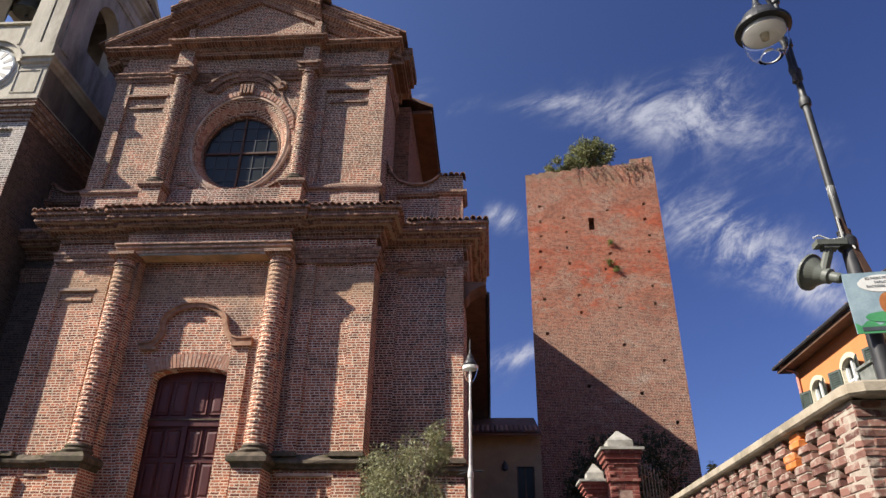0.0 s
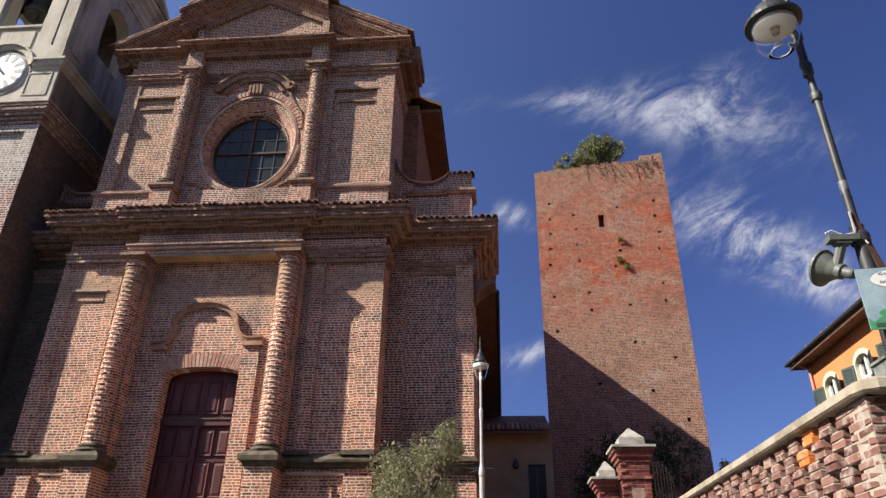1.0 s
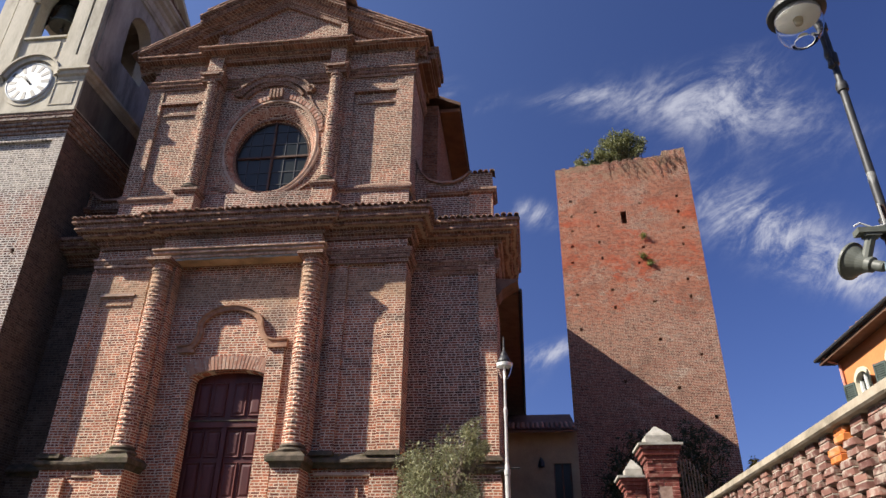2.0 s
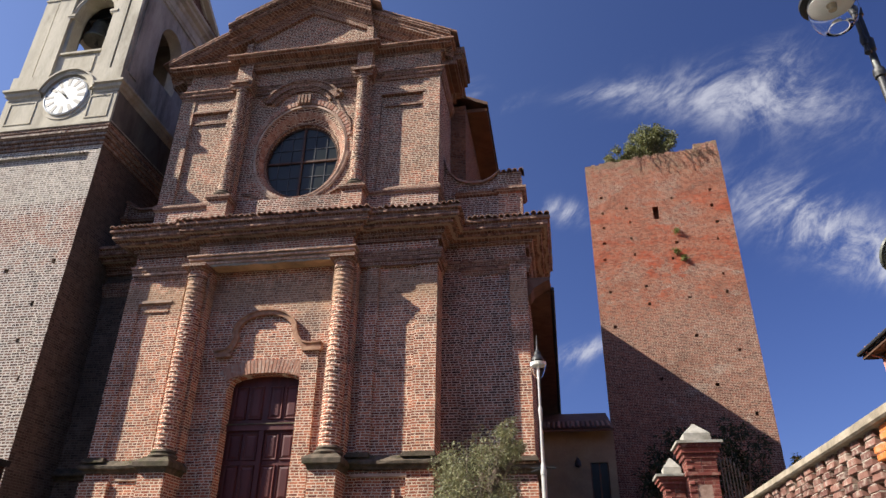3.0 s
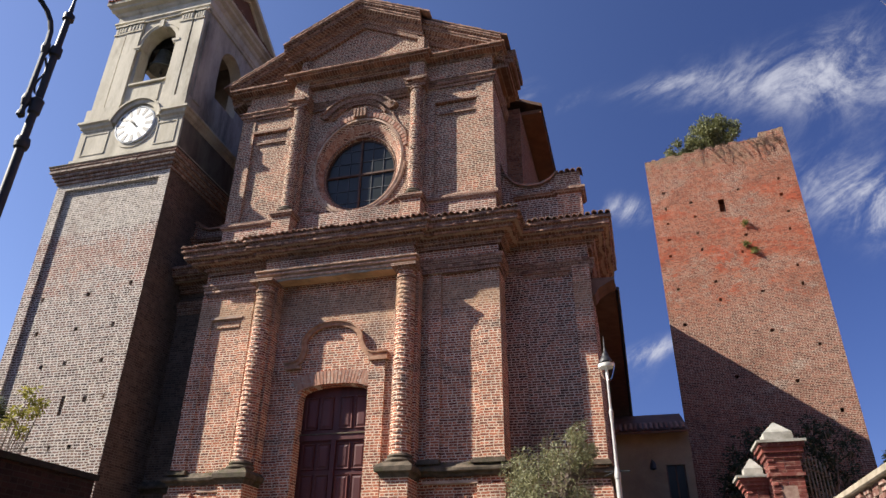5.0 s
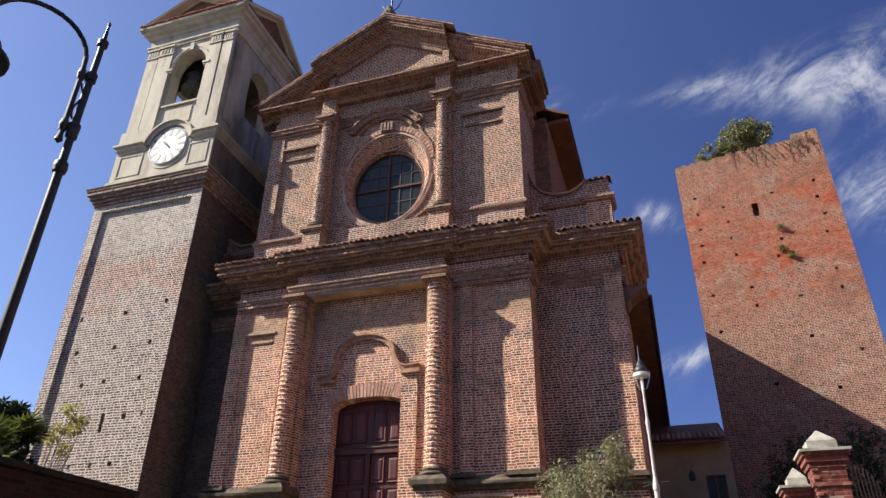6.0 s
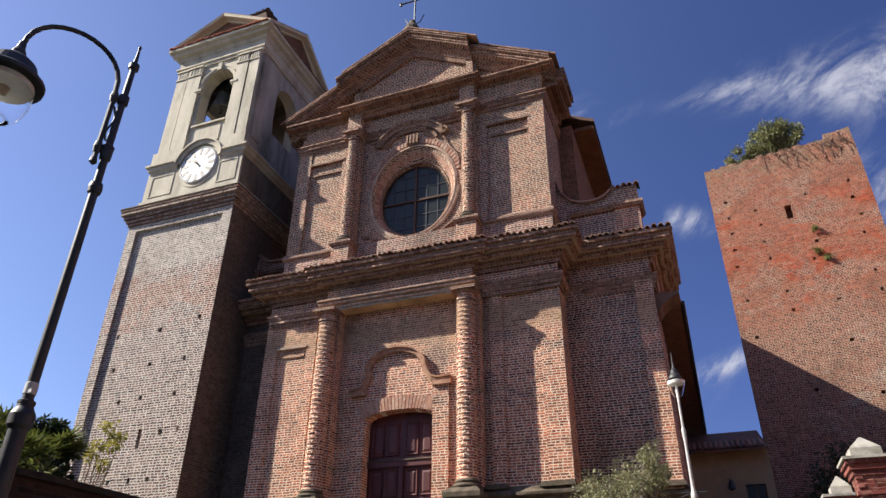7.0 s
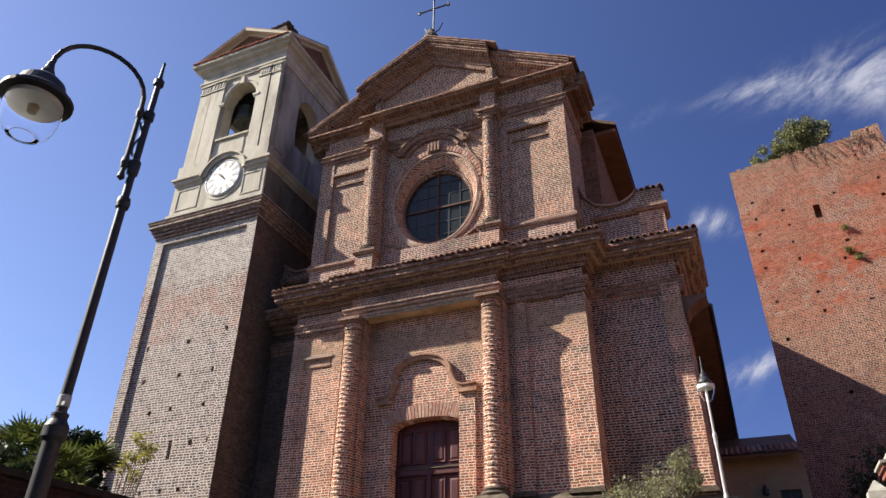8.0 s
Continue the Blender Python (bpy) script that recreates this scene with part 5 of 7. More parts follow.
for x0, x1, o in ((-20.05, -19.46, 0.10), (-19.40, -18.66, 0.125), (-16.72, -16.13, 0.125), (-16.07, -15.57, 0.10)):
    p = tpart("belfry_pilaster", boxes((x0, x1, BY0 - o, BY0 + 0.1, 18.2, 22.4)), "render")
    tpart("pilaster_capital", boxes((x0 - 0.03, x1 + 0.03, BY0 - o - 0.04, BY0 + 0.1, 22.4, 22.46), (x0, x1, BY0 - o - 0.01, BY0 + 0.1, 22.46, 22.86), (x0 - 0.05, x1 + 0.05, BY0 - o - 0.07, BY0 + 0.1, 22.86, 22.94)), "render", parent=p)
    for k in range(4):
        x = x0 + (x1 - x0) * (k + 0.7) / 4.4
        tpart("flute", boxes((x - 0.03, x + 0.03, BY0 - o - 0.035, BY0, 22.5, 22.82)), "render", parent=p)
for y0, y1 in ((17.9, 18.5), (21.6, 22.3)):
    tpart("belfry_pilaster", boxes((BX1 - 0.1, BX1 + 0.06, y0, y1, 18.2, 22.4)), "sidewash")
b = bmesh.new()
sweep_front(b, [(-17.67 + 0.93 * math.cos(math.radians(a)), 21.44 + 1.10 * math.sin(math.radians(a))) for a in range(180, -1, -9)], BY0, 0.16, 0.09)
tpart("arch_mould", b, "render")
for x in (-18.62, -16.72):
    tpart("impost", boxes((x - 0.14, x + 0.14, BY0 - 0.13, BY0 + 0.3, 21.26, 21.34), (x - 0.17, x + 0.17, BY0 - 0.16, BY0 + 0.3, 21.34, 21.46)), "render")
tpart("arch_keystone", boxes((-17.77, -17.57, BY0 - 0.16, BY0 + 0.2, 22.36, 22.78)), "render")
RINGB = [(BX0, BY1), (BX0, BY0), (BX1, BY0), (BX1, BY1)]
b = bmesh.new()
sweep_plan(b, [(-0.1, 22.96), (0.08, 22.96), (0.08, 23.08), (0.14, 23.12), (0.14, 23.2), (0.05, 23.24), (0.05, 23.6), (0.12, 23.66), (0.16, 23.78), (0.34, 23.86), (0.36, 23.98), (0.50, 24.04), (0.52, 24.16), (-0.1, 24.3)], RINGB)
tpart("belfry_entablature", b, "render", "moulded cream entablature")
# four gables and tiled roof
CX, CY = -17.75, 20.1
EAVE_Z, TOP_Z = 24.16, 25.62


def gabled(axis):
    lo, hi = (BX0 - 0.5, BX1 + 0.5) if axis == "x" else (BY0 - 0.5, BY1 + 0.5)
    c = (lo + hi) / 2
    return lo, c, hi


lo, c, hi = gabled("x")
b = bmesh.new()
loft(b, [[(lo + 0.5, y, EAVE_Z), (hi - 0.5, y, EAVE_Z), (c, y, TOP_Z - 0.14)] for y in (BY0 - 0.14, BY1 + 0.05)])
tpart("tympanum", b, "orange", "red-washed gable field")
b = bmesh.new()
for s in (lo, hi):
    sec = [(-0.1, -0.20), (0.04, -0.18), (0.06, -0.10), (0.32, -0.08), (0.34, 0.0), (0.36, 0.05), (-0.1, 0.05)]
    loft(b, [[(x, BY0 - 0.16 - o, z + d) for o, d in sec] for x, z in ((s, EAVE_Z + 0.02), (c, TOP_Z))])
tpart("gable_cornice", b, "cream", "cream raking cornice")
b = bmesh.new()
loft(b, [[(lo, BY0 - 0.5, EAVE_Z + 0.06), (c, BY0 - 0.5, TOP_Z + 0.05), (hi, BY0 - 0.5, EAVE_Z + 0.06), (hi, BY0 - 0.5, EAVE_Z + 0.12), (c, BY0 - 0.5, TOP_Z + 0.12), (lo, BY0 - 0.5, EAVE_Z + 0.12)],
         [(lo, BY1 + 0.5, EAVE_Z + 0.06), (c, BY1 + 0.5, TOP_Z + 0.05), (hi, BY1 + 0.5, EAVE_Z + 0.06), (hi, BY1 + 0.5, EAVE_Z + 0.12), (c, BY1 + 0.5, TOP_Z + 0.12), (lo, BY1 + 0.5, EAVE_Z + 0.12)]])
tpart("roof", b, "tile", "clay tile roof")
lo, c, hi = gabled("y")
TOP_S = 26.0
b = bmesh.new()
loft(b, [[(x, lo + 0.5, EAVE_Z), (x, hi - 0.5, EAVE_Z), (x, c, TOP_S - 0.14)] for x in (BX0 - 0.05, BX1 + 0.14)])
tpart("tympanum", b, "orange", "red-washed gable field")
b = bmesh.new()
for s in (lo, hi):
    loft(b, [[(BX1 + 0.16 + o, y, z + d) for o, d in sec] for y, z in ((s, EAVE_Z + 0.02), (c, TOP_S))])
tpart("gable_cornice", b, "cream", "cream raking cornice")
b = bmesh.new()
loft(b, [[(x, lo, EAVE_Z + 0.06), (x, c, TOP_S + 0.05), (x, hi, EAVE_Z + 0.06), (x, hi, EAVE_Z + 0.12), (x, c, TOP_S + 0.12), (x, lo, EAVE_Z + 0.12)] for x in (BX0 - 0.5, BX1 + 0.5)])
tpart("roof", b, "tile")
b = bmesh.new()
tile_row(b, BX0 - 0.42, BX1 + 0.42, BY0 - 0.58, EAVE_Z + 0.04, 0.17, 0.5, 0.09, 0.075)
tpart("gable_foot_tiles", b, "redtile", "row of red tiles at the gable foot")
b = bmesh.new()
tile_row(b, BY0 - 0.3, BY1 + 0.3, BX1 + 0.16, EAVE_Z + 0.02, 0.2, 0.40, 0.0, 0.07, "y")
tpart("gable_foot_tiles", b, "tile")
b = bmesh.new()
APX = Vector((CX - 0.05, CY, 28.9))
corner = [Vector((BX0 - 0.3, BY0 - 0.3, 24.5)), Vector((BX1 + 0.3, BY0 - 0.3, 24.5)), Vector((BX1 + 0.3, BY1 + 0.3, 24.5)), Vector((BX0 - 0.3, BY1 + 0.3, 24.5))]
steps = 16
for k in range(4):
    p, q = corner[k], corner[(k + 1) % 4]
    for i in range(steps):
        f0, f1 = i / steps, (i + 1) / steps
        lift = Vector((0, 0, 0.05))
        a0, b0, a1, b1 = p.lerp(APX, f0), q.lerp(APX, f0), p.lerp(APX, f1), q.lerp(APX, f1)
        quad(b, a0 + lift, b0 + lift, b1, a1)
        quad(b, a1, b1, b1 + lift, a1 + lift)
tpart("roof", b, "darktile", "dark clay tile pyramid roof")
b = bmesh.new()
for k in range(4):
    for i in range(13):
        c0 = corner[k].lerp(APX, 0.1 + i * 0.07)
        c1 = corner[k].lerp(APX, 0.18 + i * 0.07)
        tube(b, [c0 + Vector((0, 0, 0.09)), c1 + Vector((0, 0, 0.05))], [0.14, 0.09], 8)
tpart("ridge_tiles", b, "darktile", "dark ridge tiles", kind="stuff")
# bell with wheel and yoke
BLX, BLY = -18.1, 18.72
bell = thing("bell", BLX, BLY, 20.9, "dark bronze church bell hung from a yoke beside its wheel", "bell")
b = bmesh.new()
lathe(b, [(0.46, 20.92), (0.52, 20.90), (0.535, 20.96), (0.47, 21.10), (0.40, 21.3), (0.355, 21.6), (0.33, 21.82), (0.27, 21.96), (0.10, 22.03), (0.08, 22.14)], BLX, BLY, 36)
part("bell_body", b, "bronze", bell, smooth=True)
b = bmesh.new()
lathe(b, [(0.02, 20.70), (0.07, 20.74), (0.08, 20.80), (0.025, 20.88), (0.02, 21.2)], BLX, BLY, 14)
part("clapper", b, "iron", bell)
part("yoke", boxes((BLX - 0.5, BLX + 0.62, BLY - 0.14, BLY + 0.14, 22.12, 22.42), (BLX - 0.28, BLX + 0.34, BLY - 0.13, BLY + 0.13, 22.42, 22.72)), "black", bell)
part("beam", boxes((BX0 + 0.55, BX1 - 0.5, BLY - 0.05, BLY + 0.05, 22.2, 22.32)), "iron", bell)
b = bmesh.new()
wx = BLX - 0.72
rim = [(wx, BLY + 0.62 * math.cos(2 * math.pi * k / 28), 22.26 + 0.62 * math.sin(2 * math.pi * k / 28)) for k in range(29)]
tube(b, rim, 0.04, 8)
for k in range(4):
    tube(b, [rim[k * 7 // 2], rim[k * 7 // 2 + 14]], 0.022, 6)
part("wheel", b, "iron", bell)

for ob in (tower, bell):
    ob.location = Vector(ob.location) * 0.96
    ob.scale = (0.96, 0.96, 0.96)

# ---- medieval brick tower ----
keep = thing("brick_tower", 5.5, 34.0, 1.0, "tall square medieval red brick tower with weathered top", "tower")
KX0, KX1, KY0, KY1, KZ = 2.18, 8.92, 31.0, 37.6, 21.1
HOLES = [(2.86, 19.08), (2.84, 18.14), (2.83, 17.29), (2.77, 16.4), (2.71, 15.5), (2.81, 13.74), (2.84, 11.94), (4.06, 18.28), (4.14, 17.45), (4.11, 16.53), (4.17, 15.63), (4.5, 13.87), (4.54, 12.95), (6.3, 18.56),
         (6.37, 13.11), (6.38, 11.22), (8.15, 18.79), (8.11, 17.89), (8.22, 16.94), (8.09, 16.02), (8.02, 14.15), (8.03, 13.24), (8.07, 10.4), (8.25, 7.56), (5.9, 15.2), (6.2, 16.05), (4.6, 9.3), (6.9, 8.9)]
b = bmesh.new()
holed_wall(b, KX0, KX1, 1.0, KZ, KY0, [(x, z, random.uniform(0.05, 0.085), random.uniform(0.05, 0.085)) for x, z in HOLES] + [(5.44, 17.82, 0.14, 0.36)], 0.5)
part("front_wall", b, "keep", keep)
b = bmesh.new()
for (ax, ay), (bx, by) in (((KX1, KY0), (KX1, KY1)), ((KX1, KY1), (KX0, KY1)), ((KX0, KY1), (KX0, KY0))):
    quad(b, (ax, ay, 1.0), (bx, by, 1.0), (bx, by, KZ), (ax, ay, KZ))
quad(b, (KX0, KY0, KZ), (KX1, KY0, KZ), (KX1, KY1, KZ), (KX0, KY1, KZ))
part("side_wall", b, "keep", keep)
b = bmesh.new()
x = KX0
while x < KX1 - 0.05:
    w = random.uniform(0.18, 0.42)
    top = 21.12 + random.uniform(0.0, 0.12) + 0.28 * max(0, (x - 2.2) / 6.8) + (0.24 if x > 7.75 else 0.0)
    box(b, x, min(x + w, KX1), KY0 + random.uniform(0.0, 0.05), KY0 + 0.7, KZ - 0.02, top)
    x += w
box(b, 8.2, KX1, KY0 + 0.6, KY0 + 3.0, KZ - 0.02, 21.62)
part("broken_parapet", b, "keep", keep, "crumbling brick parapet", kind="stuff")
for x, z in ((6.28, 16.6), (6.12, 15.55), (6.35, 15.15)):
    b = bmesh.new()
    leaves(b, [((x + random.uniform(-0.1, 0.1), KY0 - 0.08, z + random.uniform(-0.05, 0.08)), 0.12) for _ in range(3)], 110, 0.12, 0.05)
    tagged(part("wall_plant", b, "green", keep), "small green tuft growing from the tower bricks")


def shrub(name, label, centre, size, n, count, length, width, mat, stems=6, base=None, droop=0.3, category="shrub", flat=0.8):
    """Bush or small tree: a stem with limbs and a loose crown of small leaves."""
    cx, cy, cz = centre
    root = base if base else (cx, cy, cz - size[2])
    ob = thing(name, *root, label, category)
    clumps = []
    for _ in range(n):
        while True:
            d = Vector((random.uniform(-1, 1), random.uniform(-1, 1), random.uniform(-1, 1)))
            if d.length < 1:
                break
        p = Vector((cx + d.x * size[0], cy + d.y * size[1], cz + d.z * size[2]))
        clumps.append((p, random.uniform(0.14, 0.34) * min(size)))
    limb = bmesh.new()
    for p, r in clumps[:: max(1, n // (stems * 4))]:
        mid = Vector(root).lerp(p, 0.5) + Vector((random.uniform(-0.1, 0.1), random.uniform(-0.1, 0.1), 0.12)) * size[2]
        tube(limb, [root, Vector(root).lerp(mid, 0.5), mid, p], [0.045 * size[2], 0.03 * size[2], 0.018 * size[2], 0.006 * size[2]], 6)
    part("branchwork", limb, "bark", ob)
    crown = bmesh.new()
    leaves(crown, clumps, count, length, width, droop=droop)
    part("crown", crown, mat, ob)
    return ob


TOP_PLANTS = [
    shrub("tower_tree", "green bushy tree growing on top of the tower", (5.75, 32.2, 22.75), (1.35, 0.9, 1.2), 130, 12000, 0.15, 0.055, "dullgreen", base=(5.5, 32.2, KZ), category="tree"),
    shrub("tower_shrub", "low green shrub on the tower top", (4.25, 31.9, 21.95), (1.05, 0.6, 0.75), 60, 5000, 0.14, 0.05, "dullgreen", base=(4.0, 32.0, KZ)),
    shrub("tower_shrub", "low green shrub on the tower top", (7.2, 32.0, 21.5), (0.8, 0.5, 0.45), 16, 800, 0.13, 0.05, "dullgreen", base=(7.2, 32.0, KZ))]
# dry creeper over the top edge
b = bmesh.new()
for k in range(34):
    x = random.choice((random.gauss(7.7, 0.7), random.gauss(5.6, 0.5)))
    x = min(max(x, 4.6), 8.9)
    z, pts = 21.35, []
    for i in range(random.randint(4, 9)):
        pts.append((x, KY0 - 0.04 - 0.03 * (i % 2), z))
        x, z = min(x + random.uniform(-0.05, 0.22), KX1 - 0.08), z - random.uniform(0.06, 0.24)
    tube(b, pts, [0.014] * len(pts), 5)
tagged(part("creeper", b, "dryvine", keep), "dry brown creeper hanging over the tower edge")
# the tower stands a little askew of the church and further off
grow, turn = 1.129, radians(-5.5)
foot = Vector((5.5, 31.0, 0.0)) * grow + Matrix.Rotation(turn, 3, "Z") @ (Vector((0.0, 3.0, 1.0)) * grow)
keep.location, keep.scale, keep.rotation_euler = foot, (grow, grow, grow), (0, 0, turn)
for ob in TOP_PLANTS:
    ob.location = Vector((5.5, 31.0, 0.0)) * grow + Matrix.Rotation(turn, 3, "Z") @ ((Vector(ob.location) - Vector((5.5, 31.0, 0.0))) * grow)
    ob.scale = (grow, grow, grow)

# ---- low house between church and tower ----
house = thing("low_house", 0.6, 32.0, 1.0, "low dull yellow plastered house with clay tile roof", "house")
b = bmesh.new()
holed_wall(b, -2.5, 2.19, 1.0, 6.9, 30.2, [(1.5, 4.72, 0.37, 0.85)], 0.2)
part("wall", b, "yellow_wall", house)
w = part("window", boxes((1.13, 1.87, 30.33, 30.37, 3.87, 5.57)), "pane", house)
part("window_frame", boxes((1.13, 1.18, 30.3, 30.36, 3.87, 5.57), (1.82, 1.87, 30.3, 30.36, 3.87, 5.57), (1.47, 1.53, 30.3, 30.36, 3.87, 5.57)), "eavewood", w)
b = bmesh.new()
loft(b, [[(-2.6, 29.5, 6.72), (-2.6, 29.5, 6.82), (-2.6, 34, 8.6), (-2.6, 34, 8.4)], [(2.19, 29.5, 6.72), (2.19, 29.5, 6.82), (2.19, 34, 8.6), (2.19, 34, 8.4)]])
part("roof", b, "eavewood", house)
b = bmesh.new()
tile_row(b, -2.5, 2.08, 29.4, 6.84, 0.2, 1.4, 0.56)
part("roof_tiles", b, "tile", house)
b = bmesh.new()
tube(b, [(0.6, 30.2, 5.7), (0.6, 29.9, 5.75), (0.62, 29.75, 5.65)], 0.03, 6)
lathe(b, [(0.03, 5.3), (0.14, 5.36), (0.12, 5.55), (0.05, 5.68)], 0.62, 29.75, 12)
tagged(part("wall_lantern", b, "iron"), "small dark iron lantern on the house wall", "lamp")

# dark evergreen mass before the tower foot
shrub("evergreen_bush", "dark evergreen bush at the foot of the tower", (4.2, 26.5, 4.2), (1.5, 1.2, 2.0), 70, 4200, 0.22, 0.06, "darkgreen", base=(4.2, 26.5, 1.2), category="bush")
shrub("evergreen_bush", "dark evergreen bush at the foot of the tower", (6.3, 27.0, 4.4), (1.2, 1.0, 1.9), 50, 3000, 0.22, 0.06, "darkgreen", base=(6.3, 27.0, 1.2), category="bush")
shrub("sapling", "thin green sapling beyond the parapet", (7.3, 24.0, 4.25), (0.25, 0.25, 0.5), 12, 260, 0.16, 0.05, "green", base=(7.3, 24.0, 1.2), category="tree")


# ---- parapet wall on the terrace, with gaps between its bricks ----
PX = 2.9
parapet = tagged(new("parapet_wall"), "openwork red brick parapet with a concrete coping", "wall", kind="structure")
parapet.location = (3.05, 10.0, 0.0)
part("footing", boxes((PX + 0.01, PX + 0.30, 5.92, 14.6, -1.7, 0.52)), "facade", parapet)
part("footing", boxes((PX + 0.01, 9.0, 5.62, 5.92, -1.7, 0.52)), "facade", parapet)
b = bmesh.new()
sweep_plan(b, [(-0.33, 1.58), (0.05, 1.58), (0.07, 1.60), (0.06, 1.675), (0.02, 1.70), (-0.28, 1.715), (-0.35, 1.68)], [(PX, 14.6), (PX, 12.5), (PX, 10.2), (PX + 0.005, 8.3), (PX, 6.6), (PX, 5.74), (PX + 0.025, 5.62), (PX + 0.09, 5.57), (PX + 0.35, 5.55), (6.0, 5.55), (9.0, 5.55)])
part("coping", b, "concrete", parapet, "weathered concrete coping")
part("pier_core", boxes((PX + 0.014, PX + 0.45, 5.665, 5.99, 0.5, 1.57)), "mortar", parapet)


def brick_mesh(name, lx, ly, lz, mat, seed):
    """A worn brick about its centre."""
    rnd = random.Random(seed)
    b = bmesh.new()
    box(b, -lx / 2, lx / 2, -ly / 2, ly / 2, -lz / 2, lz / 2)
    bmesh.ops.recalc_face_normals(b, faces=b.faces)
    bmesh.ops.bevel(b, geom=b.edges[:], offset=0.009, segments=1, affect="EDGES")
    for v in b.verts:
        v.co += Vector((rnd.uniform(-1, 1), rnd.uniform(-1, 1), rnd.uniform(-0.7, 0.7))) * 0.007
    mesh = bpy.data.meshes.new(name)
    b.to_mesh(mesh)
    b.free()
    mesh.materials.append(MAT[mat])
    return mesh


def lay(mesh, name, parent, x, y, z, turn=0.0):
    ob = new(name, mesh)
    ob.parent = parent
    ob.location = Vector((x, y, z)) - base_of(parent)
    ob.rotation_euler = (random.uniform(-0.012, 0.012), random.uniform(-0.012, 0.012), turn + random.uniform(-0.025, 0.025))
    return ob


LATTICE = [brick_mesh("brick", 0.26, 0.25, 0.066, "brick_piece", k) for k in range(4)]
BRIGHT = [brick_mesh("brick", 0.26, 0.25, 0.066, "orange_piece", k + 9) for k in range(2)]
joints, far = bmesh.new(), bmesh.new()
ROW, STEP = 0.152, 0.385
for k in range(7):
    z = 1.50 - ROW * k
    y = 6.10 + (STEP / 2 if k % 2 else 0.0)
    i = 0
    while y < 14.4:
        box(joints, PX + 0.012, PX + 0.25, y - 0.118, y + 0.118, z - 0.006, z + 0.006)
        box(joints, PX + 0.015, PX + 0.25, y - 0.118, y + 0.118, z + 0.071, z + 0.082)
        for dz_ in (-0.037, 0.037):
            bright = i == 2 and (k, dz_ > 0) in ((0, False), (0, True), (1, False), (1, True))
            if y < 10.2:
                lay(random.choice(BRIGHT if bright else LATTICE), "brick", parapet, PX + 0.13 + random.uniform(-0.012, 0.012), y + random.uniform(-0.01, 0.01), z + dz_)
            else:
                box(far, PX + random.uniform(-0.012, 0.012), PX + 0.26, y - 0.125, y + 0.125, z + dz_ - 0.033, z + dz_ + 0.033)
        y += STEP
        i += 1
part("mortar_joints", joints, "mortar", parapet, kind="stuff")
part("far_bricks", far, "brick_piece", parapet, kind="stuff")
PIER = [brick_mesh("brick", 0.12, 0.25, 0.064, "brick_piece", k + 20) for k in range(3)]
HEADS = [brick_mesh("brick", 0.12, 0.115, 0.064, "brick_piece", k + 30) for k in range(2)]
for k in range(14):
    z = 1.535 - 0.076 * k
    for y, kind in (((5.785, PIER), (5.99, HEADS)) if k % 2 else ((5.72, HEADS), (5.915, PIER))):
        lay(random.choice(kind), "brick", parapet, PX + 0.068 + random.uniform(-0.004, 0.006), y, z)
    for x in ((3.05, 3.3) if k % 2 else (3.13, 3.38)):
        lay(random.choice(PIER), "brick", parapet, x, 5.715, z, math.pi / 2)
for k in range(13):
    for i in range(9):
        x = 3.62 + 0.385 * i + (0.19 if k // 2 % 2 else 0)
        lay(random.choice(PIER), "brick", parapet, x, 5.715, 1.535 - 0.076 * k, math.pi / 2)

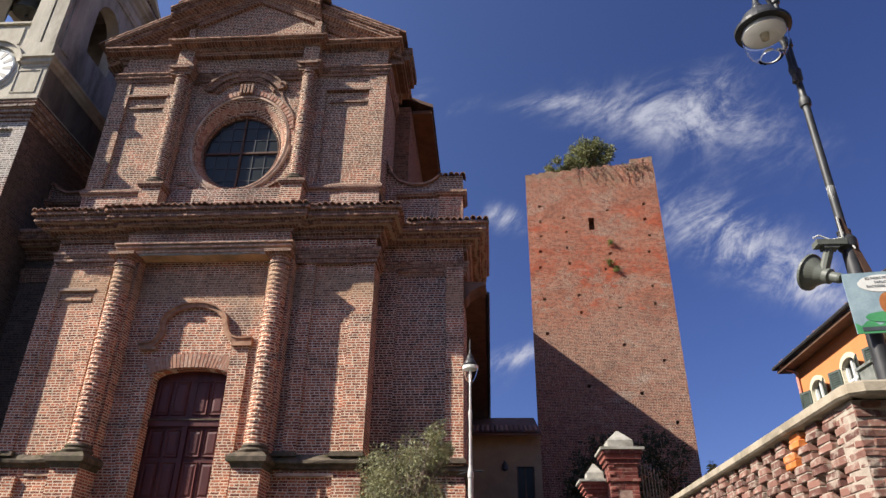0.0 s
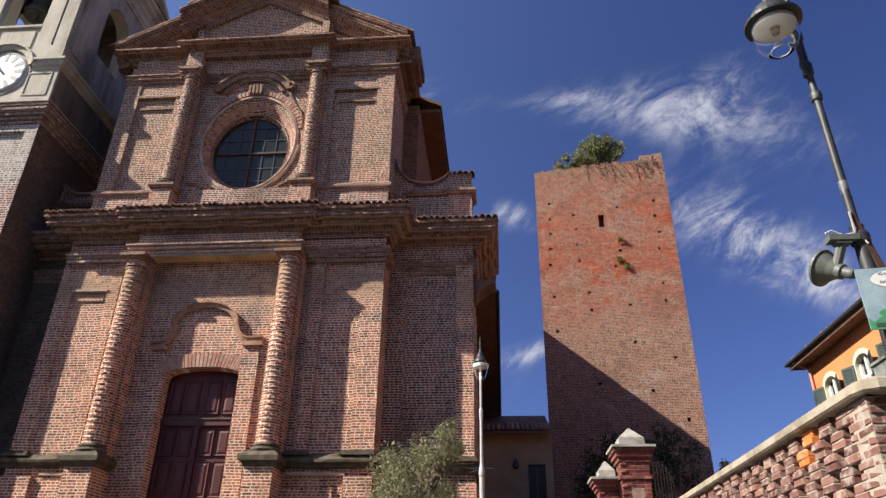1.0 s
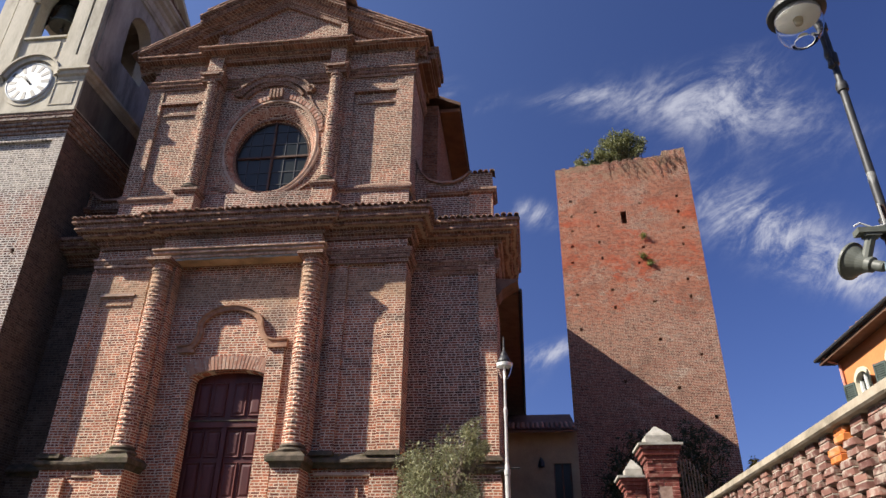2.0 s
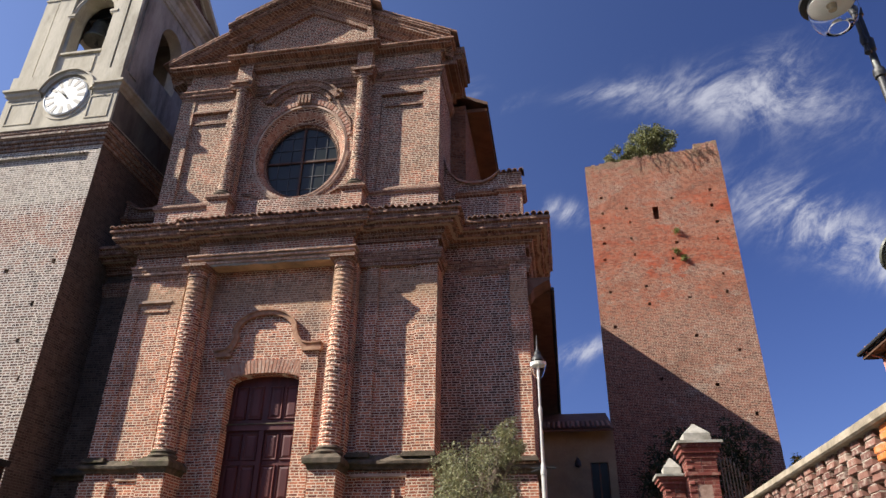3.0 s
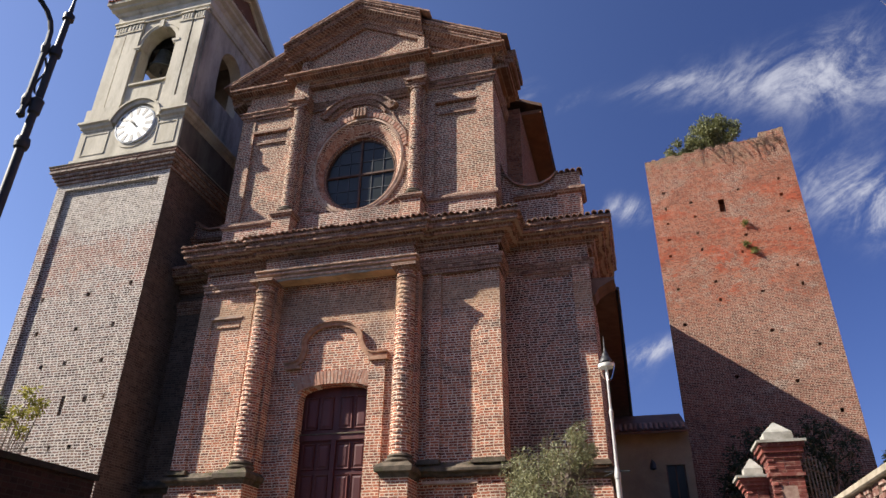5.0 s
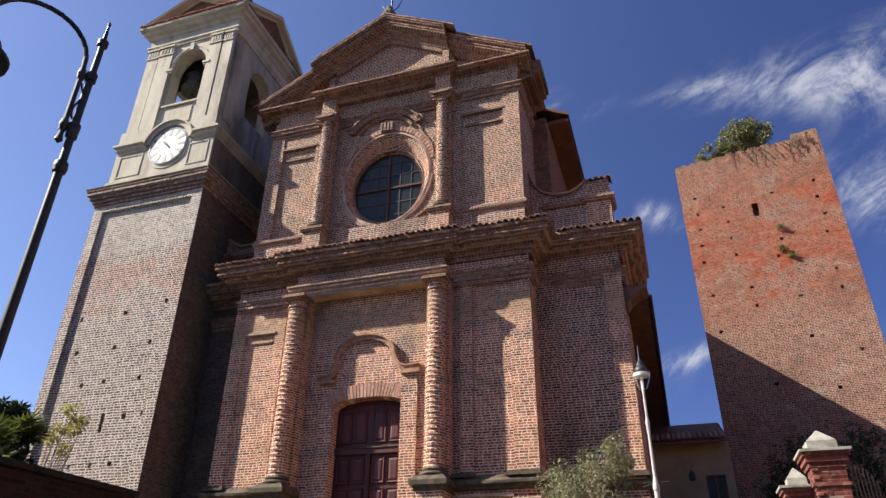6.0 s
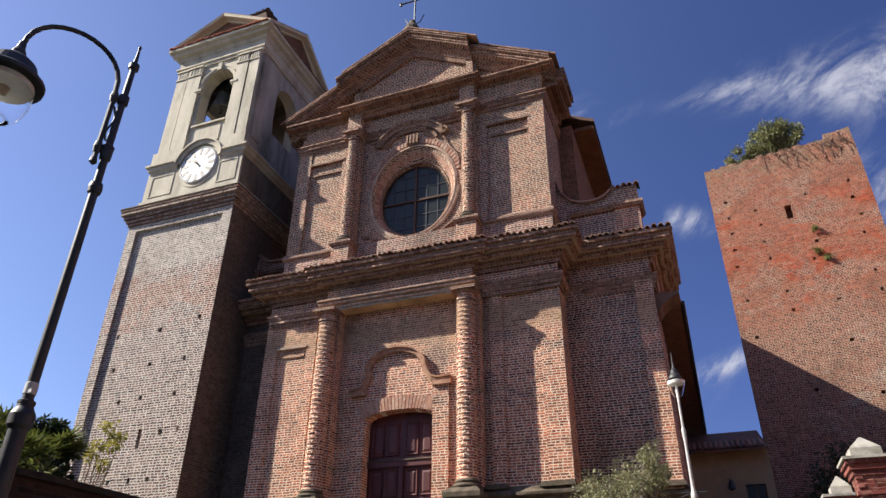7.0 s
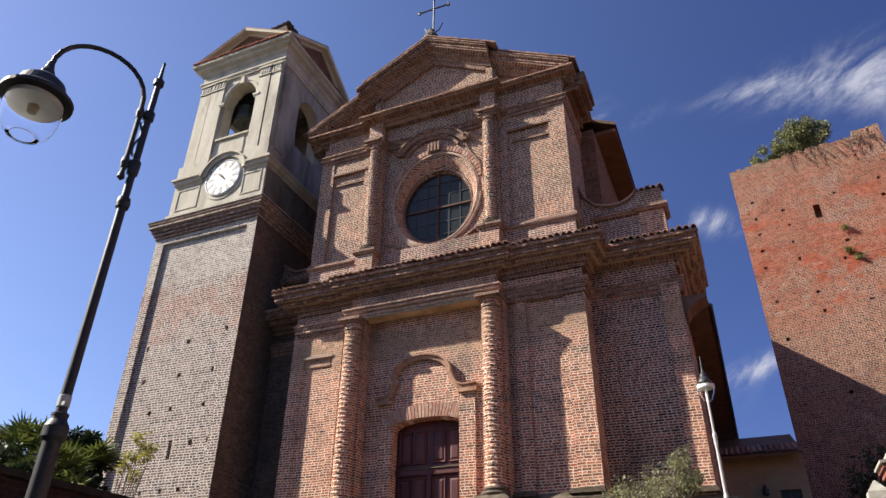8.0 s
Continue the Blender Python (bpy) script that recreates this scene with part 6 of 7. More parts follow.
# ---- gate posts and iron gate ----


def gate_post(x0, x1, y0, y1, top, cap, peak):
    """Brick pier with a panel, stepped head, stone slab and pyramid."""
    ob = thing("gate_post", (x0 + x1) / 2, (y0 + y1) / 2, FLOOR, "dark red brick gate post with grey stone pyramid cap", "gate post", "gate posts")
    part("core", boxes((x0 + 0.012, x1 - 0.012, y0 + 0.012, y1 - 0.012, FLOOR, top)), "dark_gap", ob)
    row, w = 0.074, (x1 - x0)
    n = int((top - FLOOR) / row)
    full = brick_mesh("brick", w / 2.0 - 0.012, 0.12, 0.062, "post_piece", 40)
    side = brick_mesh("brick", 0.12, (y1 - y0) / 2 - 0.012, 0.062, "post_piece", 41)
    for k in range(n):
        z = top - row * (k + 0.5)
        in_panel = k > 6
        for i in (0, 1):
            if in_panel:
                half = brick_mesh("brick", w * 0.26, 0.12, 0.062, "post_piece", 42) if k == 7 and i == 0 else half
                lay(half, "brick", ob, x0 + w * (0.14 if i == 0 else 0.86), y0 + 0.06, z)
            else:
                lay(full, "brick", ob, x0 + w * (0.25 + 0.5 * i), y0 + 0.06, z)
            lay(side, "brick", ob, x0 + 0.06, y0 + (y1 - y0) * (0.25 + 0.5 * i) + (0.03 if k % 2 else -0.03), z)
            lay(side, "brick", ob, x1 - 0.06, y0 + (y1 - y0) * (0.25 + 0.5 * i), z)
        if in_panel:
            lay(half, "brick", ob, (x0 + x1) / 2, y0 + 0.11, z)
    ring = [(x0, y1), (x0, y0), (x1, y0), (x1, y1), (x0, y1)]
    for s, (za, zb) in enumerate(((top - 0.34, top - 0.28), (top, top + (cap - top) * 0.35), (top + (cap - top) * 0.36, top + (cap - top) * 0.7), (top + (cap - top) * 0.71, cap))):
        o = (0.03, 0.03, 0.07, 0.11)[s]
        part("corbel", boxes((x0 - o, x1 + o, y0 - o, y1 + o, za, zb)), "post_piece", ob)
    b = bmesh.new()
    box(b, x0 - 0.15, x1 + 0.15, y0 - 0.15, y1 + 0.15, cap, cap + 0.05)
    part("cap_slab", b, "greystone", ob, "grey stone slab")
    cx, cy, r = (x0 + x1) / 2, (y0 + y1) / 2, (x1 - x0) / 2 - 0.03
    b = bmesh.new()
    loft(b, [[(cx + a * q, cy + c_ * q, z) for a, c_ in ((-1, -1), (1, -1), (1, 1), (-1, 1))] for q, z in ((r, cap + 0.05), (r * 0.97, cap + 0.05 + (peak - cap) * 0.38), (0.015, peak))])
    part("pyramid", b, "greystone", ob, "pale grey stone pyramid")
    return ob


gate_post(2.45, 3.05, 14.9, 15.5, 2.80, 3.08, 3.55)
gate_post(2.02, 2.44, 15.3, 15.72, 2.28, 2.50, 2.92)
gate = thing("iron_gate", 3.5, 15.2, FLOOR, "dark wrought iron gate with pointed bars, standing open", "gate")
for k in range(7):
    f = k / 6
    x, y = 3.16 + 0.46 * f, 15.1 + 0.35 * f
    top = 2.74 + 0.12 * math.sin(math.pi * f) - 0.22 * f
    b = bmesh.new()
    tube(b, [(x, y, FLOOR + 0.1), (x, y, top)], 0.012, 6)
    lathe(b, [(0.012, top), (0.024, top + 0.03), (0.002, top + 0.11)], x, y, 6)
    part("bar", b, "gatepaint", gate)
for z0, z1 in ((1.4, 1.4), (2.62, 2.42)):
    b = bmesh.new()
    tube(b, [(3.12, 15.08, z0), (3.4, 15.28, z0 * 0.45 + z1 * 0.55 + 0.06), (3.64, 15.46, z1)], 0.016, 6)
    part("rail", b, "iron", gate)
b = bmesh.new()
tube(b, [(3.2 + 0.07 * math.cos(a), 15.36 + 0.12 * math.cos(a), 2.62 + 0.09 * math.sin(a)) for a in [2 * math.pi * k / 14 for k in range(15)]], 0.01, 6)
part("scroll", b, "iron", gate)

# ---- olive tree and post lamp before the church ----
ob = shrub("olive_tree", "small grey-green olive tree in front of the church", (-1.62, 13.0, 2.05), (0.86, 0.75, 0.95), 110, 9000, 0.075, 0.018, "olive", stems=8, base=(-1.55, 13.0, FLOOR), droop=0.1, category="olive tree")
ob2 = shrub("olive_tree", "upright top shoots of the grey-green olive tree", (-0.92, 13.05, 2.72), (0.30, 0.3, 0.55), 34, 2400, 0.075, 0.018, "olive", base=(-1.4, 13.0, 1.6), droop=-0.1, category="olive tree")
for o in list(ob2.children):
    o.parent = ob
    o.location = Vector(ob2.location) - Vector(ob.location)
bpy.data.objects.remove(ob2)

lamp = thing("post_lamp", -0.38, 14.0, FLOOR, "pale grey metal post lamp with dark hat and finial", "street lamp")
b = bmesh.new()
lathe(b, [(0.05, FLOOR), (0.05, 2.35), (0.06, 2.37), (0.06, 2.45), (0.05, 2.5), (0.034, 2.6), (0.028, 3.4), (0.042, 3.62), (0.042, 3.66), (0.026, 3.70), (0.024, 4.3)], -0.38, 14.0, 14)
part("pole", b, "silver", lamp, smooth=False)
b = bmesh.new()
tube(b, [(-0.62, 14.0, 2.5), (-0.14, 14.0, 2.5)], 0.014, 6)
tube(b, [(-0.62, 14.0, 2.42), (-0.38, 14.0, 2.5)], 0.012, 6)
part("cross_bar", b, "iron", lamp)
b = bmesh.new()
lathe(b, [(0.125, 4.66), (0.135, 4.68), (0.12, 4.73), (0.075, 4.80), (0.07, 4.85), (0.03, 4.91), (0.016, 5.0), (0.02, 5.03), (0.008, 5.24)], -0.38, 14.0, 20)
part("hat", b, "iron", lamp, "dark hat with pointed finial")
b = bmesh.new()
loft(b, [[(-0.38 + r * math.cos(2 * math.pi * i / 28), 14.0 + r * math.sin(2 * math.pi * i / 28), z) for i in range(28)] for r, z in ((0.045, 4.30), (0.09, 4.33), (0.135, 4.44), (0.175, 4.58), (0.18, 4.64), (0.11, 4.665), (0.11, 4.66), (0.174, 4.636), (0.170, 4.58), (0.13, 4.442), (0.087, 4.336), (0.045, 4.306))], caps=False)
globe = part("glass_shade", b, "glass", lamp, "clear glass bowl", smooth=True)
b = bmesh.new()
lathe(b, [(0.155, 4.565), (0.172, 4.625), (0.10, 4.655)], -0.38, 14.0, 24)
part("reflector", b, "frosted", lamp, "pale ring of the lamp bowl")
b = bmesh.new()
lathe(b, [(0.024, 4.28), (0.03, 4.42), (0.022, 4.56)], -0.38, 14.0, 12)
part("bulb", b, "frosted", lamp)
globe.visible_shadow = False

# ---- tall street lamps with a swan neck ----


def swan_lamp(x, y, foot, coll, ring, clamp_low, clamp_high, top, arm, reach_dir, head_z, rise, label, hs=1.0):
    """Cast-iron post with a thick lower part, rings, and a bent arm that carries a hat and a clear globe."""
    ob = thing("street_lamp", x, y, foot, label, "street lamp", "swan-neck street lamps")
    b = bmesh.new()
    lathe(b, [(0.11, foot), (0.11, foot + 0.3), (0.075, foot + 0.5), (0.067, coll - 0.17), (0.074, coll - 0.165), (0.090, coll - 0.14), (0.092, coll - 0.06), (0.086, coll - 0.045), (0.062, coll - 0.005), (0.060, coll + 0.02), (0.064, coll + 0.025), (0.064, coll + 0.045), (0.042, coll + 0.055), (0.038, ring - 0.06),
              (0.055, ring - 0.05), (0.062, ring), (0.055, ring + 0.05), (0.036, ring + 0.06), (0.034, clamp_low - 0.12), (0.05, clamp_low - 0.1), (0.055, clamp_low + 0.04), (0.034, clamp_low + 0.06), (0.032, clamp_high - 0.05), (0.05, clamp_high - 0.04), (0.05, clamp_high + 0.05),
              (0.030, clamp_high + 0.06), (0.028, top - 0.32), (0.05, top - 0.30), (0.05, top - 0.24), (0.022, top - 0.22), (0.012, top - 0.03), (0.018, top), (0.004, top + 0.03)], x, y, 36)
    part("post", b, "iron", ob)
    d = Vector((math.cos(reach_dir), math.sin(reach_dir), 0))
    o = 0.085
    start = Vector((x, y, 0)) + d * o
    b = bmesh.new()
    pts = [start + Vector((0, 0, clamp_low - 0.12)), start + Vector((0, 0, clamp_high))]
    n = 14
    span = (arm - o)
    for k in range(1, n + 1):
        a = math.pi * k / n
        pts.append(start + d * (span / 2 - span / 2 * math.cos(a)) + Vector((0, 0, clamp_high + 0.05 + rise * math.sin(a) ** 0.8 + (head_z + 0.42 - clamp_high - 0.05) * k / n)))
    tube(b, pts, 0.024, 10)
    part("arm", b, "iron", ob)
    b = bmesh.new()
    for z in (clamp_low, clamp_high):
        tube(b, [Vector((x, y, z)), start + Vector((0, 0, z))], 0.025, 8)
        lathe(b, [(0.03, z - 0.06), (0.04, z), (0.03, z + 0.06)], start.x, start.y, 12)
    lathe(b, [(0.006, clamp_low - 0.2), (0.035, clamp_low - 0.17), (0.03, clamp_low - 0.13), (0.02, clamp_low - 0.1)], start.x, start.y, 12)
    tube(b, [Vector((x, y, clamp_low + 0.1)) + d * 0.043 + d * 0.02 * math.sin(k * 0.9) + Vector((0, 0, (clamp_high - clamp_low - 0.2) * k / 8)) for k in range(9)], 0.010, 6)
    part("clamp", b, "iron", ob)
    hx, hy = x + d.x * arm, y + d.y * arm
    b = bmesh.new()
    lathe(b, [(r * hs, head_z + h * hs) for r, h in ((0.225, 0.0), (0.265, 0.01), (0.268, 0.04), (0.20, 0.10), (0.17, 0.19), (0.11, 0.25), (0.05, 0.28), (0.055, 0.32), (0.035, 0.37), (0.026, 0.43))], hx, hy, 30)
    part("hat", b, "iron", ob, "dark flared lamp hat", smooth=False)
    b = bmesh.new()
    lathe(b, [(0.2 * hs, head_z - 0.05), (0.2 * hs, head_z + 0.002), (0.05, head_z + 0.03)], hx, hy, 24)
    part("reflector", b, "white", ob, "pale reflector")
    b = bmesh.new()
    lathe(b, [(0.01, head_z - 0.13), (0.04, head_z - 0.12), (0.05, head_z - 0.05), (0.03, head_z)], hx, hy, 14)
    part("bulb", b, "concrete", ob)
    b = bmesh.new()
    prof = [(r * hs, head_z - h * hs) for r, h in ((0.09, 0.335), (0.13, 0.325), (0.175, 0.27), (0.205, 0.18), (0.212, 0.08), (0.205, 0.0))]
    shell = prof + [(r - 0.004, z) for r, z in reversed(prof)] + prof[:1]
    loft(b, [[(hx + r * math.cos(2 * math.pi * i / 32), hy + r * math.sin(2 * math.pi * i / 32), z) for i in range(32)] for r, z in shell], caps=False)
    g_ = part("globe", b, "glass", ob, "clear glass globe", smooth=True)
    g_.visible_shadow = False
    b = bmesh.new()
    loft(b, [[(hx + r * math.cos(2 * math.pi * i / 32), hy + r * math.sin(2 * math.pi * i / 32), head_z - 0.335 * hs - h) for i in range(32)] for r, h in ((0.09 * hs, 0.0), (0.087 * hs, 0.005), (0.085 * hs, 0.0))], caps=False)
    part("globe_rim", b, "frosted", ob)
    return ob, hx, hy


left_lamp, _, _ = swan_lamp(-4.77, 3.64, -1.6, 1.53, 3.54, 3.97, 4.58, 5.30, 0.93, math.atan2(-0.85, -0.52), 4.27, 0.50, "dark grey swan-neck street lamp with clear globe", 1.14)
b = bmesh.new()
lathe(b, [(0.042, 1.625), (0.047, 1.63), (0.047, 1.715), (0.042, 1.72)], -4.77, 3.64, 32)
box(b, -4.745, -4.71, 3.60, 3.63, 1.63, 1.66)
part("clamp_band", b, "silver", left_lamp, "pale metal band")
right_lamp, _, _ = swan_lamp(3.48, 6.07, 0.7, 3.30, 4.95, 5.36, 5.80, 6.75, 0.53, math.radians(219.7), 5.68, 0.55, "dark grey swan-neck street lamp carrying loudspeakers and a sign", 1.1)
b = bmesh.new()
lathe(b, [(0.04, 3.70), (0.041, 3.70), (0.041, 3.86), (0.04, 3.86)], 3.48, 6.07, 16)
part("label_band", b, "white", right_lamp, "white paper label")
# loudspeaker on a bracket
horn = thing("loudspeaker", 3.18, 6.05, 2.95, "grey-green horn loudspeaker clamped to the lamp post", "loudspeaker")
b = bmesh.new()
axis = Vector((-0.493, 0.681, 0.542)).normalized()
s1 = axis.orthogonal().normalized()
s2 = axis.cross(s1)
c0 = Vector((3.290, 6.020, 2.821))
rings = []
for r, d in ((0.045, -0.02), (0.052, 0.0), (0.052, 0.07), (0.075, 0.085), (0.08, 0.13), (0.11, 0.19), (0.145, 0.24), (0.165, 0.27), (0.185, 0.275), (0.187, 0.295), (0.16, 0.30), (0.10, 0.20), (0.03, 0.12)):
    rings.append([c0 + axis * d * 1.05 + (s1 * math.cos(2 * math.pi * k / 28) + s2 * math.sin(2 * math.pi * k / 28)) * r * 0.98 for k in range(28)])
loft(b, rings)
part("horn", b, "speaker", horn)
b = bmesh.new()
box(b, 3.16, 3.44, 5.98, 6.10, 3.165, 3.22), box(b, 3.22, 3.36, 5.99, 6.09, 3.135, 3.168)
tube(b, [(3.284, 6.04, 3.15), (3.191, 6.102, 2.886)], 0.045, 10)
tube(b, [(3.40, 6.04, 3.2), (3.5, 6.05, 3.14), (3.5, 6.05, 3.05)], 0.02, 8)
part("driver_box", b, "speaker", horn)
b = bmesh.new()
tube(b, [(3.14, 6.0, 3.24), (3.2, 6.0, 3.27), (3.3, 6.0, 3.22), (3.42, 6.0, 3.24), (3.50, 5.99, 3.12)], 0.009, 6)
part("cable", b, "white", horn)
b = bmesh.new()
quadpts = [Vector((3.42, 6.0, 3.46)), Vector((3.46, 6.0, 3.46)), Vector((3.60, 6.0, 2.85)), Vector((3.53, 6.0, 2.85))]
loft(b, [[p + Vector((0, 0, 0)) for p in quadpts], [p + Vector((0, 0.03, 0)) for p in quadpts]])
tagged(part("mounting_bracket", b, "rust"), "brown steel mounting bracket on the lamp post", "bracket")
b = boxes((3.405, 3.418, 5.985, 6.0, 3.24, 3.47))
tagged(part("aerial", b, "silver"), "short pale metal bar on the lamp post", "bar")

# sign board hung on the post
sign = thing("sign_board", 3.68, 5.96, 2.25, "pale blue and green illustrated notice board on the lamp post", "sign")
SX0, SX1, SZ0, SZ1, SY = 3.29, 3.79, 2.25, 2.84, 5.92
part("board", boxes((SX0, SX1, SY, SY + 0.012, SZ0, SZ1)), "sign_blue", sign)
b = bmesh.new()
loft(b, [[(SX0 + 0.13 + (0.36 + 0.0) * 0.5 + 0.20 * math.cos(2 * math.pi * k / 24), y, SZ1 - 0.115 + 0.085 * math.sin(2 * math.pi * k / 24)) for k in range(24)] for y in (SY - 0.001, SY - 0.004)])
part("bubble", b, "white", sign, "white speech bubble")
b = bmesh.new()
pts = [(SX0, SZ0), (SX1, SZ0), (SX1, SZ0 + 0.10)] + [(SX1 - (SX1 - SX0) * k / 10, SZ0 + 0.10 + 0.03 * math.sin(k * 1.9)) for k in range(1, 11)]
loft(b, [[(x, y, z) for x, z in pts] for y in (SY - 0.001, SY - 0.003)])
part("grass_band", b, "sign_green", sign, "green band")
b = bmesh.new()
loft(b, [[(SX0 + 0.26 + 0.16 * math.cos(a) , y, SZ0 + 0.15 + 0.05 * math.sin(a)) for a in [2 * math.pi * k / 20 for k in range(20)]] for y in (SY - 0.003, SY - 0.005)])
part("green_shape", b, "sign_green", sign)
b = bmesh.new()
loft(b, [[(SX0 + 0.32 + 0.075 * math.cos(a), y, SZ0 + 0.27 + 0.11 * math.sin(a)) for a in [2 * math.pi * k / 20 for k in range(20)]] for y in (SY - 0.005, SY - 0.008)])
part("brown_shape", b, "sign_brown", sign)
for words, z, size in (("IO NON POSSO", SZ1 - 0.075, 0.036), ("FARLO,", SZ1 - 0.115, 0.034), ("RACCOGLILA TU", SZ1 - 0.155, 0.034), ("E LA CACCA?", SZ0 + 0.02, 0.04)):
    if z < SZ0 + 0.1:
        part("lettering", boxes((SX0 + 0.05, SX1 - 0.04, SY - 0.007, SY - 0.003, SZ0 + 0.022, SZ0 + 0.058)), "sign_dark", sign)
        continue
    cu_ = bpy.data.curves.new("lettering", "FONT")
    cu_.body, cu_.size, cu_.align_x, cu_.extrude = words, size, "CENTER", 0.001
    t_ = new("lettering", cu_)
    cu_.materials.append(MAT["sign_dark"])
    t_.parent = sign
    t_.location = Vector((SX0 + 0.31, SY - 0.006, z)) - Vector(sign.location)
    t_.rotation_euler = (math.pi / 2, 0, 0)
sign.rotation_euler = (0, 0, radians(-8))
b = boxes((3.46, 4.2, 6.2, 6.45, 1.72, 2.06), (3.44, 4.22, 6.18, 6.47, 2.06, 2.085))
tagged(part("cabinet", b, "gatepaint"), "plain grey metal service cabinet behind the parapet", "cabinet")
part("cabinet_foot", boxes((3.42, 4.1, 6.24, 6.42, 0.7, 1.72)), "speaker", bpy.data.objects["cabinet"])

# ---- orange house ----
villa = thing("orange_house", 15.0, 20.0, 0.7, "orange painted house with grey-green shutters and wide eaves", "house")
HX, HY1, HY0 = 11.62, 26.0, 9.0
b = bmesh.new()
WINS = [24.5, 22.1, 19.7, 17.25]
wins = [(y, 0.52) for y in WINS]
xs = [HY0] + [v for y, w in sorted(wins) for v in (y - w, y + w)] + [HY1]
zs = (0.7, 6.2, 7.50, 8.35)
for i in range(len(xs) - 1):
    for j in range(3):
        if i % 2 and j == 1:
            continue
        quad(b, (HX, xs[i], zs[j]), (HX, xs[i + 1], zs[j]), (HX, xs[i + 1], zs[j + 1]), (HX, xs[i], zs[j + 1]))
quad(b, (HX, HY1, 0.7), (HX + 9, HY1, 0.7), (HX + 9, HY1, 8.35), (HX, HY1, 8.35))
quad(b, (HX, HY0, 0.7), (HX + 9, HY0, 0.7), (HX + 9, HY0, 8.35), (HX, HY0, 8.35))
quad(b, (HX + 9, HY0, 0.7), (HX + 9, HY1, 0.7), (HX + 9, HY1, 8.35), (HX + 9, HY0, 8.35))
part("wall", b, "ochre", villa)
for y in WINS:
    out = arch_outline(y - 0.60, y + 0.60, 6.1, 7.22, 7.66, 14)
    inn = arch_outline(y - 0.47, y + 0.47, 6.22, 7.18, 7.50, 14)
    b = bmesh.new()
    pierced(b, (out, HX - 0.05), [(inn, HX - 0.05), (inn, HX + 0.22)], 40, side=True)
    loft(b, [[(x, p, z) for p, z in out] for x in (HX - 0.05, HX + 0.02)], caps=False)
    w = part("window", b, "cream", villa, "cream arched window surround")
    part("pane", boxes((HX + 0.16, HX + 0.18, y - 0.5, y + 0.5, 6.1, 7.55)), "pane", w)
    part("window_frame", boxes((HX + 0.08, HX + 0.16, y - 0.47, y - 0.38, 6.2, 7.3), (HX + 0.08, HX + 0.16, y + 0.38, y + 0.47, 6.2, 7.3), (HX + 0.07, HX + 0.15, y - 0.05, y + 0.05, 6.2, 7.48), (HX + 0.085, HX + 0.155, y - 0.4, y + 0.4, 6.80, 6.87)), "white", w)
    for s in (-1, 1):
        ang = radians(20)
        b = bmesh.new()
        y0 = y + s * 0.52
        L = 0.50
        box(b, -0.02, 0.02, 0.0, 0.06, 6.15, 7.3), box(b, -0.02, 0.02, L - 0.06, L, 6.15, 7.3), box(b, -0.02, 0.02, 0.06, L - 0.06, 6.15, 6.23), box(b, -0.02, 0.02, 0.06, L - 0.06, 7.22, 7.3), box(b, -0.02, 0.02, 0.06, L - 0.06, 6.70, 6.77)
        box(b, 0.012, 0.018, 0.03, L - 0.03, 6.2, 7.25)
        for k in range(13):
            z = 6.27 + 0.074 * k
            loft(b, [[(-0.015, v, z), (0.015, v, z + 0.035), (0.015, v, z + 0.043), (-0.015, v, z + 0.008)] for v in (0.06, L - 0.06)])
        for v in b.verts:
            x_, y_ = v.co.x, v.co.y
            v.co.x, v.co.y = HX - 0.08 - y_ * math.sin(ang) + x_, y0 + s * y_ * math.cos(ang)
        part("shutter", b, "shutter", w, "grey-green louvred shutter")
b = bmesh.new()
loft(b, [[(HX - 0.55, y, 8.46), (HX + 4.5, y, 10.6), (HX + 9.6, y, 8.5), (HX + 9.6, y, 8.62), (HX + 4.5, y, 10.75), (HX - 0.55, y, 8.58)] for y in (HY0 - 0.5, HY1 + 0.45)])
part("roof", b, "eavewood", villa)
part("eave_board", boxes((HX - 0.5, HX + 0.05, HY0 - 0.4, HY1 + 0.4, 8.34, 8.455)), "eavewood", villa, "dark wooden eave")
b = bmesh.new()
tube(b, [(HX - 0.58, HY0 - 0.4, 8.55), (HX - 0.58, HY1 + 0.5, 8.55)], 0.07, 8)
part("gutter", b, "iron", villa)
b = bmesh.new()
tube(b, [(HX - 0.55, HY1 - 0.1, 8.5), (HX - 0.3, HY1 - 0.15, 8.3), (HX - 0.08, HY1 - 0.25, 8.15), (HX - 0.08, HY1 - 0.25, 0.8)], 0.055, 8)
part("downpipe", b, "pinkpipe", villa, "pinkish downpipe")
b = bmesh.new()
tile_row(b, HY0 - 0.4, HY1 + 0.4, HX - 0.56, 8.60, 0.22, 1.2, 0.50, 0.055, "y")
part("roof_tiles", b, "tile", villa)

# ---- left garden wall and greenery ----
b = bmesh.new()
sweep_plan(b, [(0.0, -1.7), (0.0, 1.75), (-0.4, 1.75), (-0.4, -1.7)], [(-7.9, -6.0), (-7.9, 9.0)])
gwall = tagged(part("garden_wall", b, "shade_brick"), "old brick garden wall, its shade put into the dark colour", "wall", kind="structure")
b = bmesh.new()
sweep_plan(b, [(0.06, 1.75), (0.07, 1.83), (-0.2, 1.89), (-0.46, 1.83), (-0.46, 1.75)], [(-7.9, -6.0), (-7.9, 9.02)])
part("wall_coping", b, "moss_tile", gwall)


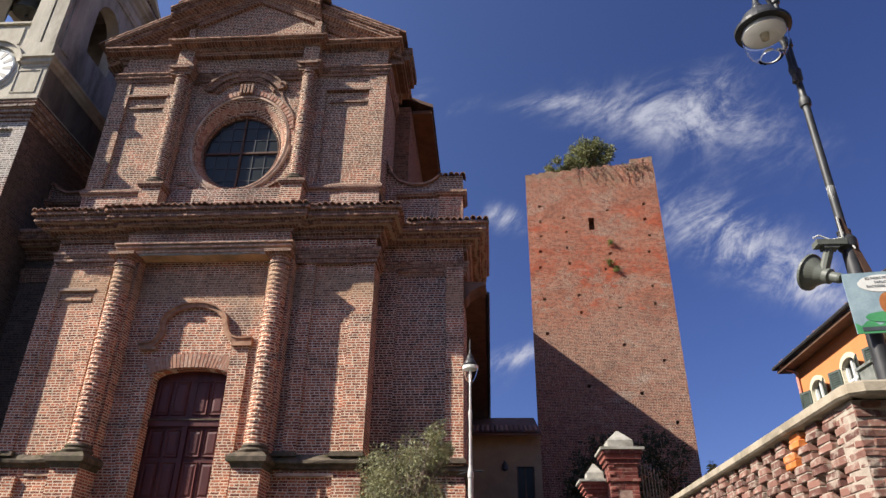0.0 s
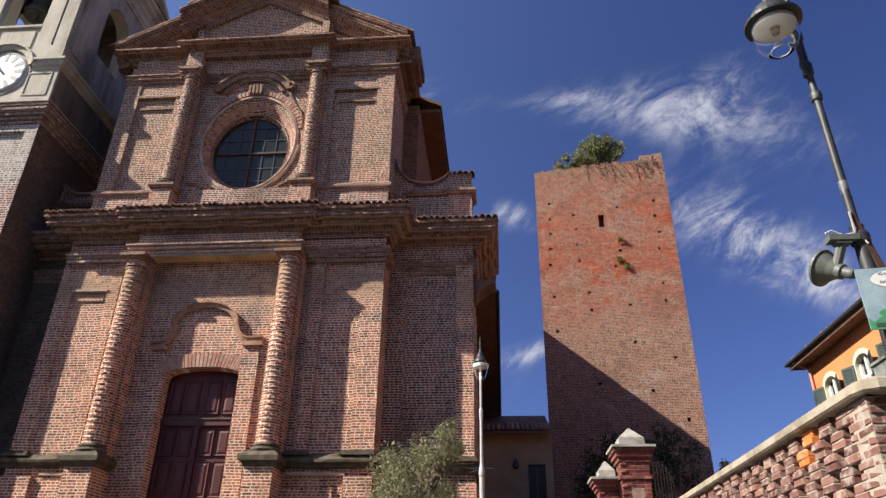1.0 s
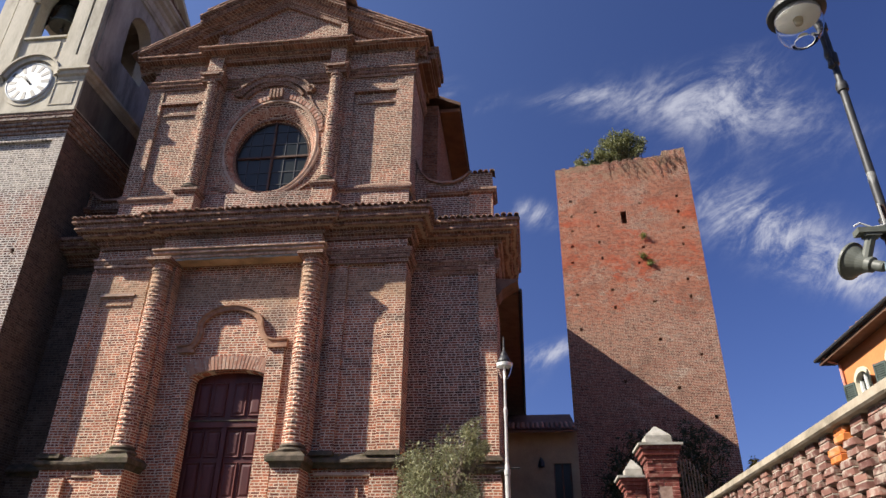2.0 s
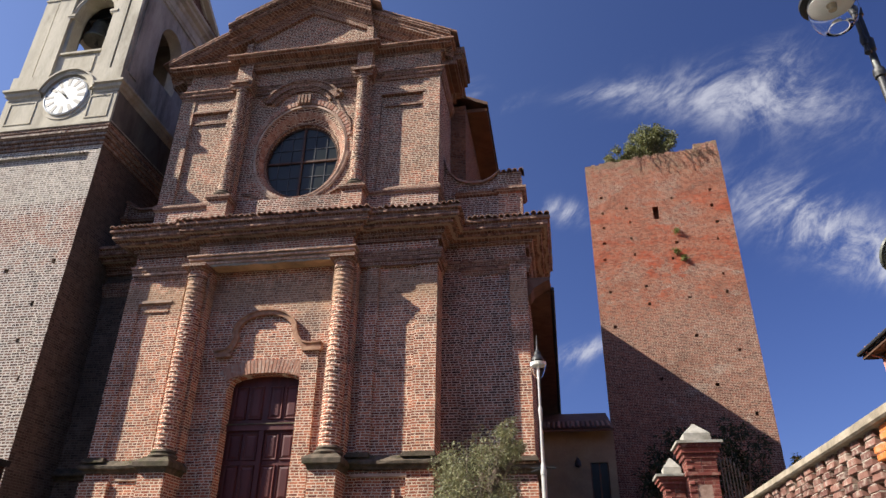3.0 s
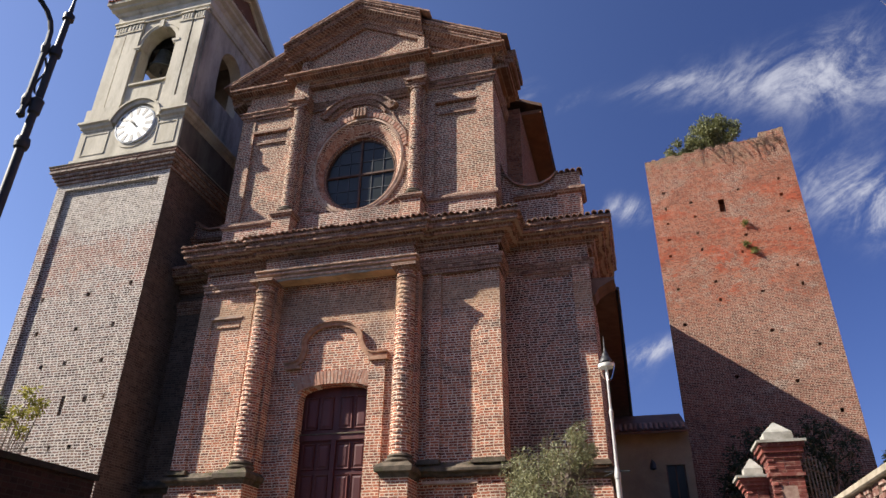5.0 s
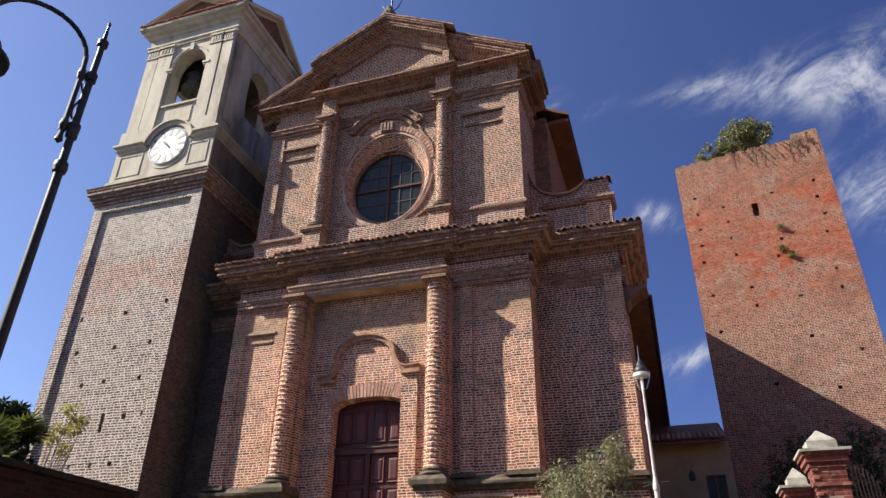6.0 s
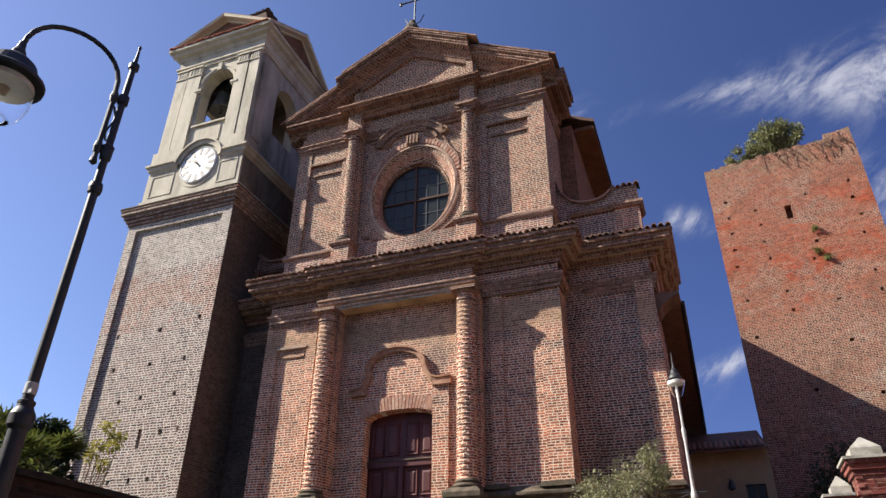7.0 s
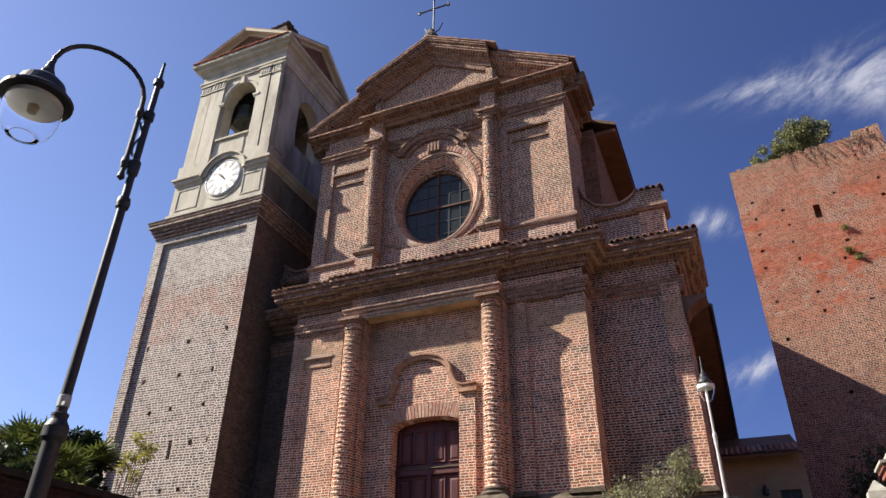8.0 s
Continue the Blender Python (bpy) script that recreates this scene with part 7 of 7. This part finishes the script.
def fan_palm(x, y, z0, crown_z, n, size):
    ob = thing("fan_palm", x, y, z0, "green fan palm behind the garden wall", "palm tree", "garden palms")
    b = bmesh.new()
    tube(b, [(x, y, z0), (x, y, crown_z)], 0.12, 8)
    part("trunk", b, "bark", ob)
    for k in range(n):
        a = 2 * math.pi * k / n + random.uniform(-0.3, 0.3)
        tilt = random.uniform(-0.3, 1.2)
        d = Vector((math.cos(a) * math.cos(tilt), math.sin(a) * math.cos(tilt), math.sin(tilt)))
        hub = Vector((x, y, crown_z)) + d * size * random.uniform(0.5, 0.9)
        b = bmesh.new()
        tube(b, [(x, y, crown_z), hub], 0.012, 5)
        u = d.orthogonal().normalized()
        u = Vector((-math.sin(a), math.cos(a), random.uniform(-0.3, 0.3))).normalized()
        for i in range(17):
            f = math.radians(-115 + 230 * i / 16)
            tip = (d * math.cos(f) + u * math.sin(f)).normalized() * size * random.uniform(0.55, 0.7) + Vector((0, 0, -0.12 * size * random.random()))
            w = (d * -math.sin(f) + u * math.cos(f)).normalized() * 0.035 * size
            quad(b, hub, hub + tip * 0.55 + w, hub + tip, hub + tip * 0.55 - w)
        part("frond", b, "palm", ob)
    return ob


fan_palm(-12.3, 9.0, 0.2, 3.05, 26, 0.72)
fan_palm(-12.0, 9.9, 0.2, 3.05, 26, 0.66)
fan_palm(-12.9, 9.3, 0.2, 3.2, 24, 0.7)
fan_palm(-11.2, 8.7, 0.2, 2.55, 22, 0.6)
BUSH = "dense dark evergreen bush behind the garden wall"
shrub("evergreen_bush", BUSH, (-14.6, 9.2, 2.9), (0.8, 0.8, 1.15), 45, 3600, 0.16, 0.05, "darkgreen", base=(-14.6, 9.2, 0.2), category="bush")
shrub("evergreen_bush", BUSH, (-13.2, 10.2, 2.8), (0.95, 0.6, 1.1), 60, 5200, 0.16, 0.06, "darkgreen", base=(-13.2, 10.2, 0.2), category="bush")
shrub("evergreen_bush", BUSH, (-12.3, 10.1, 2.75), (0.75, 0.5, 1.0), 60, 5200, 0.16, 0.06, "darkgreen", base=(-12.3, 10.1, 0.2), category="bush")
shrub("evergreen_bush", "tall narrow dark evergreen bush against the bell tower", (-12.1, 9.95, 2.9), (0.36, 0.4, 1.1), 50, 4200, 0.15, 0.05, "darkgreen", base=(-12.1, 9.95, 0.2), category="bush")
shrub("evergreen_bush", BUSH, (-11.75, 8.2, 2.35), (0.85, 0.6, 0.75), 60, 4800, 0.15, 0.05, "darkgreen", base=(-11.6, 8.2, 0.2), category="bush")
shrub("evergreen_bush", BUSH, (-12.6, 8.2, 2.6), (0.8, 0.6, 0.85), 50, 4200, 0.15, 0.05, "darkgreen", base=(-12.6, 8.2, 0.2), category="bush")
shrub("evergreen_bush", BUSH, (-11.3, 9.2, 2.2), (0.5, 0.5, 0.75), 40, 3000, 0.14, 0.05, "darkgreen", base=(-11.3, 9.2, 0.2), category="bush")
shrub("garden_shrub", "leafy green shrub behind the garden wall", (-10.9, 8.6, 2.2), (0.7, 0.5, 0.5), 24, 900, 0.14, 0.05, "green", base=(-10.9, 8.6, 0.2))
shrub("garden_shrub", "yellow-green spray of leaves before the bell tower", (-12.15, 11.4, 3.7), (0.42, 0.25, 0.55), 22, 560, 0.12, 0.04, "yellowish", base=(-12.7, 11.4, 0.2))

# ---- unseen plain walls added behind the camera: close the square, block sky light ----
for name, x0, x1, y0, y1, top in (("house_row", -34.0, 34.0, -16.0, -14.0, 13.0), ("house_row", -36.0, -34.0, -16.0, 8.0, 11.0), ("house_row", 30.0, 32.0, -14.0, 6.0, 10.0)):
    tagged(part(name, boxes((x0, x1, y0, y1, -1.8, top)), "yellow_wall"), "unseen plain plastered walls added to block sky light", "house", kind="structure")
